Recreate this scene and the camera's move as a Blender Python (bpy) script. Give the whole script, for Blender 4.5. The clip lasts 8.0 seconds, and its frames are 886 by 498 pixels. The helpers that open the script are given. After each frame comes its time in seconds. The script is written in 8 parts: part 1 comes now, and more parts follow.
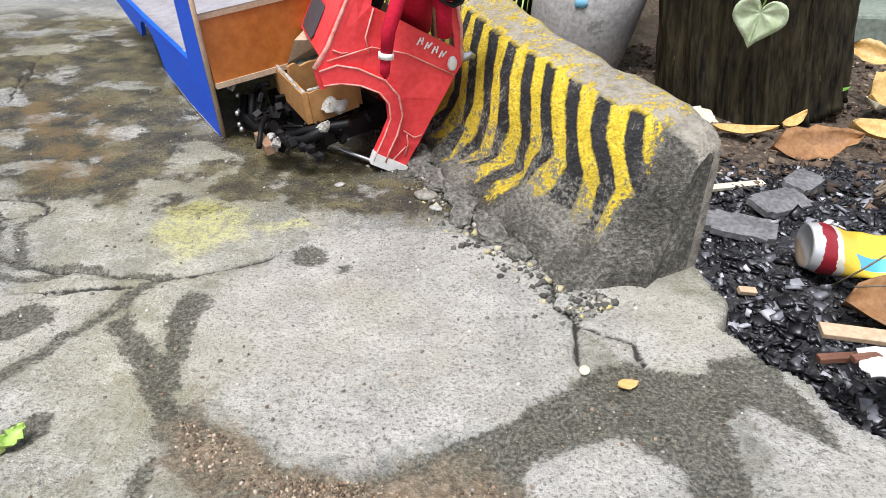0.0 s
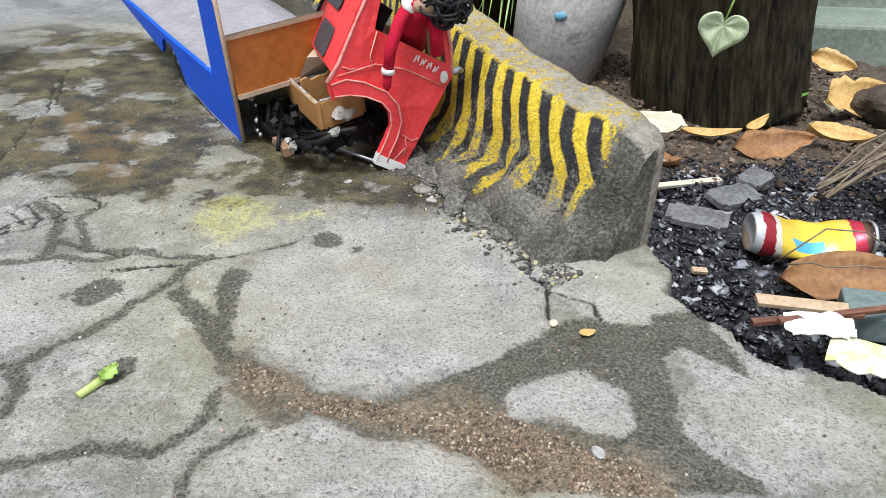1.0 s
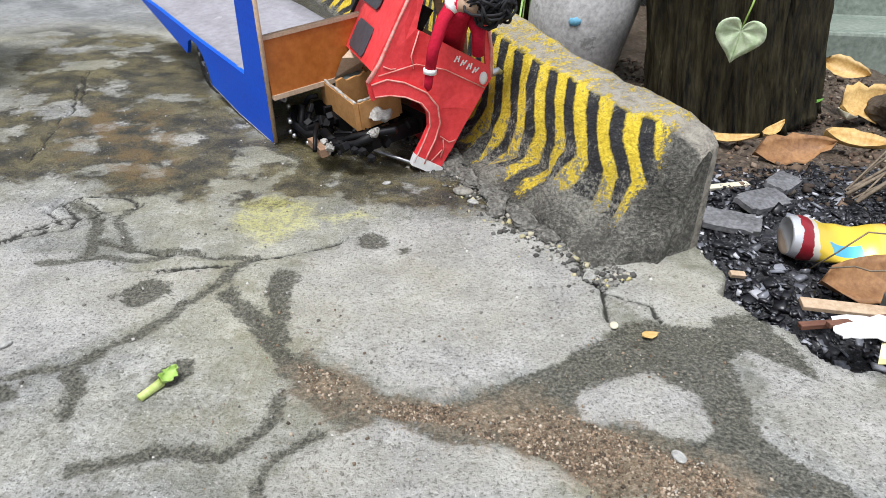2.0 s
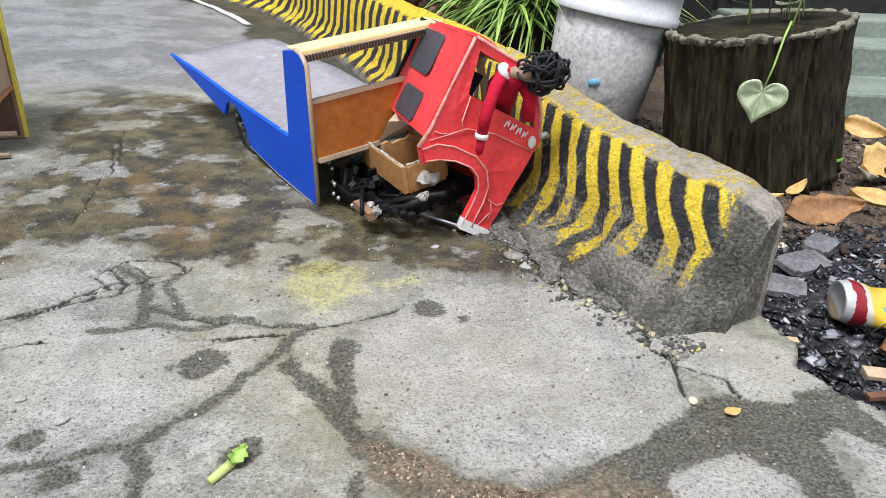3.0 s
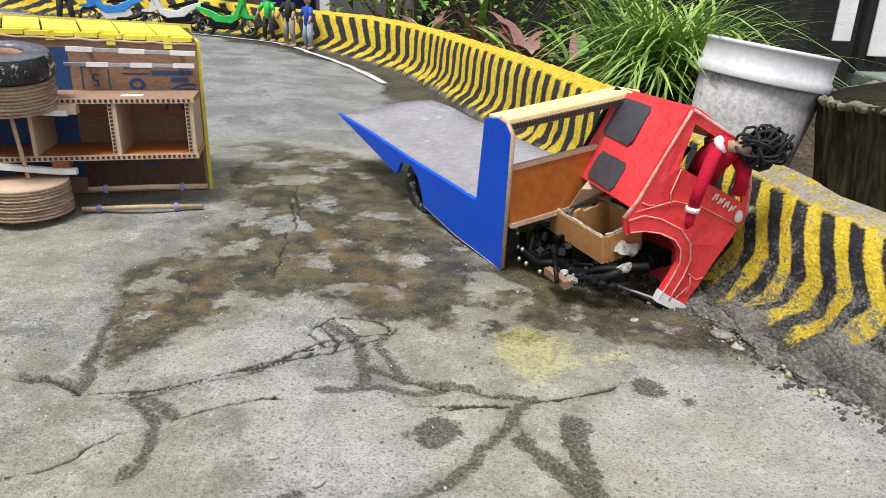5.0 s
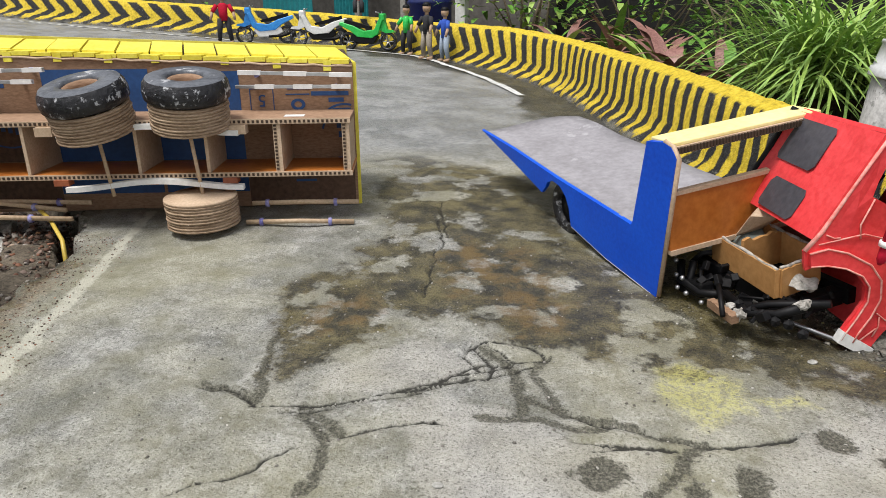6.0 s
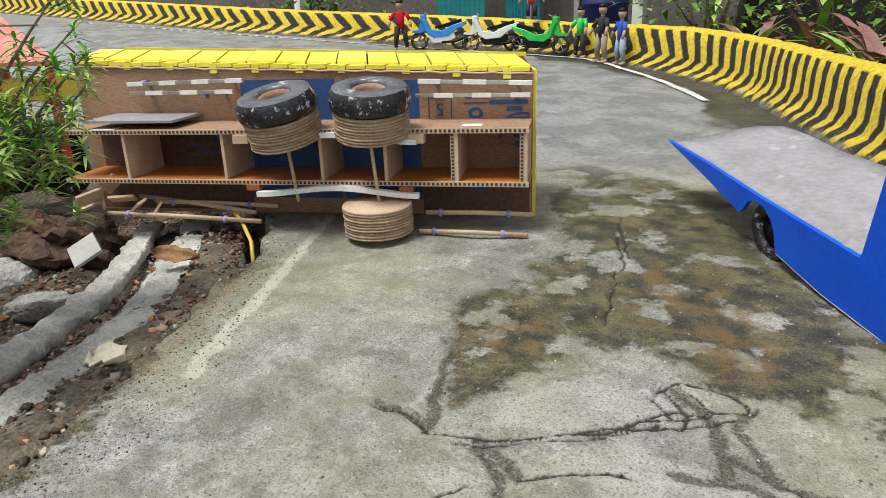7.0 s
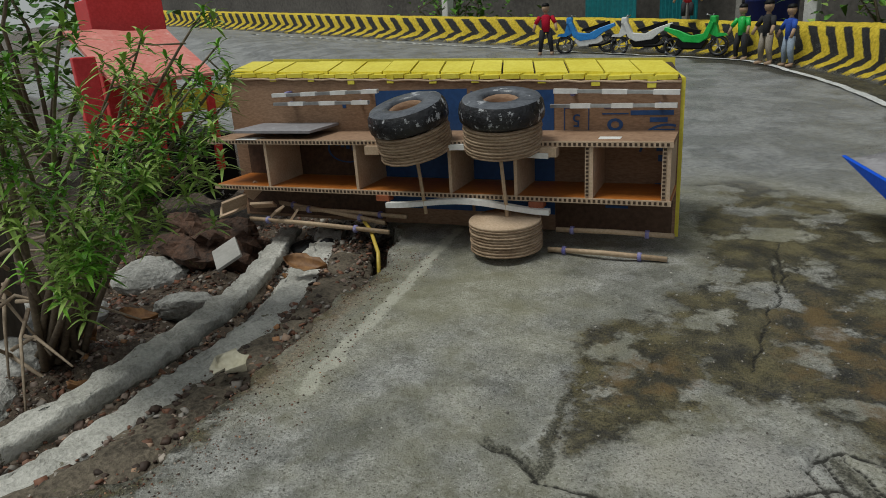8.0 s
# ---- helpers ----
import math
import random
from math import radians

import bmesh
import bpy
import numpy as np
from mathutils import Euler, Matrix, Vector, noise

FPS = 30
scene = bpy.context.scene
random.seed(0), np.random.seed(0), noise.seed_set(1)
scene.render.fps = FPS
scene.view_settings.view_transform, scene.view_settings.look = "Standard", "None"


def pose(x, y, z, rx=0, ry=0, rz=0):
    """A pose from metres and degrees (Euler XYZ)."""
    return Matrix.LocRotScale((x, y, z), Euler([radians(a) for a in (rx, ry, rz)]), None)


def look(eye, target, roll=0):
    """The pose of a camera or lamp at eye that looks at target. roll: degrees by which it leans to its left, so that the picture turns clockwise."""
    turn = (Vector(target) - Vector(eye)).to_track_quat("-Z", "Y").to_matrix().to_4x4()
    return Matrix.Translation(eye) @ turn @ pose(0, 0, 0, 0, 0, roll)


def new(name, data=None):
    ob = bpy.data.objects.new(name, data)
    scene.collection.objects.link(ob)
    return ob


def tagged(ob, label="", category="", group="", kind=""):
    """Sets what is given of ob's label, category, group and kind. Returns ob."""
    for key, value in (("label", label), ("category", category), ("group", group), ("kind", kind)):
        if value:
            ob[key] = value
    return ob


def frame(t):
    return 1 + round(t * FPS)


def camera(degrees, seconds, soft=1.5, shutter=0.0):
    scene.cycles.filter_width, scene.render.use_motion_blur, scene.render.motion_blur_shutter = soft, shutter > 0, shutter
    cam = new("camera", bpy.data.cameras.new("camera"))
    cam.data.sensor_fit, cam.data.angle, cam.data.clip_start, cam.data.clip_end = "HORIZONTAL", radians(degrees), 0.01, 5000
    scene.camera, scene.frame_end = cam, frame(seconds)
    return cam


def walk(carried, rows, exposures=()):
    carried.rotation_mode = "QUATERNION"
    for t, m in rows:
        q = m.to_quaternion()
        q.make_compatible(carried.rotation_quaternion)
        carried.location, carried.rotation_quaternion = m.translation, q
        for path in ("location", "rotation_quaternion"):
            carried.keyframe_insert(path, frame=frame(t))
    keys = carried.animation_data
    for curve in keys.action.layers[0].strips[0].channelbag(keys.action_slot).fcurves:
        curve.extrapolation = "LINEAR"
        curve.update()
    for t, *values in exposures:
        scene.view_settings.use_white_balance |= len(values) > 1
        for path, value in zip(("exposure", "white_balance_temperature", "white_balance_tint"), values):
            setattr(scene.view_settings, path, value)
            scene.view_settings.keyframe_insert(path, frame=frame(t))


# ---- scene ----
cam = camera(67.3, 8.0, 0.9)
PATH = [
    (0, (-0.0406, 0.1876, 0.1946), (-0.1547, 1.3965, -0.5019), 1.3),
    (0.5, (-0.0420, 0.1351, 0.2023), (-0.1393, 1.3503, -0.4858), 1.2),
    (1, (-0.0385, 0.1134, 0.2198), (-0.1288, 1.3307, -0.4669), 1.3),
    (2.3, (-0.0868, 0.1162, 0.2114), (-0.1652, 1.3496, -0.4459), 1.8),
    (2.5, (-0.0931, 0.1204, 0.2121), (-0.1729, 1.3657, -0.4221), 1.9),
    (3, (-0.1134, 0.1246, 0.2156), (-0.2009, 1.3979, -0.3591), 1.8),
    (3.5, (-0.1330, 0.1232, 0.2163), (-0.2317, 1.4126, -0.3213), 1.8),
    (4, (-0.1505, 0.1197, 0.2177), (-0.2583, 1.4147, -0.3031), 1.8),
    (4.5, (-0.1743, 0.1204, 0.2156), (-0.3318, 1.4210, -0.2786), 1.6),
    (4.7, (-0.1862, 0.1204, 0.2177), (-0.3864, 1.4182, -0.2681), 1.7),
    (5.8, (-0.2275, 0.1197, 0.2345), (-0.6895, 1.3552, -0.2352), 0.2),
    (6, (-0.2303, 0.1211, 0.2345), (-0.7420, 1.3363, -0.2359), -0.3),
    (6.5, (-0.2443, 0.1288, 0.2324), (-0.9002, 1.2733, -0.2366), -1.2),
    (7, (-0.2632, 0.1421, 0.2373), (-1.0584, 1.1984, -0.2212), -2.1),
    (7.5, (-0.2765, 0.1582, 0.2401), (-1.1956, 1.1123, -0.2128), -3.1),
    (8, (-0.2751, 0.1764, 0.2415), (-1.2866, 1.0388, -0.1974), -3.7),
]
walk(cam, [(t, look(eye, target, roll)) for t, eye, target, roll in PATH], ((0.0, 0.87, 6150, 14), (0.5, 0.77, 6120, 14), (1.0, 0.68, 6000, 11), (4.0, 0.72, 6120, 14), (6.0, 0.48, 6420, 11), (7.0, 0.53, 6450, 8), (7.7, 0.55, 6400, 6), (7.8, 0.30, 6380, 6), (7.9, -0.15, 6350, 5), (8.0, -0.55, 6350, 4)))

# ---------- light ----------
world = bpy.data.worlds.new("overcast_sky")
scene.world = world
world.use_nodes = True
wn, wl = world.node_tree.nodes, world.node_tree.links
sky = wn.new("ShaderNodeTexSky")
sky.sky_type = 'NISHITA'
sky.sun_disc = False
sky.sun_elevation, sky.sun_rotation = radians(62), radians(200)
sky.air_density, sky.dust_density, sky.ozone_density = 1.0, 4.0, 1.0
# cloud cover: the blue of the clear sky is mostly veiled
veil = wn.new("ShaderNodeMix")
veil.data_type = 'RGBA'
veil.inputs[0].default_value = 0.75
veil.inputs[7].default_value = (8.0, 8.1, 8.2, 1)
wl.new(sky.outputs[0], veil.inputs[6])
wl.new(veil.outputs[2], wn["Background"].inputs[0])
wn["Background"].inputs[1].default_value = 0.080

sun_data = bpy.data.lights.new("sun", 'SUN')
sun_data.energy, sun_data.angle, sun_data.color = 2.7, radians(20), (1.0, 0.97, 0.92)
sun = new("sun", sun_data)
sun.matrix_world = look((0, 0, 6), (0.9, 2.2, 0), 0)


# ---------- materials ----------
def nodes_of(name):
    m = bpy.data.materials.new(name)
    m.use_nodes = True
    return m, m.node_tree.nodes, m.node_tree.links, m.node_tree.nodes["Principled BSDF"]


def noise_node(n, l, coord, scale, detail=4.0, rough=0.6):
    t = n.new("ShaderNodeTexNoise")
    t.inputs["Scale"].default_value, t.inputs["Detail"].default_value, t.inputs["Roughness"].default_value = scale, detail, rough
    l.new(coord, t.inputs["Vector"])
    return t


def ramp_node(n, l, value, stops):
    r = n.new("ShaderNodeValToRGB")
    el = r.color_ramp.elements
    while len(el) < len(stops):
        el.new(0.5)
    for e, (p, c) in zip(el, stops):
        e.position, e.color = p, (*c, 1) if len(c) == 3 else c
    l.new(value, r.inputs[0])
    return r


def mix_node(n, l, fac, a, b, mode='MIX'):
    m = n.new("ShaderNodeMix")
    m.data_type, m.blend_type = 'RGBA', mode
    for sock, v in ((m.inputs[0], fac), (m.inputs[6], a), (m.inputs[7], b)):
        if isinstance(v, bpy.types.NodeSocket):
            l.new(v, sock)
        else:
            sock.default_value = (*v, 1) if isinstance(v, tuple) else v
    return m.outputs[2]


def math_node(n, l, op, a, b=0.0, c=None, clamp=False):
    m = n.new("ShaderNodeMath")
    m.operation, m.use_clamp = op, clamp
    for sock, v in zip(m.inputs, (a, b, c)):
        if isinstance(v, bpy.types.NodeSocket):
            l.new(v, sock)
        elif v is not None:
            sock.default_value = v
    return m.outputs[0]


def bump_node(n, l, bsdf, height, strength, distance):
    b = n.new("ShaderNodeBump")
    b.inputs["Strength"].default_value, b.inputs["Distance"].default_value = strength, distance
    l.new(height, b.inputs["Height"])
    l.new(b.outputs[0], bsdf.inputs["Normal"])


def surface(name, dark, light, big=8.0, fine=150.0, rough=0.6, spread=0.12, bump=0.3, depth=0.001, metal=0.0, spec=0.5, wear=None, worn=0.0, stretch=(1, 1, 1)):
    """A worn surface: two scales of colour change, uneven gloss, fine relief and, if given, patches of a worn colour."""
    m, n, l, b = nodes_of(name)
    tc = n.new("ShaderNodeTexCoord")
    mp = n.new("ShaderNodeMapping")
    mp.inputs["Scale"].default_value = stretch
    l.new(tc.outputs["Object"], mp.inputs[0])
    v = mp.outputs[0]
    a, f = noise_node(n, l, v, big), noise_node(n, l, v, fine, 3.0)
    s = math_node(n, l, 'MULTIPLY_ADD', f.outputs[0], 0.5, math_node(n, l, 'MULTIPLY', a.outputs[0], 0.5))
    col = ramp_node(n, l, s, [(0.36, dark), (0.64, light)]).outputs[0]
    if wear:
        w = noise_node(n, l, v, big * 2.3, 6.0, 0.7)
        k = ramp_node(n, l, w.outputs[0], [(0.62 - worn, (0, 0, 0)), (0.66 - worn, (1, 1, 1))]).outputs[0]
        col = mix_node(n, l, k, col, wear)
    l.new(col, b.inputs["Base Color"])
    l.new(math_node(n, l, 'MULTIPLY_ADD', a.outputs[0], spread * 2, rough - spread, True), b.inputs["Roughness"])
    b.inputs["Metallic"].default_value = metal
    b.inputs["Specular IOR Level"].default_value = spec
    if bump:
        bump_node(n, l, b, s, bump, depth)
    return m


BLUE = surface("blue_paint", (0.001, 0.065, 0.58), (0.004, 0.105, 0.74), 12, 260, 0.5, 0.08, 0.25, 0.0006, spec=0.35)
RED = surface("red_paint", (0.62, 0.030, 0.035), (0.80, 0.070, 0.075), 14, 240, 0.42, 0.08, 0.3, 0.0008, spec=0.4)
REDEDGE = surface("worn_red_edge", (0.62, 0.12, 0.10), (0.75, 0.42, 0.36), 60, 300, 0.7, 0.1, 0.4, 0.0006)
YELLOW = surface("yellow_paint", (0.66, 0.55, 0.03), (0.84, 0.75, 0.11), 14, 200, 0.55, 0.1, 0.35, 0.0008)
CREAM = surface("pale_yellow_paint", (0.80, 0.66, 0.25), (0.88, 0.78, 0.38), 14, 200, 0.55, 0.1, 0.2, 0.0006)
CARD = surface("brown_cardboard", (0.20, 0.118, 0.070), (0.36, 0.230, 0.148), 7, 180, 0.75, 0.08, 0.25, 0.0005, spec=0.25, stretch=(1, 1, 3))
CARDLIGHT = surface("light_cardboard_edge", (0.42, 0.30, 0.20), (0.60, 0.46, 0.33), 30, 400, 0.85, 0.06, 0.5, 0.0008, spec=0.2)
CARDORANGE = surface("glossy_orange_cardboard", (0.36, 0.105, 0.016), (0.52, 0.18, 0.035), 10, 160, 0.4, 0.12, 0.15, 0.0004)
CARDDARK = surface("dark_card_hollow", (0.035, 0.02, 0.012), (0.08, 0.05, 0.03), 40, 300, 0.85, 0.06, 0.5, 0.0008)
NAVY = surface("printed_navy_blue", (0.012, 0.05, 0.16), (0.02, 0.08, 0.24), 10, 200, 0.6, 0.08, 0.2, 0.0004)
GREYCARD = surface("grey_bed_paint", (0.20, 0.19, 0.20), (0.32, 0.31, 0.33), 9, 130, 0.6, 0.1, 0.35, 0.0006, wear=(0.38, 0.37, 0.39), worn=0.02)
BLACK = surface("black_paint", (0.002, 0.002, 0.0025), (0.008, 0.008, 0.009), 20, 220, 0.55, 0.15, 0.35, 0.0008, spec=0.2, wear=(0.10, 0.10, 0.10), worn=-0.09)
TYRE = surface("scuffed_black_tyre", (0.004, 0.004, 0.005), (0.020, 0.020, 0.024), 40, 200, 0.40, 0.15, 0.9, 0.003, wear=(0.42, 0.43, 0.45), worn=0.045)
TYRETOP = surface("dusty_tyre_side", (0.035, 0.04, 0.05), (0.13, 0.14, 0.16), 18, 200, 0.34, 0.12, 0.6, 0.002, wear=(0.40, 0.41, 0.43), worn=0.0)
WINDOWGREY = surface("painted_grey_window", (0.035, 0.035, 0.042), (0.075, 0.072, 0.085), 22, 200, 0.5, 0.1, 0.2, 0.0005)
WHITE = surface("white_paint", (0.62, 0.62, 0.60), (0.82, 0.82, 0.80), 20, 200, 0.5, 0.1, 0.2, 0.0005)
WOODSTICK = surface("bare_wood_stick", (0.36, 0.25, 0.15), (0.58, 0.44, 0.30), 20, 300, 0.7, 0.08, 0.4, 0.0005)
GLUE = surface("dried_white_glue", (0.5, 0.48, 0.45), (0.75, 0.73, 0.70), 30, 200, 0.35, 0.1, 0.4, 0.001)
SILVER = surface("dull_aluminium", (0.40, 0.41, 0.42), (0.60, 0.61, 0.62), 18, 200, 0.35, 0.1, 0.2, 0.0004, metal=0.8)
CEMENT = surface("grey_cement", (0.22, 0.22, 0.20), (0.52, 0.51, 0.48), 22, 260, 0.85, 0.06, 0.9, 0.005, spec=0.25, wear=(0.12, 0.12, 0.09), worn=-0.01)
BUCKETGREY = surface("cement_stained_plastic", (0.24, 0.237, 0.23), (0.54, 0.53, 0.52), 7, 120, 0.6, 0.1, 0.3, 0.001, wear=(0.22, 0.22, 0.21), worn=0.03)
RIMWHITE = surface("dusty_white_plastic", (0.50, 0.51, 0.52), (0.66, 0.67, 0.68), 9, 120, 0.45, 0.1, 0.15, 0.0006)
STUMP = surface("mossy_dark_cement_bark", (0.0015, 0.0013, 0.0008), (0.050, 0.042, 0.021), 34, 170, 0.75, 0.15, 1.0, 0.008, spec=0.2, wear=(0.14, 0.13, 0.05), worn=-0.04, stretch=(1, 1, 0.16))
STUMPRIM = surface("worn_cement_rim", (0.07, 0.065, 0.045), (0.26, 0.25, 0.18), 30, 120, 0.85, 0.08, 0.7, 0.003, wear=(0.04, 0.045, 0.02), worn=-0.01)
SOIL = surface("damp_soil", (0.03, 0.022, 0.015), (0.10, 0.075, 0.05), 20, 120, 0.9, 0.06, 0.8, 0.005)
DRYLEAF = surface("dry_brown_leaf", (0.16, 0.07, 0.025), (0.34, 0.18, 0.07), 30, 200, 0.6, 0.1, 0.3, 0.001)
OCHRELEAF = surface("dry_ochre_leaf", (0.40, 0.23, 0.06), (0.66, 0.46, 0.18), 30, 200, 0.55, 0.1, 0.3, 0.001)
PALELEAF = surface("pale_dry_leaf", (0.46, 0.42, 0.30), (0.66, 0.62, 0.48), 30, 200, 0.65, 0.1, 0.3, 0.001)
GREENLEAF = surface("green_leaf", (0.06, 0.17, 0.018), (0.16, 0.36, 0.05), 30, 160, 0.45, 0.1, 0.2, 0.001)
LIMELEAF = surface("lime_leaf", (0.20, 0.34, 0.05), (0.40, 0.55, 0.14), 30, 160, 0.45, 0.1, 0.2, 0.001)
PALEGREEN = surface("pale_mottled_leaf", (0.42, 0.56, 0.30), (0.70, 0.78, 0.56), 60, 220, 0.45, 0.1, 0.3, 0.001)
REDLEAF = surface("reddish_leaf", (0.16, 0.07, 0.06), (0.34, 0.18, 0.15), 25, 160, 0.45, 0.1, 0.2, 0.001)
STEM = surface("grey_twig", (0.10, 0.075, 0.05), (0.24, 0.19, 0.13), 30, 200, 0.8, 0.06, 0.4, 0.001)
TEAL = surface("teal_painted_sheet", (0.0, 0.13, 0.15), (0.01, 0.22, 0.24), 5, 60, 0.6, 0.1, 0.2, 0.002)
DARKBLUE = surface("dark_blue_plastic", (0.004, 0.010, 0.08), (0.008, 0.02, 0.14), 6, 60, 0.4, 0.1, 0.1, 0.001)
# near-black, with the garden's overhead shade put into the colour
DEEPSHADE = surface("deep_shade_dark", (0.004, 0.004, 0.004), (0.018, 0.017, 0.015), 3, 40, 0.9, 0.05, 0.4, 0.003)
GREENGREY = surface("mossy_grey_step", (0.12, 0.15, 0.12), (0.26, 0.30, 0.25), 6, 90, 0.75, 0.1, 0.4, 0.003)


# ---------- mesh helpers ----------
def part(name, bm, material, parent, label="", smooth=False):
    me = bpy.data.meshes.new(name)
    bmesh.ops.recalc_face_normals(bm, faces=bm.faces)
    bm.to_mesh(me)
    bm.free()
    for m in (material if isinstance(material, (list, tuple)) else [material]):
        me.materials.append(m)
    if smooth:
        me.shade_smooth()
    ob = new(name, me)
    ob.parent = parent
    return tagged(ob, label)


def thing(name, m, label, category, group="", kind=""):
    ob = new(name)
    ob.empty_display_size = 0.02
    ob.matrix_world = m
    return tagged(ob, label, category, group, kind)


def lone(name, bm, material, m, label, category, group="", kind="", smooth=False):
    ob = part(name, bm, material, None, smooth=smooth)
    ob.matrix_world = m
    return tagged(ob, label, category, group, kind)


def box(bm, x0, x1, y0, y1, z0, z1, bevel=0.0, m=None, mi=0):
    r = bmesh.ops.create_cube(bm, size=1.0)
    t = Matrix.Translation(((x0 + x1) / 2, (y0 + y1) / 2, (z0 + z1) / 2)) @ Matrix.Diagonal((abs(x1 - x0), abs(y1 - y0), abs(z1 - z0), 1))
    bmesh.ops.transform(bm, matrix=t, verts=r["verts"])
    vs = r["verts"]
    fs = set(f for v in vs for f in v.link_faces)
    if bevel:
        es = list(set(e for v in vs for e in v.link_edges))
        out = bmesh.ops.bevel(bm, geom=es, offset=bevel, segments=2, affect='EDGES', profile=0.5)
        fs = set(out["faces"]) | set(f for f in fs if f.is_valid)
        vs = list(set(v for f in fs for v in f.verts))
    for f in fs:
        f.material_index = mi
    if m:
        bmesh.ops.transform(bm, matrix=m, verts=vs)
    return vs


def sheet(bm, outline, y0, y1, holes=(), mi=0, m=None):
    """A flat board: an outline in x and z, with holes, from y0 to y1."""
    loops = [outline, *holes]
    edges, rings = [], []
    for lp in loops:
        vs = [bm.verts.new((x, y0, z)) for x, z in lp]
        rings.append(vs)
        edges += [bm.edges.new((vs[i], vs[(i + 1) % len(vs)])) for i in range(len(vs))]
    got = bmesh.ops.triangle_fill(bm, edges=edges, use_beauty=True, use_dissolve=False)
    faces = [g for g in got["geom"] if isinstance(g, bmesh.types.BMFace)]
    ex = bmesh.ops.extrude_face_region(bm, geom=faces)
    nv = [g for g in ex["geom"] if isinstance(g, bmesh.types.BMVert)]
    bmesh.ops.translate(bm, vec=(0, y1 - y0, 0), verts=nv)
    vs = [v for r in rings for v in r] + nv
    for f in set(f for v in vs for f in v.link_faces):
        f.material_index = mi
    if m:
        bmesh.ops.transform(bm, matrix=m, verts=vs)
    return vs


def tube(bm, pts, radius, sides=8, cap=True, mi=0, flat=1.0):
    """A tube along points; radius may be a list, one for each point."""
    pts = [Vector(p) for p in pts]
    rad = radius if isinstance(radius, (list, tuple)) else [radius] * len(pts)
    rings = []
    side = None
    for i, p in enumerate(pts):
        d = (pts[min(i + 1, len(pts) - 1)] - pts[max(i - 1, 0)]).normalized()
        if side is None:
            side = d.orthogonal().normalized()
        side = (side - d * side.dot(d)).normalized()
        up = d.cross(side)
        rings.append([bm.verts.new(p + (side * math.cos(a) + up * math.sin(a) * flat) * rad[i]) for a in (2 * math.pi * k / sides for k in range(sides))])
    fs = []
    for a, b in zip(rings, rings[1:]):
        for k in range(sides):
            fs.append(bm.faces.new((a[k], a[(k + 1) % sides], b[(k + 1) % sides], b[k])))
    if cap and sides > 2:
        fs.append(bm.faces.new(rings[0][::-1]))
        fs.append(bm.faces.new(rings[-1]))
    for f in fs:
        f.material_index = mi
        f.smooth = True
    return [v for r in rings for v in r]


def lathe(bm, profile, sides=40, wobble=None, mi=0, closed=False):
    """Turns (radius, height) pairs round the z axis. wobble(angle, height) scales the radius."""
    rings = []
    for r, z in profile:
        ring = []
        for k in range(sides):
            a = 2 * math.pi * k / sides
            q = r * (wobble(a, z) if wobble else 1.0)
            ring.append(bm.verts.new((q * math.cos(a), q * math.sin(a), z)))
        rings.append(ring)
    pairs = list(zip(rings, rings[1:])) + ([(rings[-1], rings[0])] if closed else [])
    fs = []
    for a, b in pairs:
        for k in range(sides):
            fs.append(bm.faces.new((a[k], a[(k + 1) % sides], b[(k + 1) % sides], b[k])))
    if not closed:
        for ring in (rings[0][::-1], rings[-1]):
            if (ring[0].co - ring[1].co).length > 1e-5:
                fs.append(bm.faces.new(ring))
    for f in fs:
        f.material_index = mi
        f.smooth = True
    return [v for r in rings for v in r]


def blade(bm, base, heading, length, width, droop, rise=1.0, steps=6, mi=0, fold=0.15):
    """A long leaf that rises, bends over and tapers to a tip."""
    base = Vector(base)
    h = Vector((math.cos(heading), math.sin(heading), 0))
    side = Vector((-h.y, h.x, 0))
    rows = []
    for i in range(steps + 1):
        t = i / steps
        c = base + h * (length * (t * (0.35 + 0.5 * t) * (1.2 - 0.35 * rise))) + Vector((0, 0, length * (rise * t - droop * t * t)))
        w = width * (math.sin(math.pi * min(0.12 + 0.88 * t, 1.0)) ** 0.7) * 0.5 if i < steps else 0.0
        if i == steps:
            rows.append([bm.verts.new(c)])
        else:
            rows.append([bm.verts.new(c - side * w + Vector((0, 0, w * fold))), bm.verts.new(c), bm.verts.new(c + side * w + Vector((0, 0, w * fold)))])
    fs = []
    for a, b in zip(rows, rows[1:]):
        if len(b) == 3:
            fs += [bm.faces.new((a[0], a[1], b[1], b[0])), bm.faces.new((a[1], a[2], b[2], b[1]))]
        else:
            fs += [bm.faces.new((a[0], a[1], b[0])), bm.faces.new((a[1], a[2], b[0]))]
    for f in fs:
        f.material_index = mi
        f.smooth = True


def frame_of(origin, ex, ez):
    """A pose whose x axis is ex and whose z axis lies near ez."""
    ex = Vector(ex).normalized()
    ez = Vector(ez)
    ez = (ez - ex * ez.dot(ex)).normalized()
    ey = ez.cross(ex)
    m = Matrix((ex, ey, ez)).transposed().to_4x4()
    m.translation = origin
    return m


# ---------- ground ----------
def ground_z(x, y):
    """Height of the concrete: level where the lorry lies, rising towards the far bend."""
    s = y - 0.525
    q = np.clip((y - 0.9) / 0.9, 0, 1)
    q = q * q * (3 - 2 * q)
    r = -x - 0.63
    lift = 0.028 * 0.5 * (s + np.sqrt(s * s + 0.02)) - 0.001
    return lift + q * 0.07 * 0.5 * (r + np.sqrt(r * r + 0.02))


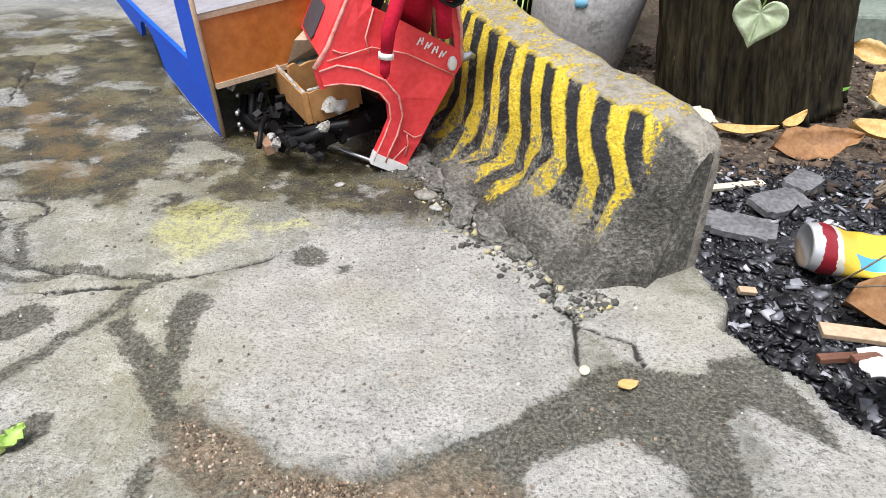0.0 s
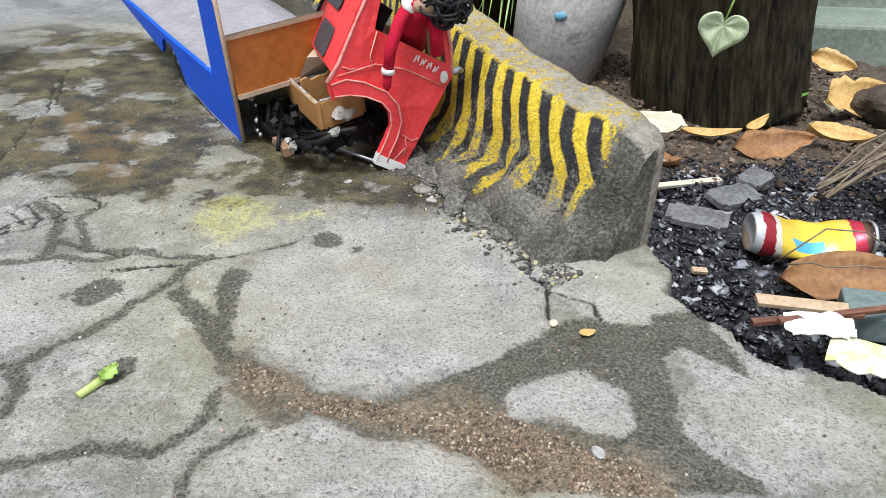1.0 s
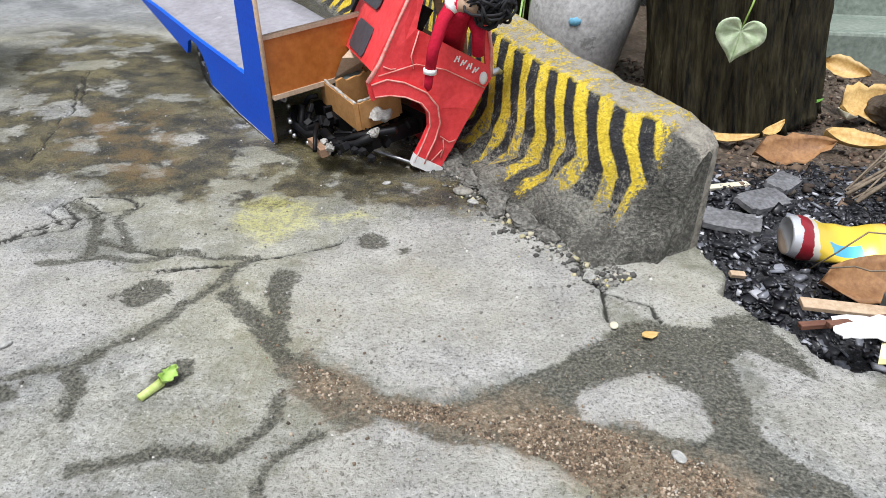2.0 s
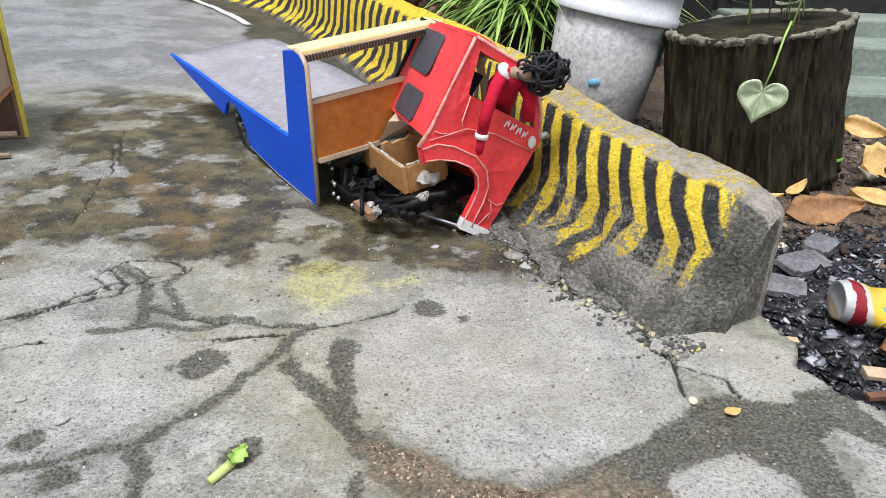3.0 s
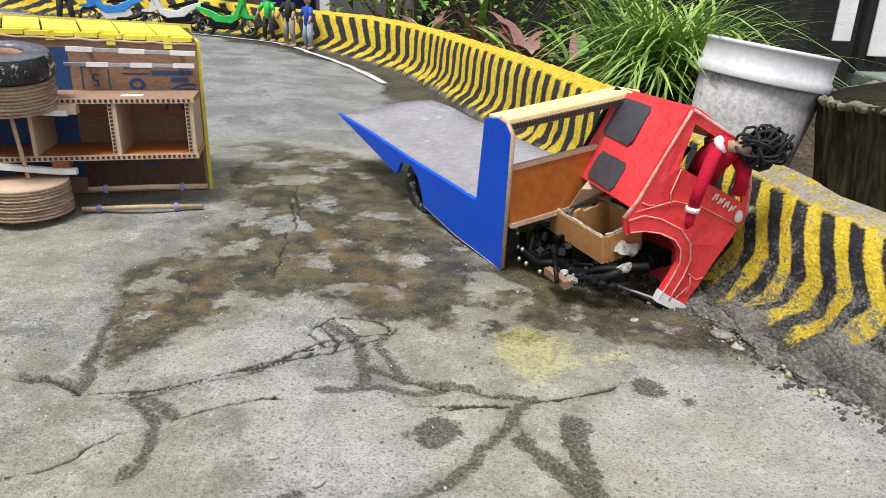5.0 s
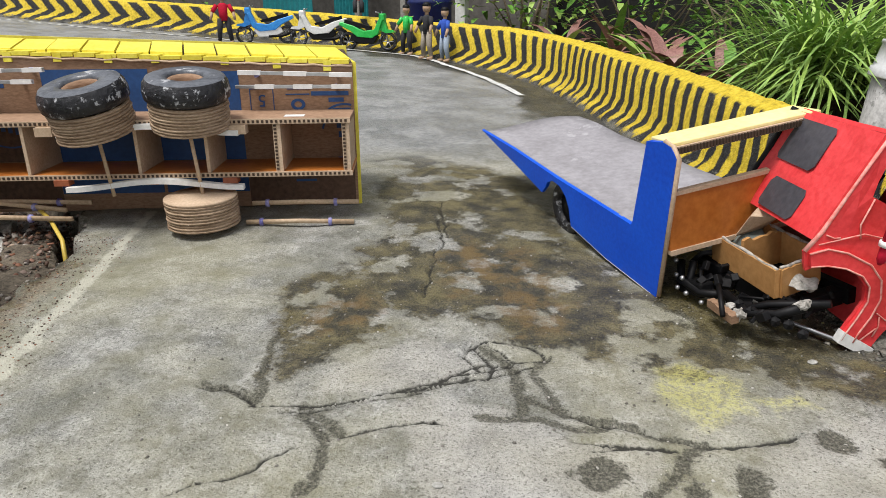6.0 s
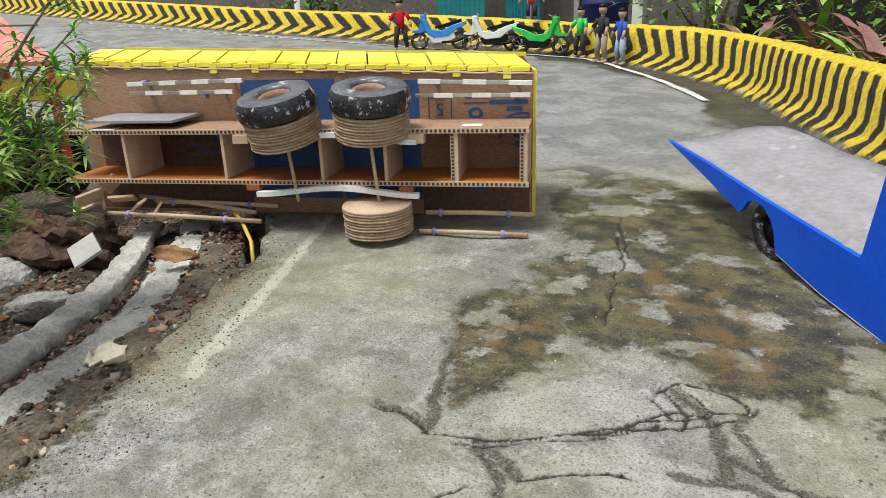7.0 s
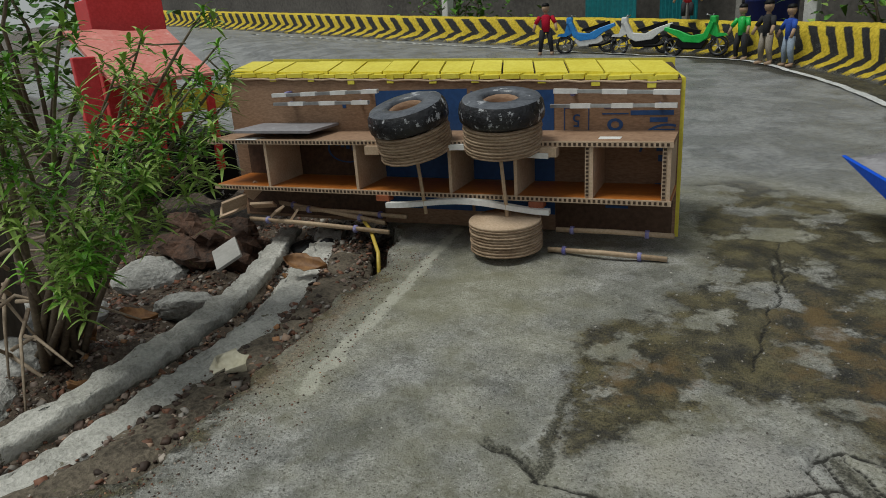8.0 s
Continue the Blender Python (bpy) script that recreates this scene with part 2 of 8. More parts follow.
def gz(x, y):
    return float(ground_z(np.float64(x), np.float64(y)))
KERB = [(0.056, 0.512), (0.048, 0.521), (0.034, 0.535), (0.0, 0.574), (-0.028, 0.623), (-0.057, 0.673), (-0.105, 0.784), (-0.165, 0.963), (-0.238, 1.12), (-0.308, 1.281),
        (-0.40, 1.47), (-0.50, 1.66), (-0.60, 1.84), (-0.70, 1.98), (-0.85, 2.12), (-1.03, 2.24), (-1.26, 2.34), (-1.55, 2.40), (-1.9, 2.38), (-2.3, 2.30), (-2.8, 2.23), (-3.5, 2.22), (-4.4, 2.2), (-6.0, 2.1)]
ROAD_RIGHT = [(1.5, -0.1), (0.45, 0.24), (0.30, 0.315), (0.20, 0.365), (0.165, 0.387), (0.125, 0.405), (0.107, 0.433), (0.091, 0.442), (0.078, 0.470)]
ROAD_LEFT = [(-6.0, 1.0), (-1.45, 0.93), (-1.10, 0.76), (-0.96, 0.69), (-0.90, 0.635), (-0.850, 0.585), (-0.833, 0.545), (-0.800, 0.480), (-0.745, 0.400), (-0.705, 0.330), (-0.668, 0.265), (-0.675, 0.215), (-0.72, 0.10), (-0.9, -0.6), (-0.9, -3.0), (1.5, -3.0)]
ROAD = ROAD_RIGHT + [(x + 0.03, y + 0.01) for x, y in KERB] + ROAD_LEFT


def seg_distance(px, py, line, closed=False):
    """Distance of points to a chain of segments."""
    best = np.full(px.shape, 1e9)
    chain = list(zip(line, line[1:])) + ([(line[-1], line[0])] if closed else [])
    for (ax, ay), (bx, by) in chain:
        dx, dy = bx - ax, by - ay
        t = np.clip(((px - ax) * dx + (py - ay) * dy) / (dx * dx + dy * dy + 1e-12), 0, 1)
        best = np.minimum(best, np.hypot(px - ax - t * dx, py - ay - t * dy))
    return best


def inside(px, py, poly):
    c = np.zeros(px.shape, bool)
    for (ax, ay), (bx, by) in zip(poly, poly[1:] + poly[:1]):
        if ay != by:
            c ^= ((ay > py) != (by > py)) & (px < (bx - ax) * (py - ay) / (by - ay) + ax)
    return c


def signed(px, py, poly):
    """Distance to a closed outline, positive inside."""
    d = seg_distance(px, py, poly, True)
    return np.where(inside(px, py, poly), d, -d)


def smooth_noise(shape_x, shape_y, cell, seed):
    """Value noise on scattered points, -1 to 1."""
    r = np.random.RandomState(seed)
    g = r.rand(64, 64) * 2 - 1
    u, v = shape_x / cell, shape_y / cell
    i, j = np.floor(u).astype(int), np.floor(v).astype(int)
    fu, fv = u - i, v - j
    fu, fv = fu * fu * (3 - 2 * fu), fv * fv * (3 - 2 * fv)
    a, b = g[i % 64, j % 64], g[(i + 1) % 64, j % 64]
    c, d = g[i % 64, (j + 1) % 64], g[(i + 1) % 64, (j + 1) % 64]
    return a * (1 - fu) * (1 - fv) + b * fu * (1 - fv) + c * (1 - fu) * fv + d * fu * fv


def spaced(lo, hi, step, far_lo, far_hi):
    mid = list(np.arange(lo, hi, step))
    out, s, x = [], step, hi
    while x < far_hi:
        out.append(x)
        s *= 1.12 if abs(x - hi) > 2.2 else 1.03
        x += s
    out.append(far_hi)
    back, s, x = [], step, lo
    while True:
        s *= 1.12 if abs(x - lo) > 2.2 else 1.03
        x -= s
        if x < far_lo:
            break
        back.append(x)
    back.append(far_lo)
    return np.array(back[::-1] + mid + out)


xs, ys = spaced(-1.15, 0.42, 0.0023, -90, 90), spaced(0.18, 1.05, 0.0023, -90, 90)
GX, GY = [a.ravel() for a in np.meshgrid(xs, ys)]
wob = 0.007 * smooth_noise(GX, GY, 0.035, 3) + 0.004 * smooth_noise(GX, GY, 0.012, 4)
road_in = signed(GX, GY, ROAD) + wob
slab = np.clip(road_in / 0.010 + 0.5, 0, 1)
slab = slab * slab * (3 - 2 * slab)
fine = 0.0012 * smooth_noise(GX, GY, 0.05, 5) + 0.0007 * smooth_noise(GX, GY, 0.017, 6)
dip = np.clip((GY - 0.8) / 0.45, 0, 1)
low = np.where(GX > -0.4, -0.090 - 0.086 * dip * dip * (3 - 2 * dip), -0.050) + 0.010 * smooth_noise(GX, GY, 0.06, 7) + 0.006 * smooth_noise(GX, GY, 0.02, 8)
calm = np.clip(1.5 - np.hypot(GX + 0.4, GY - 0.7) / 8, 0, 1)
GZ = ground_z(np.clip(GX, -8, 3), np.clip(GY, -3, 8)) + slab * fine * calm + (1 - slab) * low
# worn pale patches of the slab
PALE = []
PALE.append([(-0.188, 0.439), (-0.189, 0.463), (-0.184, 0.483), (-0.169, 0.504), (-0.135, 0.537), (-0.095, 0.545), (-0.056, 0.538), (-0.035, 0.524), (-0.016, 0.506), (-0.011, 0.483), (-0.002, 0.456), (0.002, 0.428), (-0.013, 0.408), (-0.027, 0.393), (-0.048, 0.381), (-0.07, 0.372), (-0.081, 0.364), (-0.094, 0.359), (-0.107, 0.362), (-0.123, 0.364), (-0.134, 0.375), (-0.152, 0.385), (-0.172, 0.401), (-0.183, 0.419)])
PALE.append([(-0.023, 0.363), (-0.006, 0.38), (0.017, 0.385), (0.035, 0.374), (0.039, 0.347), (0.028, 0.341), (0.002, 0.343), (-0.021, 0.346)])
PALE.append([(-0.134, 0.333), (-0.112, 0.339), (-0.079, 0.331), (-0.048, 0.326), (-0.031, 0.316), (-0.047, 0.305), (-0.092, 0.295), (-0.159, 0.288), (-0.148, 0.307)])
PALE.append([(0.015, 0.513), (0.045, 0.509), (0.075, 0.477), (0.089, 0.448), (0.05, 0.432), (0.019, 0.437), (0.005, 0.451)])
PALE.append([(0.085, 0.43), (0.107, 0.413), (0.13, 0.388), (0.149, 0.359), (0.133, 0.324), (0.101, 0.323), (0.079, 0.344), (0.068, 0.373), (0.065, 0.409)])
PALE.append([(-0.402, 0.449), (-0.37, 0.466), (-0.333, 0.465), (-0.287, 0.45), (-0.253, 0.461), (-0.238, 0.457), (-0.245, 0.421), (-0.269, 0.389), (-0.296, 0.359), (-0.33, 0.349)])
PALE.append([(-0.462, 0.479), (-0.416, 0.534), (-0.366, 0.509), (-0.408, 0.461), (-0.453, 0.436)])
# dark damp and mossy stains, and shade painted on the road under the cab
DAMP_SHADE = []
DAMP_SHADE.append([(-0.177, 0.392), (-0.163, 0.382), (-0.143, 0.37), (-0.117, 0.357), (-0.094, 0.355), (-0.073, 0.361), (-0.052, 0.374), (-0.029, 0.388), (-0.011, 0.408), (0.006, 0.432), (0.025, 0.431), (0.05, 0.428), (0.072, 0.443), (0.091, 0.443), (0.099, 0.417), (0.101, 0.391), (0.087, 0.402), (0.068, 0.413), (0.055, 0.398), (0.058, 0.372), (0.058, 0.346), (0.072, 0.33), (0.093, 0.315), (-0.023, 0.303), (-0.031, 0.316), (-0.048, 0.326), (-0.079, 0.331), (-0.112, 0.339), (-0.132, 0.334), (-0.155, 0.353)])
# shade beneath the lorry's cab, drawn in the stain colour
DAMP_SHADE.append([(-0.257, 0.724), (-0.194, 0.669), (-0.118, 0.642), (-0.08, 0.648), (-0.067, 0.59), (-0.082, 0.576), (-0.117, 0.598), (-0.186, 0.615), (-0.242, 0.636), (-0.27, 0.66)])
DAMP_SHADE.append([(-0.845, 0.445), (-0.788, 0.366), (-0.748, 0.303), (-0.71, 0.242), (-0.685, 0.198), (-0.64, 0.241), (-0.676, 0.274), (-0.699, 0.297), (-0.717, 0.343), (-0.748, 0.387), (-0.787, 0.442), (-0.835, 0.51)])
DAMPHOLE = []
DAMPHOLE.append([(-0.023, 0.361), (-0.006, 0.379), (0.017, 0.383), (0.034, 0.373), (0.038, 0.349), (0.027, 0.342), (0.003, 0.345), (-0.02, 0.348)])
# round stains: place and radius
SPOT = []
SPOT.append((-0.266, 0.427, 0.013))
SPOT.append((-0.15, 0.506, 0.01))
SPOT.append((-0.127, 0.497, 0.005))
SPOT.append((-0.284, 0.422, 0.003))
SPOT.append((-0.324, 0.359, 0.007))
SPOT.append((-0.296, 0.334, 0.008))
SPOT.append((-0.22, 0.361, 0.01))
# narrow dark bands: half width and course
BAND = []
BAND.append((0.0035, [(-0.324, 0.34), (-0.302, 0.347), (-0.28, 0.355), (-0.267, 0.368), (-0.255, 0.386), (-0.245, 0.405), (-0.238, 0.428), (-0.229, 0.452), (-0.22, 0.476)]))
BAND.append((0.0059, [(-0.222, 0.435), (-0.207, 0.42), (-0.191, 0.408), (-0.178, 0.39), (-0.163, 0.369)]))
BAND.append((0.0055, [(-0.192, 0.456), (-0.19, 0.433), (-0.185, 0.413), (-0.175, 0.393)]))
BAND.append((0.0023, [(-0.229, 0.451), (-0.218, 0.436), (-0.198, 0.411)]))
BAND.append((0.0039, [(-0.236, 0.297), (-0.206, 0.307), (-0.176, 0.314), (-0.161, 0.333), (-0.162, 0.353)]))
BAND.append((0.0023, [(-0.154, 0.291), (-0.153, 0.314), (-0.139, 0.33)]))
BAND.append((0.0031, [(-0.325, 0.536), (-0.329, 0.509), (-0.298, 0.476), (-0.274, 0.478), (-0.242, 0.469), (-0.22, 0.476)]))
BAND.append((0.0039, [(-0.376, 0.537), (-0.348, 0.515), (-0.327, 0.483), (-0.324, 0.462)]))
BAND.append((0.0031, [(-0.347, 0.455), (-0.302, 0.46), (-0.27, 0.469)]))
BAND.append((0.0047, [(-0.27, 0.355), (-0.259, 0.341), (-0.257, 0.328)]))
BAND.append((0.0035, [(-0.53, 0.422), (-0.507, 0.416), (-0.488, 0.418), (-0.499, 0.442), (-0.527, 0.499), (-0.549, 0.548)]))
BAND.append((0.0039, [(-0.452, 0.422), (-0.422, 0.396), (-0.408, 0.364), (-0.408, 0.35)]))
BAND.append((0.0031, [(-0.445, 0.424), (-0.417, 0.404)]))
BAND.append((0.0039, [(-0.343, 0.514), (-0.328, 0.485), (-0.298, 0.474)]))
# cracks
CRACK = []
CRACK.append([(-0.408, 0.457), (-0.394, 0.469), (-0.385, 0.484), (-0.37, 0.511), (-0.347, 0.522), (-0.325, 0.536)])
CRACK.append([(-0.398, 0.474), (-0.359, 0.499), (-0.331, 0.522)])
CRACK.append([(-0.22, 0.476), (-0.199, 0.484), (-0.183, 0.496), (-0.169, 0.507)])
CRACK.append([(-0.527, 0.811), (-0.496, 0.753), (-0.482, 0.704), (-0.47, 0.653), (-0.448, 0.6)])
CRACK.append([(-0.071, 0.548), (-0.046, 0.561), (-0.032, 0.549), (-0.018, 0.535), (-0.011, 0.51), (-0.01, 0.478), (0.003, 0.462), (0.0, 0.435), (0.002, 0.428)])
CRACK.append([(0.004, 0.458), (0.025, 0.448), (0.029, 0.434)])
CRACK.append([(-0.287, 0.45), (-0.258, 0.455), (-0.235, 0.46)])
CRACK.append([(-0.384, 0.536), (-0.359, 0.514), (-0.358, 0.497)])
CRACK.append([(-0.375, 0.552), (-0.344, 0.55), (-0.329, 0.536)])
CRACK.append([(-0.488, 0.412), (-0.46, 0.421), (-0.435, 0.434), (-0.407, 0.46), (-0.381, 0.493), (-0.348, 0.518)])
CRACK.append([(-0.462, 0.411), (-0.427, 0.434), (-0.398, 0.457), (-0.369, 0.496)])
CRACK.append([(-0.416, 0.403), (-0.397, 0.424), (-0.366, 0.438)])
CRACK.append([(-0.473, 0.328), (-0.455, 0.35), (-0.435, 0.384)])
CRACK.append([(-0.53, 0.418), (-0.511, 0.418), (-0.486, 0.415)])
CRACK.append([(-0.295, 0.478), (-0.264, 0.472), (-0.231, 0.471), (-0.204, 0.479), (-0.177, 0.502)])
CRACK.append([(-0.545, 0.861), (-0.505, 0.784), (-0.488, 0.75)])
CRACK.append([(-0.382, 0.529), (-0.376, 0.55), (-0.35, 0.524), (-0.331, 0.531)])
CRACK.append([(-0.365, 0.505), (-0.382, 0.519), (-0.384, 0.542)])
CRACK.append([(-0.275, 0.444), (-0.252, 0.456), (-0.231, 0.462)])
# grimy areas, and under-lorry shade painted round the cab
GRIME_SHADE = []
# darkness below the lorry, painted as a dirt-coloured area
GRIME_SHADE.append([(-0.283, 0.697), (-0.195, 0.675), (-0.114, 0.66), (-0.07, 0.667), (-0.049, 0.573), (-0.095, 0.549), (-0.179, 0.569), (-0.246, 0.596), (-0.282, 0.624)])
GRIME_SHADE.append([(-0.67, 0.93), (-0.628, 1.07), (-0.442, 0.917), (-0.31, 0.715), (-0.259, 0.646), (-0.185, 0.609), (-0.104, 0.606), (-0.07, 0.58), (-0.095, 0.559), (-0.158, 0.567), (-0.191, 0.54), (-0.258, 0.545), (-0.301, 0.573), (-0.328, 0.544), (-0.4, 0.574), (-0.452, 0.556), (-0.456, 0.527), (-0.561, 0.676), (-0.552, 0.744)])
GRIME_SHADE.append([(-0.584, 0.583), (-0.557, 0.638), (-0.477, 0.599), (-0.436, 0.536), (-0.473, 0.467), (-0.485, 0.438), (-0.526, 0.49)])
GRIME_SHADE.append([(-0.741, 1.028), (-0.68, 1.088), (-0.561, 1.052), (-0.435, 0.967), (-0.476, 0.925), (-0.611, 0.977)])
GRIME_SHADE.append([(-0.472, 0.72), (-0.372, 0.793), (-0.265, 0.667), (-0.165, 0.614), (-0.116, 0.608), (-0.168, 0.557), (-0.238, 0.559), (-0.291, 0.548), (-0.32, 0.571), (-0.393, 0.584), (-0.453, 0.55), (-0.464, 0.515), (-0.488, 0.622)])
GRIME_SHADE.append([(-0.831, 0.554), (-0.822, 0.515), (-0.753, 0.425), (-0.728, 0.379), (-0.692, 0.323), (-0.662, 0.256), (-0.683, 0.204), (-0.637, 0.244), (-0.66, 0.282), (-0.695, 0.341), (-0.719, 0.387), (-0.767, 0.459), (-0.807, 0.548)])
GRIME_SHADE.append([(-0.830, 0.540), (-0.785, 0.478), (-0.745, 0.425), (-0.700, 0.358), (-0.668, 0.290), (-0.645, 0.235), (-0.690, 0.190), (-0.730, 0.270), (-0.768, 0.350), (-0.825, 0.450)])
RUST = []
RUST.append([(-0.475, 0.69), (-0.465, 0.758), (-0.399, 0.716), (-0.365, 0.649), (-0.381, 0.61), (-0.427, 0.614)])
RUST.append([(-0.445, 0.713), (-0.402, 0.746), (-0.354, 0.673), (-0.324, 0.589), (-0.355, 0.568), (-0.396, 0.606)])
RUST.append([(-0.542, 0.574), (-0.508, 0.594), (-0.465, 0.555), (-0.496, 0.503)])
YELLOWMARK = []
YELLOWMARK.append([(-0.248, 0.513), (-0.246, 0.547), (-0.234, 0.565), (-0.202, 0.553), (-0.193, 0.52), (-0.208, 0.51), (-0.22, 0.496)])
YELLOWMARK.append([(-0.192, 0.534), (-0.165, 0.554), (-0.154, 0.542), (-0.177, 0.525)])
GRAVELMARK = []
GRAVELMARK.append([(-0.163, 0.374), (-0.143, 0.368), (-0.116, 0.353), (-0.093, 0.351), (-0.067, 0.359), (-0.04, 0.361), (-0.023, 0.348), (0.002, 0.338), (0.022, 0.332), (0.044, 0.321), (0.046, 0.31), (-0.023, 0.303), (-0.033, 0.319), (-0.059, 0.33), (-0.091, 0.341), (-0.124, 0.341), (-0.149, 0.35)])
GRAVELMARK.append([(-0.807, 0.533), (-0.785, 0.477), (-0.724, 0.384), (-0.705, 0.342), (-0.693, 0.354), (-0.737, 0.424), (-0.779, 0.499)])
LINE = [(-0.862, 0.703), (-0.806, 0.603), (-0.752, 0.513), (-0.67, 0.373)]
WHITELINE = [(-0.689, 1.705), (-0.762, 1.807), (-0.861, 1.935), (-1.026, 2.09), (-1.227, 2.277), (-1.429, 2.245), (-2.141, 2.17), (-3.208, 2.088), (-4.128, 2.027)]
JOINT = [(-1.073, 1.635), (-0.945, 1.664), (-0.794, 1.587), (-0.698, 1.628)]

BAND.append((0.016, [(-0.150, 0.675), (-0.115, 0.632), (-0.080, 0.594), (-0.045, 0.552)]))
far = np.full(GX.shape, -1.0)
near_by = (np.abs(GX + 0.4) < 1.2) & (np.abs(GY - 0.6) < 0.75)


def union(fields):
    """The largest of several inside-distances, worked out only near the camera's ground."""
    out = far.copy()
    for f in fields:
        out[near_by] = np.maximum(out[near_by], f(wx, wy))
    return out


wx = GX[near_by] + 0.004 * smooth_noise(GX[near_by], GY[near_by], 0.022, 11) + 0.0015 * smooth_noise(GX[near_by], GY[near_by], 0.008, 12)
wy = GY[near_by] + 0.004 * smooth_noise(GX[near_by], GY[near_by], 0.022, 13) + 0.0015 * smooth_noise(GX[near_by], GY[near_by], 0.008, 14)
area = lambda poly: (lambda x, y: signed(x, y, poly))
band = lambda w, ln: (lambda x, y: w - seg_distance(x, y, ln))
disc = lambda cx, cy, r: (lambda x, y: r - np.hypot(x - cx, y - cy))
pale = union([area(p) for p in PALE])
# stains, bands and spots share this mask with the painted under-cab shade
damp = union([area(p) for p in DAMP_SHADE] + [band(w, ln) for w, ln in BAND] + [disc(*s) for s in SPOT])
hole = union([area(p) for p in DAMPHOLE])
damp = np.minimum(damp, -hole)
crack = union([band(0.0013, ln) for ln in CRACK])
MARKS = {
    "road": road_in,
    "ash": 0.30 - np.hypot(GX - 0.33, (GY - 0.66) * 1.2),
    "asphalt": np.minimum(GY - 1.25 - 0.25 * GX, 0.5),
    "pale": pale, "damp": damp, "crack": crack,
    "grime_shade": union([area(p) for p in GRIME_SHADE]), "rust": union([area(p) for p in RUST]),
    "yellow": union([area(p) for p in YELLOWMARK]), "gravel": union([area(p) for p in GRAVELMARK]),
    "line": union([band(0.0065, LINE)]),
    "white": far,
    "moss": np.where((GY > 0.85) & (GX > -2.2), 0.165 + 0.04 * smooth_noise(GX, GY, 0.09, 17) - seg_distance(GX, GY, KERB), -1.0),
}
MARKS["pale"] = np.maximum(MARKS["pale"], 0.008 - seg_distance(GX, GY, JOINT))
# cracks and bands are sunk into the slab
GZ -= slab * (0.0028 * np.clip(crack / 0.0012 + 0.9, 0, 1) + 0.0008 * np.clip(damp / 0.004 + 0.5, 0, 1))

me = bpy.data.meshes.new("ground")
nx, ny = len(xs), len(ys)
me.vertices.add(nx * ny)
me.vertices.foreach_set("co", np.column_stack((GX, GY, GZ)).astype(np.float32).ravel())
q = np.arange(nx * ny).reshape(ny, nx)
quads = np.stack((q[:-1, :-1], q[:-1, 1:], q[1:, 1:], q[1:, :-1]), -1).reshape(-1, 4)
me.loops.add(quads.size)
me.loops.foreach_set("vertex_index", quads.astype(np.int32).ravel())
me.polygons.add(len(quads))
me.polygons.foreach_set("loop_start", np.arange(0, quads.size, 4, dtype=np.int32))
me.update(calc_edges=True)
me.shade_smooth()
for key, values in MARKS.items():
    me.attributes.new(key, 'FLOAT', 'POINT').data.foreach_set("value", values.astype(np.float32))
ground = tagged(new("ground", me), "cracked grey concrete road with mossy stains, soil pits along its edges", "ground", kind="structure")


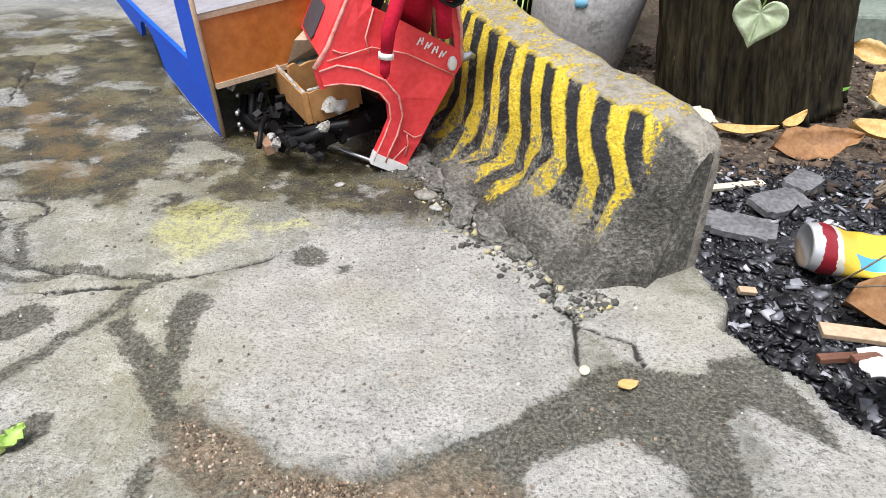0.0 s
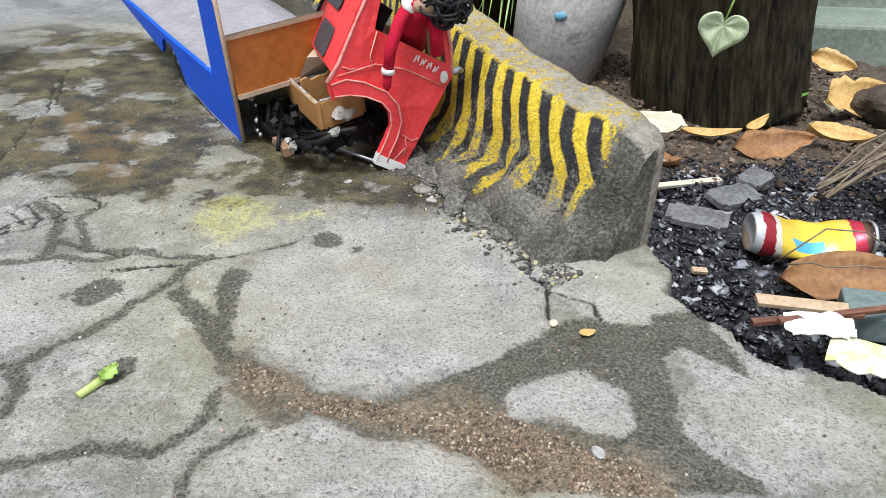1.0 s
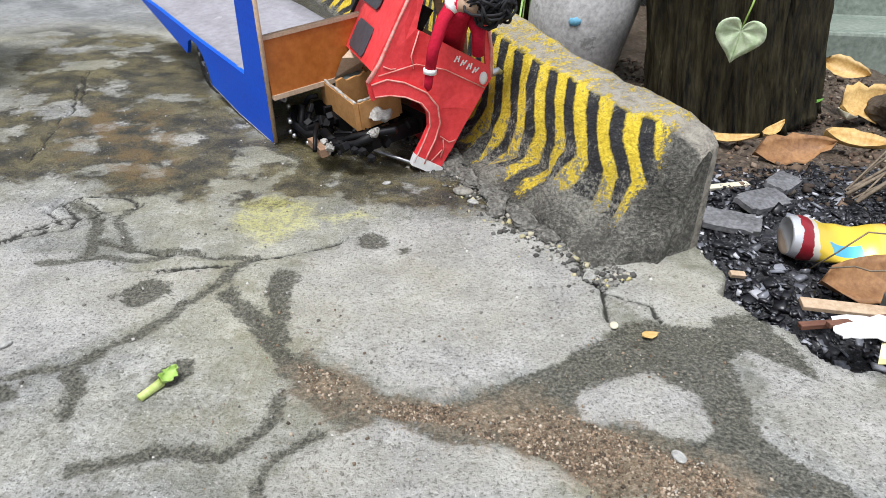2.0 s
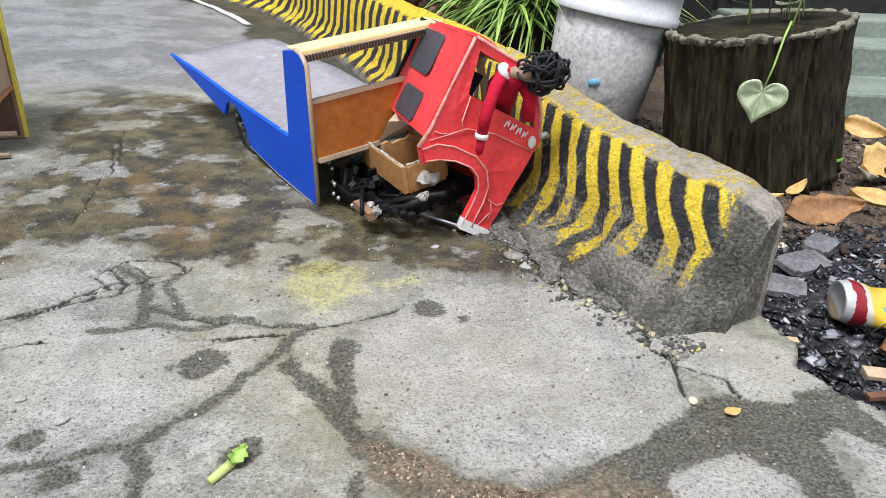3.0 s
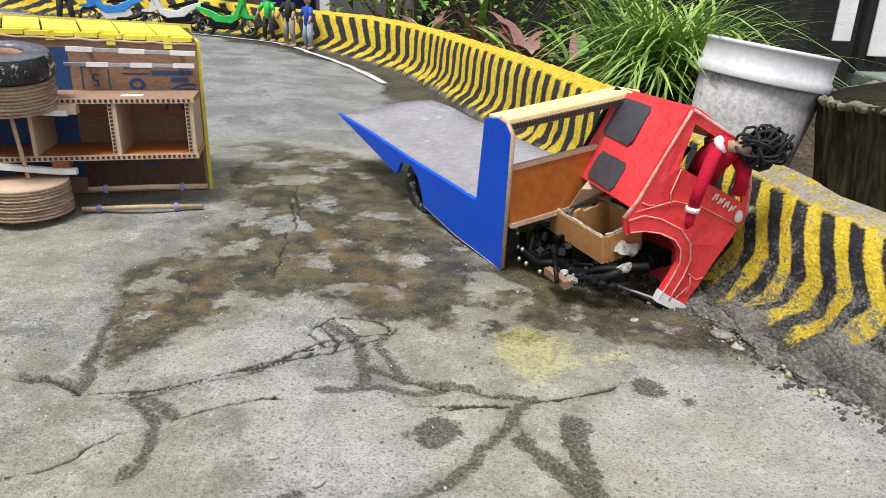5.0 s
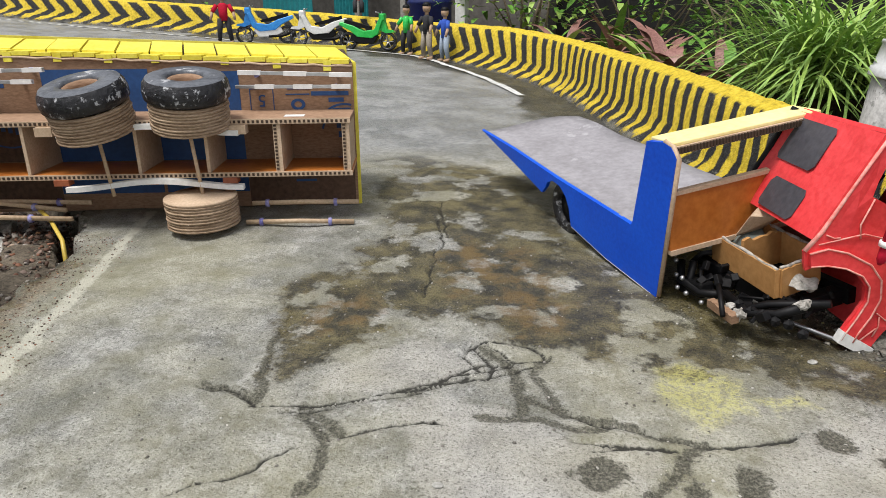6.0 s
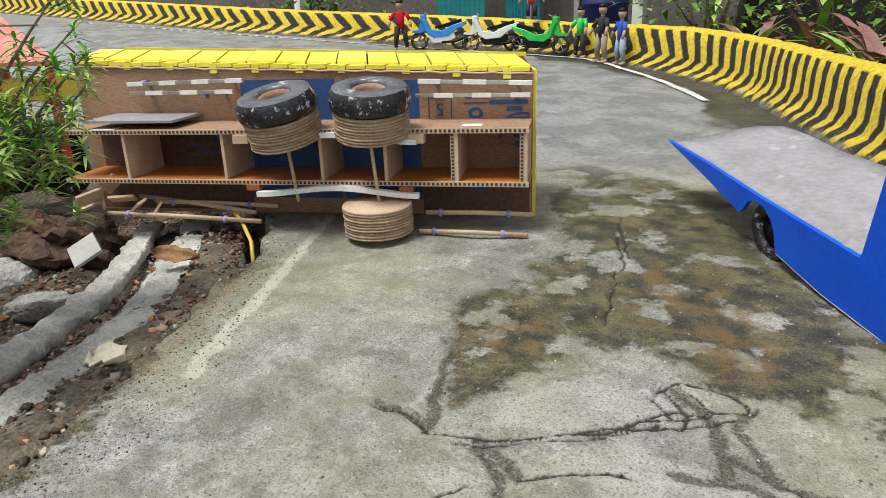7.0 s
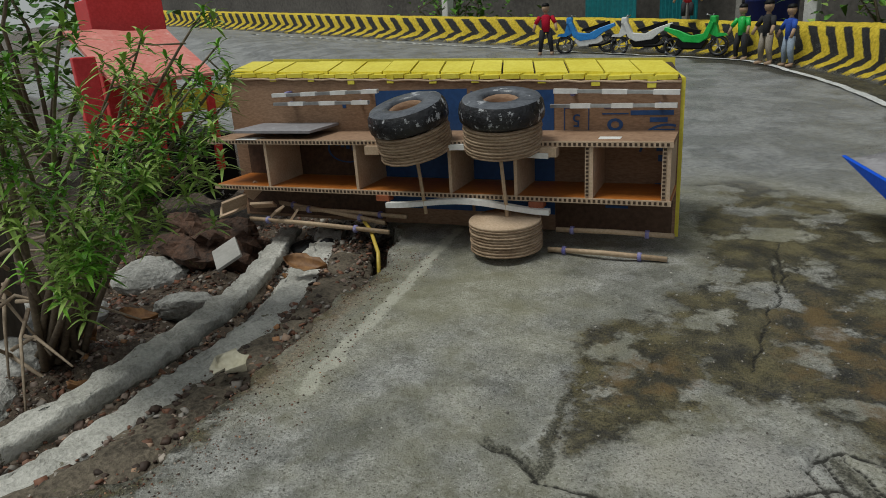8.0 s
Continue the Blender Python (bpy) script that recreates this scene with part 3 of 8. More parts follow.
def ground_material():
    m, n, l, b = nodes_of("weathered_concrete_and_soil")
    tc = n.new("ShaderNodeTexCoord")
    v = tc.outputs["Object"]

    def mark(key):
        a = n.new("ShaderNodeAttribute")
        a.attribute_name = key
        return a.outputs["Fac"]

    def mask(key, soft, ragged, noise_out, offset=0.0):
        """1 inside a mark, with a ragged edge."""
        d = math_node(n, l, 'MULTIPLY_ADD', math_node(n, l, 'SUBTRACT', noise_out, 0.5), ragged, mark(key))
        return math_node(n, l, 'MULTIPLY_ADD', d, 1.0 / soft, 0.5 + offset, clamp=True)

    n5, n20, n80 = noise_node(n, l, v, 6, 5), noise_node(n, l, v, 26, 5), noise_node(n, l, v, 110, 4, 0.7)
    n300, n900 = noise_node(n, l, v, 330, 3, 0.7), noise_node(n, l, v, 900, 2, 0.7)
    o600 = noise_node(n, l, v, 560, 3, 0.75).outputs[0]
    o5, o20, o80, o300, o900 = [k.outputs[0] for k in (n5, n20, n80, n300, n900)]
    # concrete: pale grey with grit
    s = math_node(n, l, 'ADD', math_node(n, l, 'MULTIPLY', o20, 0.45), math_node(n, l, 'ADD', math_node(n, l, 'MULTIPLY', o80, 0.25), math_node(n, l, 'MULTIPLY', o300, 0.30)))
    con = ramp_node(n, l, s, [(0.37, (0.14, 0.142, 0.13)), (0.5, (0.31, 0.31, 0.288)), (0.62, (0.50, 0.495, 0.465))]).outputs[0]
    grit = ramp_node(n, l, o600, [(0.37, (0.10, 0.10, 0.09)), (0.46, (0.9, 0.9, 0.9)), (0.60, (1, 1, 1))]).outputs[0]
    con = mix_node(n, l, 0.75, con, grit, 'MULTIPLY')
    fleck = ramp_node(n, l, o900, [(0.62, (0, 0, 0)), (0.70, (1, 1, 1))]).outputs[0]
    con = mix_node(n, l, math_node(n, l, 'MULTIPLY', fleck, 0.75), con, (0.70, 0.69, 0.64))
    mottle = math_node(n, l, 'MULTIPLY_ADD', o20, 0.6, math_node(n, l, 'MULTIPLY', o80, 0.4))
    # crisp-edged blotches of old damp, olive and grey, at two sizes
    pale = mask("pale", 0.006, 0.020, o80)
    rough_spot = math_node(n, l, 'MULTIPLY_ADD', pale, -0.75, 1.0)
    b14 = noise_node(n, l, v, 11, 9, 0.62).outputs[0]
    blot = ramp_node(n, l, b14, [(0.50, (0, 0, 0)), (0.545, (1, 1, 1))]).outputs[0]
    con = mix_node(n, l, math_node(n, l, 'MULTIPLY', math_node(n, l, 'MULTIPLY', blot, 0.38), rough_spot), con, (0.135, 0.135, 0.095))
    b40 = noise_node(n, l, v, 37, 8, 0.65).outputs[0]
    blot2 = ramp_node(n, l, b40, [(0.55, (0, 0, 0)), (0.60, (1, 1, 1))]).outputs[0]
    con = mix_node(n, l, math_node(n, l, 'MULTIPLY', math_node(n, l, 'MULTIPLY', blot2, 0.40), rough_spot), con, (0.10, 0.098, 0.075))
    con = mix_node(n, l, math_node(n, l, 'MULTIPLY', ramp_node(n, l, o5, [(0.42, (0, 0, 0)), (0.60, (1, 1, 1))]).outputs[0], 0.34), con, (0.37, 0.345, 0.19))
    # worn patches
    con = mix_node(n, l, math_node(n, l, 'MULTIPLY', pale, 0.30), con, mix_node(n, l, 0.6, (0.50, 0.475, 0.43), grit, 'MULTIPLY'))
    # dark stains, and the painted shade under the cab
    ragged = math_node(n, l, 'MULTIPLY_ADD', o80, 0.55, math_node(n, l, 'MULTIPLY', o300, 0.45))
    wet_shade = mask("damp", 0.0025, 0.024, ragged)
    wet_shade_col = ramp_node(n, l, o600, [(0.36, (0.016, 0.016, 0.011)), (0.5, (0.062, 0.060, 0.042)), (0.66, (0.19, 0.18, 0.14))]).outputs[0]
    con = mix_node(n, l, math_node(n, l, 'MULTIPLY', wet_shade, 0.88), con, wet_shade_col)
    # grimy ground with lighter islands left in it, and painted shade round the cab
    soot_shade = mask("grime_shade", 0.014, 0.10, mottle)
    b18 = noise_node(n, l, v, 17, 9, 0.62).outputs[0]
    isle = ramp_node(n, l, b18, [(0.425, (0.12, 0.12, 0.12)), (0.475, (1, 1, 1))]).outputs[0]
    soot_shade = math_node(n, l, 'MULTIPLY', soot_shade, isle)
    dirt = ramp_node(n, l, math_node(n, l, 'MULTIPLY_ADD', b40, 0.6, math_node(n, l, 'MULTIPLY', o600, 0.4)), [(0.42, (0.008, 0.007, 0.005)), (0.5, (0.058, 0.048, 0.021)), (0.60, (0.17, 0.145, 0.068))]).outputs[0]
    con = mix_node(n, l, math_node(n, l, 'MULTIPLY', soot_shade, 0.90), con, dirt)
    rust = math_node(n, l, 'MULTIPLY', mask("rust", 0.02, 0.10, mottle), ramp_node(n, l, b40, [(0.45, (0, 0, 0)), (0.56, (1, 1, 1))]).outputs[0])
    con = mix_node(n, l, math_node(n, l, 'MULTIPLY', rust, 0.55), con, (0.15, 0.085, 0.028))
    yel = mask("yellow", 0.010, 0.045, mottle)
    con = mix_node(n, l, math_node(n, l, 'MULTIPLY', yel, math_node(n, l, 'MULTIPLY', ramp_node(n, l, o300, [(0.40, (0.15, 0.15, 0.15)), (0.56, (1, 1, 1))]).outputs[0], 0.62)), con, (0.52, 0.50, 0.17))
    gravel = mask("gravel", 0.02, 0.05, o80)
    gcol = ramp_node(n, l, o300, [(0.3, (0.09, 0.075, 0.05)), (0.5, (0.25, 0.18, 0.11)), (0.68, (0.50, 0.40, 0.28))]).outputs[0]
    con = mix_node(n, l, math_node(n, l, 'MULTIPLY', gravel, 0.6), con, gcol)
    asph = mask("asphalt", 0.15, 0.08, o20)
    con = mix_node(n, l, math_node(n, l, 'MULTIPLY', asph, 0.8), con, ramp_node(n, l, o80, [(0.3, (0.18, 0.186, 0.19)), (0.7, (0.39, 0.396, 0.40))]).outputs[0])
    moss = mask("moss", 0.03, 0.08, o20)
    con = mix_node(n, l, math_node(n, l, 'MULTIPLY', moss, 0.95), con, ramp_node(n, l, math_node(n, l, 'MULTIPLY_ADD', o80, 0.6, math_node(n, l, 'MULTIPLY', o20, 0.4)), [(0.36, (0.012, 0.011, 0.009)), (0.52, (0.036, 0.034, 0.024)), (0.66, (0.13, 0.125, 0.09))]).outputs[0])
    pool = ramp_node(n, l, b14, [(0.42, (0, 0, 0)), (0.56, (1, 1, 1))]).outputs[0]
    con = mix_node(n, l, math_node(n, l, 'MULTIPLY', math_node(n, l, 'MULTIPLY', asph, pool), 0.35), con, (0.085, 0.09, 0.095))
    line = mask("line", 0.004, 0.010, o300)
    con = mix_node(n, l, math_node(n, l, 'MULTIPLY', line, math_node(n, l, 'MULTIPLY_ADD', o80, 0.9, 0.2, True)), con, (0.56, 0.55, 0.46))
    white = mask("white", 0.003, 0.004, o300)
    con = mix_node(n, l, math_node(n, l, 'MULTIPLY', white, 0.9), con, (0.62, 0.63, 0.62))
    crack = mask("crack", 0.0010, 0.0024, o300)
    con = mix_node(n, l, math_node(n, l, 'MULTIPLY', crack, 0.95), con, (0.018, 0.017, 0.013))
    # soil and burnt waste beside the road
    earth = ramp_node(n, l, o80, [(0.3, (0.030, 0.022, 0.016)), (0.5, (0.085, 0.062, 0.042)), (0.7, (0.20, 0.16, 0.12))]).outputs[0]
    ash = ramp_node(n, l, o300, [(0.35, (0.010, 0.010, 0.011)), (0.6, (0.045, 0.045, 0.048)), (0.75, (0.30, 0.30, 0.31))]).outputs[0]
    earth = mix_node(n, l, mask("ash", 0.05, 0.12, o20), earth, ash)
    road = mask("road", 0.012, 0.012, o300)
    col = mix_node(n, l, road, earth, con)
    l.new(col, b.inputs["Base Color"])
    gloss = math_node(n, l, 'MULTIPLY_ADD', math_node(n, l, 'MAXIMUM', wet_shade, math_node(n, l, 'MULTIPLY', asph, math_node(n, l, 'MULTIPLY_ADD', pool, 1.4, 1.6))), -0.12, math_node(n, l, 'MULTIPLY_ADD', soot_shade, -0.22, math_node(n, l, 'MULTIPLY_ADD', o20, 0.25, 0.55)), True)
    l.new(gloss, b.inputs["Roughness"])
    b.inputs["Specular IOR Level"].default_value = 0.36
    h = math_node(n, l, 'ADD', math_node(n, l, 'MULTIPLY', o300, 0.6), math_node(n, l, 'MULTIPLY', o900, 0.4))
    bump_node(n, l, b, math_node(n, l, 'ADD', math_node(n, l, 'ADD', h, o600), math_node(n, l, 'MULTIPLY', o80, 0.8)), 0.8, 0.0026)
    return m


me.materials.append(ground_material())


# ---------- kerb ----------
def resample(line, step):
    out = [line[0]]
    for (ax, ay), (bx, by) in zip(line, line[1:]):
        k = max(1, round(math.hypot(bx - ax, by - ay) / step))
        out += [(ax + (bx - ax) * i / k, ay + (by - ay) * i / k) for i in range(1, k + 1)]
    return out


def smooth_line(line, rounds=2):
    for _ in range(rounds):
        nxt = [line[0]]
        for (ax, ay), (bx, by) in zip(line, line[1:]):
            nxt += [(ax * 0.75 + bx * 0.25, ay * 0.75 + by * 0.25), (ax * 0.25 + bx * 0.75, ay * 0.25 + by * 0.75)]
        line = nxt + [line[-1]]
    return line


def kerb_material():
    m, n, l, b = nodes_of("chevron_painted_cement")
    uv = n.new("ShaderNodeUVMap")
    sep = n.new("ShaderNodeSeparateXYZ")
    l.new(uv.outputs[0], sep.inputs[0])
    u, v = sep.outputs[0], sep.outputs[1]
    tc = n.new("ShaderNodeTexCoord")
    o20, o80 = noise_node(n, l, tc.outputs["Object"], 22, 5).outputs[0], noise_node(n, l, tc.outputs["Object"], 120, 4, 0.7).outputs[0]
    o300 = noise_node(n, l, tc.outputs["Object"], 420, 3, 0.7).outputs[0]
    ph = math_node(n, l, 'ADD', u, math_node(n, l, 'MULTIPLY', math_node(n, l, 'SUBTRACT', o20, 0.5), 0.34))
    wave = math_node(n, l, 'PINGPONG', ph, 0.5)
    ragged = math_node(n, l, 'MULTIPLY_ADD', math_node(n, l, 'SUBTRACT', o300, 0.5), 0.16, wave)
    stripe = math_node(n, l, 'MULTIPLY_ADD', math_node(n, l, 'SUBTRACT', ragged, 0.25), 14.0, 0.5, clamp=True)
    top = math_node(n, l, 'MULTIPLY_ADD', math_node(n, l, 'SUBTRACT', math_node(n, l, 'MULTIPLY_ADD', o80, 0.06, v), 1.03), 30.0, 0.5, clamp=True)
    age = n.new("ShaderNodeAttribute")
    age.attribute_name = "age"
    paint = math_node(n, l, 'MAXIMUM', stripe, top)
    yel = ramp_node(n, l, o80, [(0.3, (0.42, 0.30, 0.02)), (0.5, (0.68, 0.50, 0.03)), (0.7, (0.84, 0.66, 0.07))]).outputs[0]
    blk = ramp_node(n, l, o80, [(0.3, (0.006, 0.006, 0.007)), (0.7, (0.035, 0.035, 0.036))]).outputs[0]
    col = mix_node(n, l, paint, blk, yel)
    cem = ramp_node(n, l, math_node(n, l, 'MULTIPLY_ADD', o300, 0.5, math_node(n, l, 'MULTIPLY', o20, 0.5)), [(0.37, (0.022, 0.021, 0.018)), (0.5, (0.088, 0.084, 0.070)), (0.63, (0.25, 0.24, 0.20))]).outputs[0]
    # bare cement at the worn end, on the worn top and along the foot
    pale = ramp_node(n, l, o80, [(0.3, (0.12, 0.11, 0.09)), (0.6, (0.36, 0.33, 0.27))]).outputs[0]
    cem = mix_node(n, l, top, cem, pale)
    worn = math_node(n, l, 'MULTIPLY_ADD', math_node(n, l, 'ADD', math_node(n, l, 'MULTIPLY_ADD', math_node(n, l, 'SUBTRACT', o20, 0.5), 0.7, math_node(n, l, 'SUBTRACT', o80, 0.55)), math_node(n, l, 'MULTIPLY', math_node(n, l, 'SUBTRACT', o300, 0.5), 0.9)), 5.0, math_node(n, l, 'MULTIPLY_ADD', age.outputs["Fac"], 6.0, -3.0), clamp=True)
    col = mix_node(n, l, worn, col, cem)
    l.new(col, b.inputs["Base Color"])
    b.inputs["Roughness"].default_value = 0.72
    b.inputs["Specular IOR Level"].default_value = 0.35
    bump_node(n, l, b, math_node(n, l, 'MULTIPLY_ADD', o80, 0.8, o300), 0.95, 0.0035)
    return m


line = resample(smooth_line(KERB, 2), 0.006)
bm = bmesh.new()
lay = bm.loops.layers.uv.new("UVMap")
agel = bm.verts.layers.float.new("age")
uvs = {}
ages = {}
rings = []
u_at, arc = 0.0, 0.0
for i, (x, y) in enumerate(line):
    ax, ay = line[max(i - 3, 0)]
    bx, by = line[min(i + 3, len(line) - 1)]
    t = Vector((bx - ax, by - ay, 0)).normalized()
    nrm = Vector((-t.y, t.x, 0))
    if nrm.dot(Vector((-1, -0.4, 0))) < 0:
        nrm = -nrm
    if i:
        step = math.hypot(x - line[i - 1][0], y - line[i - 1][1])
        arc += step
        period = 0.0245 + 0.0255 * min(max((arc - 0.35) / 0.5, 0), 1) + 0.016 * min(max((arc - 1.6) / 0.4, 0), 1) + 0.026 * min(max((arc - 2.6) / 0.5, 0), 1)
        u_at += step / period
    k = min(max((arc - 0.1) / 1.6, 0), 1)
    h = 0.080 + 0.026 * min(arc / 0.35, 1) + 0.012 * k - 0.018 * min(max((arc - 1.9) / 0.5, 0), 1)
    z0 = gz(x, y)
    # the end is knocked round
    end = min(arc / 0.030, 1.0)
    h *= 0.80 + 0.20 * math.sqrt(end)
    prof = [(0.060, -0.075, -0.2), (0.048, 0.002, 0.0), (0.036, 0.014, 0.12), (0.024, 0.025, 0.25), (0.018, 0.045, 0.45), (0.009, h * 0.80, 0.8), (0.001, h * 0.97, 0.98), (-0.006, h * 1.01, 1.04), (-0.024, h * 1.07, 1.2), (-0.033, h * 1.03, 1.3), (-0.037, h * 0.85, 1.5), (-0.040, -0.085, 2.2)]
    ring = []
    for j, (off, z, v) in enumerate(prof):
        rough_k = (0.011 if j < 4 else 0.0034) * (1 - 0.45 * min(max((arc - 0.4) / 0.4, 0), 1))
        p = Vector((x, y, z0 + z)) + nrm * off * (0.35 + 0.65 * math.sqrt(1 - (1 - end) ** 2))
        w = noise.noise_vector(p * 28) * rough_k + noise.noise_vector(p * 95) * rough_k * 0.45
        q = bm.verts.new(p + w)
        lean_hi = 1.25 - 0.90 * min(max((arc - 0.35) / 0.3, 0), 1) + 1.0 * min(max((arc - 1.5) / 0.4, 0), 1)
        upright = 0.8 * (1 - min(max((arc - 1.5) / 0.2, 0), 1))
        kick = 1.3 - 0.2 * min(max((arc - 0.4) / 0.3, 0), 1) + 1.5 * min(max((arc - 1.5) / 0.3, 0), 1)
        uvs[q] = (u_at - kick * max(0.45 - v, 0) - lean_hi * max(min(v, 1) - 0.45, 0) + upright * (1 - max(min(v, 1), 0.45)), v)
        foot = 0.16 + 0.08 * (arc < 0.4) + 0.20 * max(0.0, 1 - arc / 0.12)
        bare = 1.0 if v < foot - 0.15 else (0.60 if v < foot else 0.47 + 0.11 * min(max((0.75 - v) / 0.5, 0), 1))
        near = max(0.0, 1 - arc / 0.036)
        top_bare = (0.47 * min(max((0.62 - arc) / 0.3, 0), 1) + 0.02) if j >= 7 else 0.0
        ages[q] = min(1.0, max(bare * (1 if arc < 0.5 else 0.75), 0.34 + 0.9 * near, top_bare + 0.2))
        ring.append(q)
    rings.append(ring)
for a, b2 in zip(rings, rings[1:]):
    for j in range(len(a) - 1):
        bm.faces.new((a[j], a[j + 1], b2[j + 1], b2[j])).smooth = True
bm.faces.new(rings[0][::-1])
bm.faces.new(rings[-1])
for f in bm.faces:
    for lo in f.loops:
        lo[lay].uv = uvs[lo.vert]
    if len(f.verts) > 6:
        for lo in f.loops:
            lo[lay].uv = (0.0, 0.05)
for q in bm.verts:
    q[agel] = ages[q]
kerb = lone("kerb", bm, kerb_material(), Matrix(), "low cement kerb wall with worn yellow and black chevrons", "kerb", kind="structure")
# ---------- toy lorry: flatbed body ----------
TX, TZ = Vector((-0.635, 0.7725, 0.0)), Vector((-0.108, -0.0888, 0.9902))
bed_pose = frame_of((-0.265, 0.670, 0.0045), TX, TZ)
lorry = thing("toy_lorry", bed_pose, "crashed handmade cardboard toy lorry, blue flatbed and crumpled red cab", "toy truck")
SIDE = [(0.0, 0.0), (0.085, 0.006), (0.155, 0.017), (0.157, 0.036), (0.163, 0.048), (0.175, 0.056), (0.192, 0.058), (0.206, 0.053), (0.213, 0.045), (0.2235, 0.037), (0.30, 0.055), (0.409, 0.079),
        (0.30, 0.0735), (0.183, 0.064), (0.036, 0.0555), (0.033, 0.060), (0.008, 0.1345), (-0.014, 0.1375), (-0.024, 0.1355), (-0.031, 0.128)]
WIDTH = 0.134
bm = bmesh.new()
sheet(bm, SIDE, -0.004, 0.0)
part("side_panel", bm, BLUE, lorry, "bright blue painted side panel")
bm = bmesh.new()
sheet(bm, [(x - 0.012 * (x > 0.3), z - (0.006 if 0.03 < x and i > 10 else 0.0)) for i, (x, z) in enumerate(SIDE)], -WIDTH, -WIDTH + 0.004)
part("side_panel", bm, BLUE, lorry, "bright blue painted side panel")
# raw card edge along the front of the near panel
bm = bmesh.new()
tube(bm, [(-0.0005, -0.002, 0.001), (-0.0312, -0.002, 0.127), (-0.0245, -0.002, 0.1352), (-0.014, -0.002, 0.1378)], 0.0021, 6)
part("card_edge", bm, CARDLIGHT, lorry, "raw cardboard edge")
bm = bmesh.new()
tube(bm, [(0.0, -0.001, -0.0005), (0.085, -0.001, 0.0055), (0.154, -0.001, 0.0165)], 0.0012, 6)
part("lower_edge", bm, WHITE, lorry, "torn white paper edge")
# bed: sloping grey deck
bm = bmesh.new()
rows = []
for i in range(14):
    x = 0.030 + (0.400 - 0.030) * i / 13
    z = 0.0545 + 0.0235 * (i / 13) ** 1.15
    rows.append([bm.verts.new((x + (0.0 if k < 6 else -0.02 * (i / 13)), -0.003 - (WIDTH - 0.006) * k / 6, z + 0.0012 * math.sin(i * 1.3 + k))) for k in range(7)])
for a, b2 in zip(rows, rows[1:]):
    for k in range(6):
        bm.faces.new((a[k], a[k + 1], b2[k + 1], b2[k])).smooth = True
ext = bmesh.ops.extrude_face_region(bm, geom=bm.faces[:])
bmesh.ops.translate(bm, vec=(0, 0, -0.004), verts=[g for g in ext["geom"] if isinstance(g, bmesh.types.BMVert)])
part("deck", bm, GREYCARD, lorry, "grey painted deck")
# headboard: pale yellow top board, open gap, orange lower board
bm = bmesh.new()
box(bm, -0.022, 0.008, -WIDTH - 0.004, -0.004, 0.1345, 0.1375, 0.0008)
part("top_board", bm, CREAM, lorry, "pale yellow top board")
bm = bmesh.new()
box(bm, -0.024, -0.019, -WIDTH - 0.002, -0.005, 0.1285, 0.1345)
for k in range(46):
    y = -0.006 - (WIDTH - 0.008) * k / 45
    box(bm, -0.0262, -0.0238, y - 0.0007, y + 0.0007, 0.1292, 0.1338, mi=1)
part("corrugated_edge", bm, [CARDLIGHT, CARDDARK], lorry, "raw corrugated edge")
lean = lambda z: -0.031 * z / 0.13
bm = bmesh.new()
sheet(bm, [(0.0, 0.047), (WIDTH - 0.006, 0.047), (WIDTH - 0.006, 0.094), (WIDTH * 0.5, 0.096), (0.0, 0.094)], -0.002, 0.002, m=Matrix(((0, 1, 0, -0.014), (-1, 0, 0, -0.004), (0, 0, 1, 0), (0, 0, 0, 1))))
part("front_board", bm, CARDORANGE, lorry, "glossy orange-brown cardboard board")
bm = bmesh.new()
box(bm, -0.0175, -0.0105, -WIDTH + 0.004, -0.004, 0.0935, 0.0965)
box(bm, -0.0175, -0.0105, -WIDTH + 0.004, -0.004, 0.0435, 0.0475)
part("board_edge", bm, CARDLIGHT, lorry, "raw cardboard rim")
bm = bmesh.new()
box(bm, 0.002, 0.145, -WIDTH + 0.006, -0.006, 0.047, 0.050)
part("underside", bm, BLACK, lorry, "black underside")


def lorry_wheel(y, mat=TYRE):
    bm = bmesh.new()
    R = 0.0305
    prof = [(0.018, -0.008), (0.026, -0.0095), (0.0295, -0.007), (R, 0.0), (0.0295, 0.007), (0.026, 0.0095), (0.018, 0.008), (0.016, 0.0)]
    vs = lathe(bm, prof, 36, closed=True)
    bmesh.ops.transform(bm, matrix=pose(0.185, y, 0.0255, 90), verts=vs)
    w = part("wheel", bm, TYRE, lorry, "small black rubber wheel")
    bm = bmesh.new()
    vs = lathe(bm, [(0.0001, -0.005), (0.006, -0.005), (0.007, -0.002), (0.0165, -0.003), (0.0175, 0.0), (0.0165, 0.003), (0.007, 0.004), (0.0001, 0.005)], 24)
    bmesh.ops.transform(bm, matrix=pose(0.185, y, 0.0255, 90), verts=vs)
    part("rim", bm, BLACK, w, "dull black rim")


lorry_wheel(-0.016)
lorry_wheel(-WIDTH + 0.016)

# ---------- toy lorry: cab ----------
cab_pose = frame_of((-0.1146, 0.637, -0.003), (0.916, 0.4016, 0.0), (0, 0, 1))   # x forward, y away from the near door, z up
CABW = 0.1135
OUT = [(0.0, -0.0005), (0.006, 0.012), (0.0155, 0.028), (0.030, 0.0545), (0.0438, 0.079), (0.0427, 0.102), (0.0369, 0.1314), (-0.0125, 0.1605), (-0.019, 0.1585), (-0.0472, 0.0956), (-0.0589, 0.0808), (-0.0575, 0.0725), (-0.0551, 0.0665)]
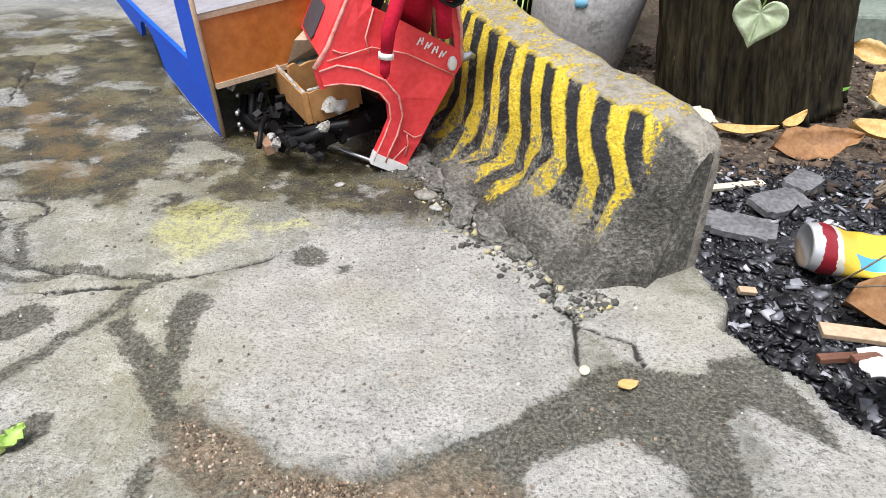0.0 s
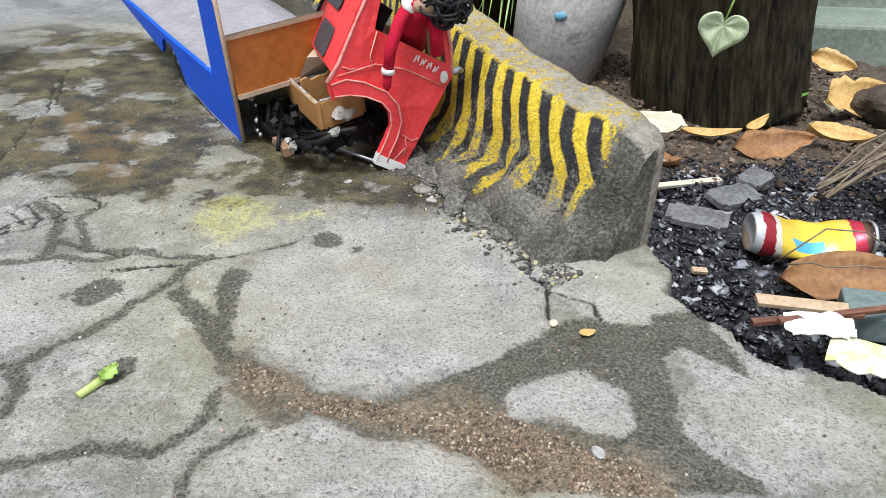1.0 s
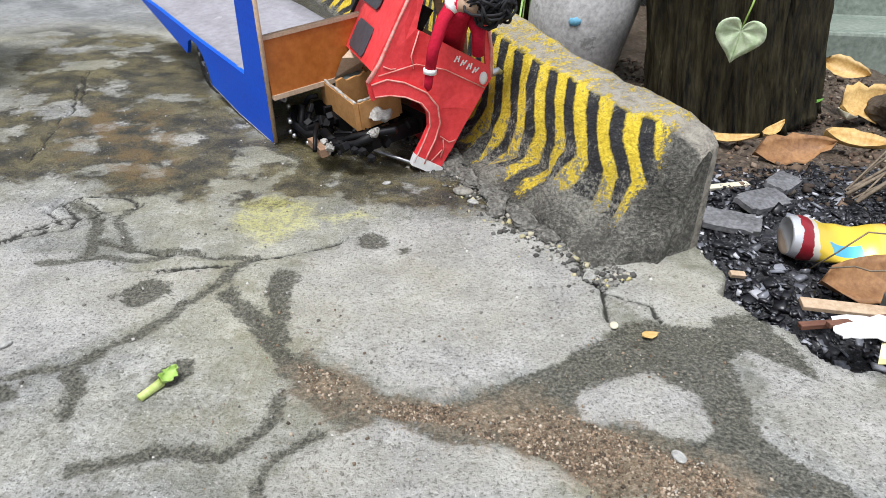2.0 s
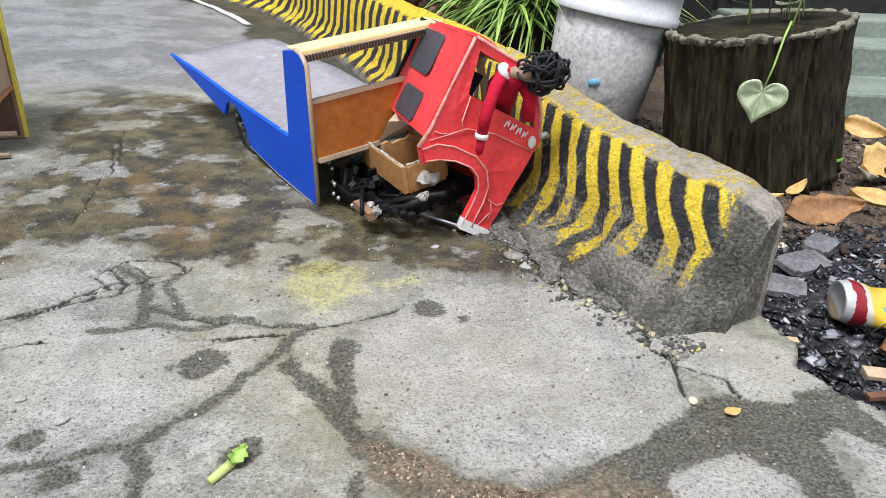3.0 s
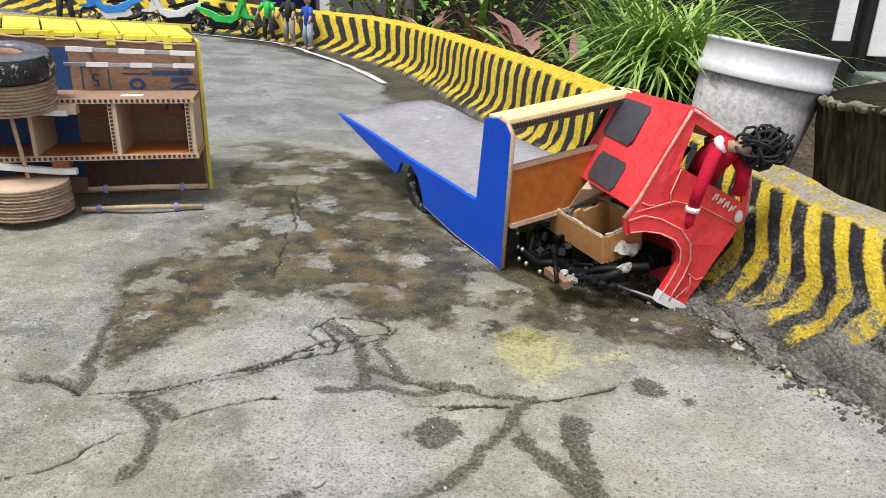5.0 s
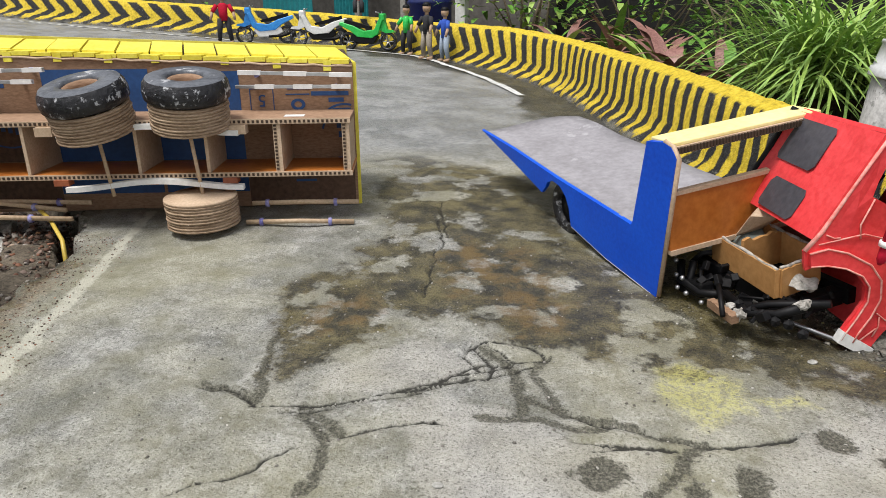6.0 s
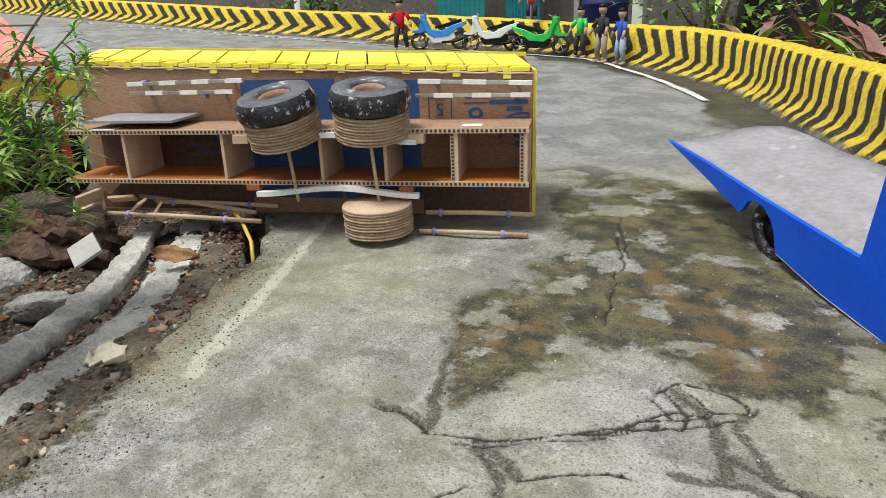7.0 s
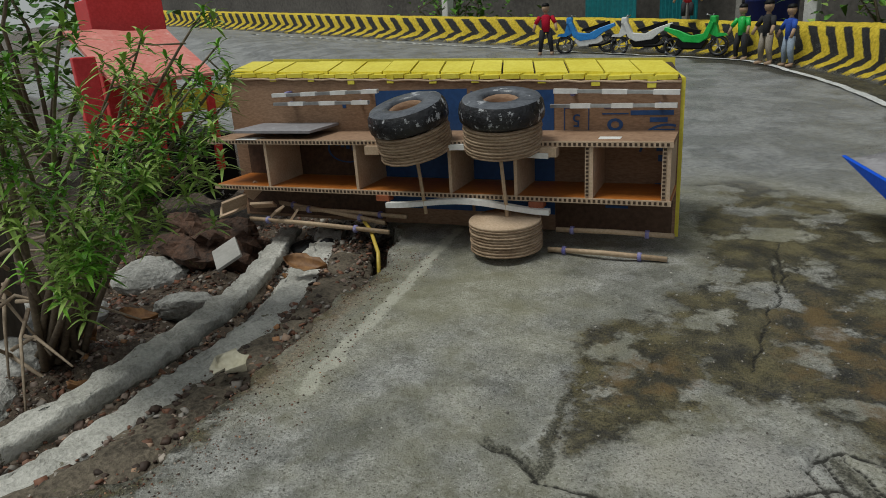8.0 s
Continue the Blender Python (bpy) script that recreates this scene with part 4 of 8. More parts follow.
ARCH = [(-0.047, 0.0695), (-0.039, 0.0697), (-0.027, 0.0674), (-0.0165, 0.062), (-0.0105, 0.0545), (-0.0095, 0.043), (-0.015, 0.0308), (-0.020, 0.021), (-0.0238, 0.0119), (-0.010, 0.004)]
WIN = [(-0.0195, 0.1195), (-0.0115, 0.1510), (0.0290, 0.1290), (0.0368, 0.1020), (0.0385, 0.0900)]
bm = bmesh.new()
sheet(bm, OUT + ARCH, 0.0, 0.0032, [WIN])
bmesh.ops.subdivide_edges(bm, edges=bm.edges[:], cuts=2, use_grid_fill=True)
for v in bm.verts:
    v.co.y += 0.0016 * noise.noise(v.co * 38) + 0.0009 * noise.noise(v.co * 95)
cab = part("cab", bm, RED, lorry, "crumpled red painted cardboard cab tipped forward")
cab.matrix_basis = bed_pose.inverted() @ cab_pose
bm = bmesh.new()
sheet(bm, OUT + ARCH, CABW - 0.0032, CABW, [WIN])
part("far_side", bm, CARD, cab, "bare cardboard inside of the far door")


def cab_wall(name, a, b, y0, y1, mat, thick=0.003, out=0.0, label=""):
    """A slightly buckled board across the cab between two corners of its side outline."""
    (ax, az), (bx, bz) = a, b
    d = Vector((bx - ax, 0, bz - az))
    nrm = Vector((-d.z, 0, d.x)).normalized()
    bm = bmesh.new()
    vs = []
    n = 10
    for k in (0, 1):
        for i in range(n + 1):
            for j in range(n + 1):
                p = Vector((ax, 0, az)) + d * (i / n) + Vector((0, y0 + (y1 - y0) * j / n, 0)) + nrm * (out + thick * k)
                p += nrm * 0.0016 * noise.noise(p * 45) * (1 if 0 < i < n else 0.3)
                vs.append(bm.verts.new(p))
    at = lambda k, i, j: vs[k * (n + 1) ** 2 + i * (n + 1) + j]
    for k in (0, 1):
        for i in range(n):
            for j in range(n):
                bm.faces.new((at(k, i, j), at(k, i + 1, j), at(k, i + 1, j + 1), at(k, i, j + 1)))
    for i in range(n):
        for j in (0, n):
            bm.faces.new((at(0, i, j), at(0, i + 1, j), at(1, i + 1, j), at(1, i, j)))
            bm.faces.new((at(0, j, i), at(0, j, i + 1), at(1, j, i + 1), at(1, j, i)))
    return part(name, bm, mat, cab, label)


RA, RB = (-0.0520, 0.0880), (-0.0165, 0.1600)
cab_wall("roof", (-0.0145, 0.1600), (0.0369, 0.1300), 0.0, CABW, RED, 0.003, 0.0002)
rear = cab_wall("rear_wall", RA, RB, 0.0006, CABW, RED, 0.003, 0.0, "red rear wall with two grey painted windows")
cab_wall("nose", (0.0420, 0.080), (0.004, 0.010), 0.0034, CABW - 0.0034, RED, 0.003, -0.004)
cab_wall("dash", (0.0120, 0.084), (0.040, 0.080), 0.004, CABW - 0.004, CARD, 0.003, 0.0)
cab_wall("windscreen_post", (0.0405, 0.080), (0.0355, 0.130), 0.050, 0.058, CARD, 0.003, -0.002)
# seat back seen through the door window
cab_wall("seat_back", (-0.030, 0.100), (-0.010, 0.135), 0.020, 0.095, BLACK, 0.006, -0.012, "black seat back")
bm = bmesh.new()
sheet(bm, [(-0.0238, 0.0119), (0.0, -0.0005), (0.0035, 0.0065), (-0.0205, 0.0205)], -0.0035, 0.004)
part("bumper", bm, WHITE, cab, "torn white paper bumper corner")


def rear_pane(t0, t1, y0, y1, skew):
    a, b = Vector((RA[0], 0, RA[1])), Vector((RB[0], 0, RB[1]))
    d = b - a
    nrm = Vector((-d.z, 0, d.x)).normalized()
    bm = bmesh.new()
    sheet(bm, [(y0 + 0.004, t0), (y1 - 0.003, t0), (y1, t0 + 0.05), (y1, t1 - 0.06), (y1 - 0.004, t1), (y0 + 0.003, t1), (y0, t1 - 0.05), (y0, t0 + 0.05)], 0.0, 0.0006)
    for v in bm.verts:
        yy, k, tt = v.co.x, v.co.y, v.co.z
        v.co = a + d * (tt + skew * (yy - y0)) + Vector((0, yy, 0)) + nrm * (0.0040 + k)
    part("rear_window", bm, WINDOWGREY, rear, "grey painted rear window")


rear_pane(0.50, 0.93, 0.045, 0.098, 0.2)
rear_pane(0.03, 0.34, 0.034, 0.084, 0.2)
bm = bmesh.new()
tube(bm, [(-0.0185, CABW + 0.002, 0.163), (-0.036, CABW + 0.003, 0.125), (-0.056, CABW + 0.004, 0.084)], 0.0032, 6)
part("gutter", bm, BLACK, cab, "black strip along the rear edge")
bm = bmesh.new()
tube(bm, [(-0.0160, 0.0, 0.1606), (-0.033, -0.0003, 0.1275), (-0.0490, 0.0, 0.0945), (-0.0585, 0.0, 0.0812)], [0.0014, 0.0011, 0.0016, 0.0018], 6)
tube(bm, [(-0.0145, 0.0, 0.1612), (0.012, -0.0004, 0.1462), (0.0366, 0.0, 0.1318)], 0.0013, 6)
tube(bm, [(0.0437, 0.0, 0.080), (0.0425, 0.0, 0.102), (0.0368, 0.0, 0.131)], 0.0013, 6)
part("worn_edge", bm, REDEDGE, cab, "scuffed pale card edges")
# flare round the wheel arch, with its pale rim
FL = [(-0.0560, 0.0800), (-0.0440, 0.0835), (-0.0300, 0.0805), (-0.0120, 0.0715), (-0.0025, 0.0600), (0.0000, 0.0460), (-0.0040, 0.0320), (-0.0100, 0.0200), (-0.0130, 0.0120)]
IN = [(-0.0535, 0.0705), (-0.0420, 0.0712), (-0.0290, 0.0690), (-0.0160, 0.0632), (-0.0095, 0.0550), (-0.0085, 0.0440), (-0.0135, 0.0310), (-0.0190, 0.0200), (-0.0215, 0.0140)]
bm = bmesh.new()
sheet(bm, FL + IN[::-1], -0.0032, 0.0006)
flare = part("arch_flare", bm, RED, cab)
bm = bmesh.new()
tube(bm, [(x, -0.0032, z) for x, z in FL], 0.0008, 5)
tube(bm, [(x, -0.0030, z) for x, z in IN], 0.0007, 5)
part("flare_rim", bm, REDEDGE, flare, "pale scuffed rim")
# creases: sill line, door outline
for ln in ([(-0.046, 0.093), (-0.040, 0.0905), (-0.036, 0.091)], [(0.001, 0.034), (0.009, 0.028), (0.0145, 0.0295)], [(0.0015, 0.0155), (0.0045, 0.0235), (0.0035, 0.031)], [(-0.0085, 0.011), (0.003, 0.022)], [(-0.050, 0.086), (-0.020, 0.0935), (0.004, 0.088), (0.038, 0.0715)], [(-0.018, 0.118), (-0.024, 0.100), (-0.022, 0.090)]):
    bm = bmesh.new()
    tube(bm, [(x, -0.0010, z) for x, z in ln], 0.0006, 5)
    part("crease", bm, REDEDGE, cab, "pale crease in the card")
# hand-painted lettering as plain strokes, and a white lamp blob
bm = bmesh.new()
for k in range(4):
    cx, cz = 0.0135 + 0.0052 * k, 0.0960 - 0.0031 * k
    for dx, dz, w, h, r in ((-0.0014, 0, 0.0008, 0.0052, 0), (0.0012, 0, 0.0008, 0.0048, 14 if k % 2 else -14), (0, 0.0002, 0.0026, 0.0008, 0)):
        box(bm, -w / 2, w / 2, -0.0024, -0.0012, -h / 2, h / 2, m=pose(cx + dx, 0, cz + dz, 0, 30 + r, 0))
part("door_lettering", bm, WHITE, cab, "white hand-painted strokes")
bm = bmesh.new()
bmesh.ops.create_icosphere(bm, subdivisions=2, radius=0.0045, matrix=pose(0.0365, -0.001, 0.0795) @ Matrix.Diagonal((0.8, 0.5, 1.2, 1)))
part("lamp", bm, WHITE, cab, "blob of white glue as a lamp", smooth=True)
bm = bmesh.new()
tube(bm, [(0.040, 0.004, 0.080), (0.052, 0.006, 0.083), (0.055, 0.006, 0.081)], [0.003, 0.0032, 0.0022], 7)
part("mirror_stub", bm, SILVER, cab, "pale grey stub")

# ---------- toy lorry: broken chassis ----------
to_bed = bed_pose.inverted()
TANCARD = surface("tan_cardboard", (0.36, 0.175, 0.055), (0.52, 0.285, 0.105), 14, 180, 0.55, 0.1, 0.2, 0.0004)
DIRTYGLUE = surface("dirty_torn_paper", (0.14, 0.13, 0.11), (0.56, 0.54, 0.50), 60, 300, 0.6, 0.1, 0.6, 0.001)


def bed_part(name, mat, label, build, parent=None, smooth=False):
    bm = bmesh.new()
    build(bm)
    return part(name, bm, mat, parent or lorry, label, smooth)


def slab_between(bm, a, b, z0, z1, thick, rag=0.0, mi=0):
    """An upright board between two plan points of the bed frame, with a torn upper edge."""
    a, b = Vector((*a, 0)), Vector((*b, 0))
    d = b - a
    side = Vector((-d.y, d.x, 0)).normalized() * thick / 2
    n = 12
    lo, hi = [], []
    for i in range(n + 1):
        p = a + d * i / n
        top = z1 + rag * noise.noise(p * 180 + Vector((3, 1, 7)))
        lo.append([bm.verts.new(p - side + Vector((0, 0, z0))), bm.verts.new(p + side + Vector((0, 0, z0)))])
        hi.append([bm.verts.new(p - side + Vector((0, 0, top))), bm.verts.new(p + side + Vector((0, 0, top)))])
    fs = []
    for i in range(n):
        for k in (0, 1):
            fs.append(bm.faces.new((lo[i][k], lo[i + 1][k], hi[i + 1][k], hi[i][k])))
        fs.append(bm.faces.new((hi[i][0], hi[i + 1][0], hi[i + 1][1], hi[i][1])))
        fs.append(bm.faces.new((lo[i][0], lo[i + 1][0], lo[i + 1][1], lo[i][1])))
    for i in (0, n):
        fs.append(bm.faces.new((lo[i][0], lo[i][1], hi[i][1], hi[i][0])))
    for f in fs:
        f.material_index = mi


bed_part("battery_tray_side", TANCARD, "orange-brown cardboard board", lambda bm: slab_between(bm, (-0.004, -0.0545), (-0.086, -0.0450), 0.024, 0.0465, 0.004, 0.001))
bed_part("battery_tray_side", TANCARD, "orange-brown cardboard board", lambda bm: slab_between(bm, (-0.086, -0.0475), (-0.082, -0.085), 0.024, 0.047, 0.004, 0.002))
bed_part("battery_tray_side", TANCARD, "orange-brown cardboard board", lambda bm: slab_between(bm, (-0.004, -0.095), (-0.080, -0.088), 0.024, 0.050, 0.004, 0.003))
bed_part("battery_tray_side", TANCARD, "torn cardboard divider", lambda bm: slab_between(bm, (-0.040, -0.0525), (-0.038, -0.090), 0.024, 0.052, 0.003, 0.006))


def torn_rim(bm):
    for a, b, z in (((-0.004, -0.0545), (-0.086, -0.0450), 0.047), ((-0.086, -0.0475), (-0.082, -0.085), 0.0475), ((-0.004, -0.095), (-0.080, -0.088), 0.0505)):
        pts = []
        for i in range(13):
            p = Vector((a[0] + (b[0] - a[0]) * i / 12, a[1] + (b[1] - a[1]) * i / 12, z))
            pts.append(p + noise.noise_vector(p * 150) * 0.0016)
        tube(bm, pts, [0.0011 + 0.0008 * abs(noise.noise(p * 300)) for p in pts], 6)


bed_part("torn_rim", DIRTYGLUE, "white torn paper and dried glue", torn_rim)


def glue_lump(bm):
    bmesh.ops.create_icosphere(bm, subdivisions=3, radius=0.007, matrix=pose(-0.092, -0.062, 0.034) @ Matrix.Diagonal((1.2, 1.3, 0.55, 1)))
    for v in bm.verts:
        v.co += noise.noise_vector(v.co * 160) * 0.004


bed_part("glue_lump", DIRTYGLUE, "lump of dried white glue", glue_lump, smooth=True)


def motor(bm):
    bmesh.ops.create_icosphere(bm, subdivisions=3, radius=0.012, matrix=pose(-0.022, -0.074, 0.040) @ Matrix.Diagonal((1.1, 1.1, 0.9, 1)))
    for v in bm.verts:
        v.co += noise.noise_vector(v.co * 120) * 0.003


bed_part("motor", surface("dusty_grey_green", (0.10, 0.12, 0.11), (0.22, 0.25, 0.23), 30, 200, 0.6), "dusty grey motor housing", motor, smooth=True)
for y in (-0.052, -0.100):
    bed_part("chassis_beam", BLACK, "black chassis beam", lambda bm, y=y: box(bm, -0.100, 0.010, y - 0.004, y + 0.004, 0.010, 0.023, 0.001))
for x in (-0.012, -0.050, -0.090):
    bed_part("cross_member", BLACK, "black cross member", lambda bm, x=x: box(bm, x - 0.005, x + 0.005, -0.098, -0.054, 0.008, 0.021, 0.001))


def front_hub(bm):
    r = random.Random(91)
    for k in range(60):
        x, y = r.uniform(-0.100, -0.012), r.uniform(-0.100, -0.024)
        a, b2, c = r.uniform(0.0015, 0.006), r.uniform(0.001, 0.0042), r.uniform(0.001, 0.0035)
        box(bm, -a, a, -b2, b2, -c, c, 0.0006, m=pose(x, y, 0.006 + r.random() * (0.024 if x > -0.06 else 0.016), r.uniform(-50, 50), r.uniform(-50, 50), r.uniform(0, 180)))
    for k in range(14):
        p = Vector((r.uniform(-0.10, 0.0), r.uniform(-0.09, -0.016), r.uniform(0.006, 0.026)))
        q = p + Vector((r.uniform(-0.03, 0.03), r.uniform(-0.02, 0.02), r.uniform(-0.010, 0.012)))
        tube(bm, [p, p.lerp(q, 0.5) + Vector((0, 0, 0.004)), q], r.uniform(0.0012, 0.0026), 6)
    box(bm, -0.034, -0.006, -0.032, -0.018, 0.003, 0.016, 0.002, m=pose(0, 0, 0, 6, 9, 4))
    tube(bm, [(0.004, -0.028, 0.026), (-0.006, -0.020, 0.014), (-0.030, -0.022, 0.011), (-0.052, -0.030, 0.016)], 0.0034, 7)
    tube(bm, [(-0.010, -0.030, 0.030), (-0.012, -0.024, 0.012), (-0.014, -0.020, 0.004)], 0.003, 7)


hub = bed_part("front_axle", BLACK, "black broken front axle and hub", front_hub)
for x, y, z in ((-0.010, -0.014, 0.010), (-0.026, -0.011, 0.012), (-0.018, -0.013, 0.022), (-0.036, -0.018, 0.006), (0.003, -0.022, 0.028), (-0.003, -0.018, 0.018)):
    bm = bmesh.new()
    vs = lathe(bm, [(0.0001, -0.0012), (0.0019, -0.0012), (0.0022, 0.0), (0.0016, 0.0014), (0.0001, 0.0016)], 8)
    bmesh.ops.transform(bm, matrix=pose(x, y, z, -80, 10), verts=vs)
    part("bolt", bm, SILVER, hub, "shiny bolt head")


def steering(bm):
    tube(bm, [(-0.052, -0.028, 0.018), (-0.080, -0.026, 0.014), (-0.100, -0.034, 0.020), (-0.112, -0.046, 0.028)], [0.004, 0.0032, 0.0036, 0.004], 8)
    tube(bm, [(-0.070, -0.024, 0.012), (-0.085, -0.040, 0.020), (-0.120, -0.060, 0.030)], 0.003, 7)
    for k in range(7):
        p = Vector((-0.058 - 0.011 * k, -0.026 - 0.001 * k, 0.017))
        bmesh.ops.create_icosphere(bm, subdivisions=1, radius=0.0042, matrix=Matrix.Translation(p + noise.noise_vector(p * 400) * 0.003))


bed_part("steering_rod", BLACK, "black crumpled steering rods", steering)


def shred(bm, k, x, y, z, size):
    bmesh.ops.create_icosphere(bm, subdivisions=3, radius=size, matrix=pose(x, y, z, 20 * k, 30) @ Matrix.Diagonal((1.3, 0.5, 0.6, 1)))
    for v in bm.verts:
        v.co += noise.noise_vector(v.co * 300) * 0.0035


for k, (x, y, z, size) in enumerate(((-0.066, -0.020, 0.015, 0.005), (-0.078, -0.019, 0.014, 0.006), (-0.112, -0.044, 0.030, 0.005), (0.004, -0.020, 0.036, 0.005))):
    bed_part("torn_paper", DIRTYGLUE, "torn dirty paper scrap", lambda bm, a=(k, x, y, z, size): shred(bm, *a))
bed_part("tray_floor", CARD, "splintered cardboard strip", lambda bm: slab_between(bm, (-0.050, -0.016), (-0.082, -0.013), 0.010, 0.0165, 0.006, 0.003))
A1, A2 = to_bed @ Vector((-0.203, 0.676, 0.007)), to_bed @ Vector((-0.134, 0.631, 0.008))
bed_part("bumper_strip", SILVER, "bent silver bumper strip lying on the road", lambda bm: tube(bm, [A1, A1.lerp(A2, 0.5) + Vector((0, 0, 0.001)), A2], 0.0034, 6, flat=0.45))
# scrap of card torn out of the headboard
bm = bmesh.new()
vs = [bm.verts.new(p) for p in ((-0.020, -0.085, 0.047), (-0.021, -0.060, 0.048), (-0.030, -0.066, 0.066), (-0.026, -0.078, 0.071), (-0.036, -0.088, 0.062))]
bm.faces.new(vs)
ext = bmesh.ops.extrude_face_region(bm, geom=bm.faces[:])
bmesh.ops.translate(bm, vec=(-0.003, 0.001, 0.002), verts=[g for g in ext["geom"] if isinstance(g, bmesh.types.BMVert)])
part("torn_flap", bm, CARDLIGHT, lorry, "torn flap of raw cardboard")

# ---------- doll in the cab window ----------
CLOTH = surface("crimson_cloth", (0.32, 0.004, 0.02), (0.50, 0.012, 0.04), 30, 400, 0.85, 0.05, 0.5, 0.0006, spec=0.2)
SKIN = surface("doll_tan", (0.30, 0.19, 0.12), (0.42, 0.29, 0.19), 40, 300, 0.7, 0.05, 0.2, 0.0004)
YARN = surface("black_yarn", (0.003, 0.003, 0.004), (0.010, 0.010, 0.013), 60, 500, 0.75, 0.1, 0.5, 0.0005)
bm = bmesh.new()
tube(bm, [(0.018, 0.030, 0.100), (0.014, 0.012, 0.122), (0.012, -0.006, 0.133), (0.0145, -0.014, 0.135)], [0.012, 0.0125, 0.011, 0.006], 12, mi=0)
tube(bm, [(0.006, -0.006, 0.136), (-0.004, -0.015, 0.128), (-0.0125, -0.019, 0.108), (-0.0140, -0.017, 0.0925)], [0.0056, 0.0050, 0.0046, 0.0040], 10, mi=0)
tube(bm, [(-0.0140, -0.017, 0.0935), (-0.0143, -0.0168, 0.0898)], 0.0052, 10, mi=1)
tube(bm, [(-0.0143, -0.0168, 0.0900), (-0.0150, -0.0160, 0.0800), (-0.0140, -0.0130, 0.0765)], [0.0036, 0.0034, 0.0015], 8, mi=0)
tube(bm, [(0.022, -0.004, 0.130), (0.026, -0.012, 0.118), (0.028, -0.008, 0.100)], [0.006, 0.0055, 0.005], 10, mi=0)
tube(bm, [(0.0040, -0.0085, 0.1365), (0.0060, -0.0110, 0.1385)], [0.0068, 0.0066], 12, mi=1)
tube(bm, [(0.0090, -0.012, 0.1365), (0.0150, -0.016, 0.1375), (0.0220, -0.0195, 0.1375)], [0.0045, 0.0048, 0.0060], 12, mi=2)
rnd = random.Random(5)
for k in range(64):
    th, ph, r = rnd.uniform(0, 6.28), rnd.uniform(-1.2, 1.2), rnd.uniform(0.004, 0.0125)
    ax = Vector((math.cos(th) * math.cos(ph), math.sin(th) * math.cos(ph), math.sin(ph)))
    q1 = ax.orthogonal().normalized()
    q2 = ax.cross(q1)
    c = Vector((0.0310 + rnd.gauss(0, 0.004), -0.0215 + rnd.gauss(0, 0.003), 0.1375 + rnd.gauss(0, 0.0028)))
    tube(bm, [c + (q1 * math.cos(a) + q2 * math.sin(a)) * r * (1 + 0.25 * math.sin(2 * a + k)) for a in [2 * math.pi * i / 14 for i in range(15)]], 0.00115, 5, mi=3)
bmesh.ops.create_icosphere(bm, subdivisions=2, radius=0.0072, matrix=pose(0.0300, -0.0215, 0.1375))
for f in bm.faces[-320:]:
    f.material_index = 3
driver = lone("doll", bm, [CLOTH, WHITE, SKIN, YARN], cab_pose, "rag doll in crimson with black yarn hair, leaning from the cab", "doll", smooth=True)

# ---------- toy bus lying on its side ----------
BX = Vector((-0.9, -0.436, 0.0))
bus_pose = frame_of((-0.608, 0.757, 0.004), BX, (0, 0, 1))    # x along the bus, y towards the underside seen here, z up
bus = thing("toy_bus", bus_pose, "unfinished cardboard toy bus lying on its side, wheels exposed", "toy bus")
BL, BH, BD = 0.580, 0.174, 0.106
YB = -0.074
SLOPE = lambda y: 0.011 * min(max((YB - 0.004 - y) / BD, 0), 1)
TAPER = lambda x, y: 0.019 * min(max((YB - 0.004 - y) / BD, 0), 1) * (x < 0.05)      # the rear end leans in towards the roof
LIFT = lambda x: 0.020 * x / 0.58        # the bus's upper side rises a little towards its front


def bus_part(name, material, label="", *boxes, bevel=0.0, parent=None):
    bm = bmesh.new()
    for bx in boxes:
        box(bm, *bx, bevel=bevel)
    return part(name, bm, material, parent or bus, label)


def flutes(bm, x0, x1, y, z0, z1, step=0.0042, mi=1):
    """The open channels of corrugated card, along x."""
    n = int((x1 - x0) / step)
    for k in range(n):
        x = x0 + (k + 0.5) * step
        box(bm, x - 0.0013, x + 0.0013, y - 0.0004, y + 0.0005, z0, z1, mi=mi)


# body shell
bm = bmesh.new()
sheet(bm, [(0.0, 0.004), (BL, 0.004), (BL, BH + LIFT(BL)), (0.30, BH + LIFT(0.30) + 0.001), (0.0, BH)], YB - 0.004, YB)
floor_board = part("floor_board", bm, CARD, bus, "brown printed cardboard floor board")
bm = bmesh.new()
sheet(bm, [(0.0, BH - 0.002), (BL, BH + LIFT(BL) - 0.002), (BL, BH + LIFT(BL)), (0.0, BH)], YB - BD, YB - 0.004)
for v in bm.verts:
    v.co.z += SLOPE(v.co.y)
    v.co.x += TAPER(v.co.x, v.co.y)
upper = part("upper_wall", bm, CARDDARK, bus, "dark card side wall under the slats, now on top")
bus_part("lower_wall", CARD, "", (0.0, BL, YB - BD, YB - 0.005, 0.0005, 0.004))
bm = bmesh.new()
box(bm, -0.004, 0.0, YB - BD, YB - 0.003, 0.002, BH + 0.001)
for v in bm.verts:
    v.co.x += TAPER(v.co.x, v.co.y)
part("end_wall", bm, YELLOW, bus, "yellow painted end wall")
bus_part("end_wall", CARD, "", (BL, BL + 0.004, YB - BD, YB - 0.002, 0.002, BH + LIFT(BL)))
bm = bmesh.new()
sheet(bm, [(0.015, 0.002), (BL, 0.002), (BL, BH + LIFT(BL) + 0.016), (0.015, BH + 0.015)], YB - BD - 0.004, YB - BD)
part("roof_board", bm, YELLOW, bus)
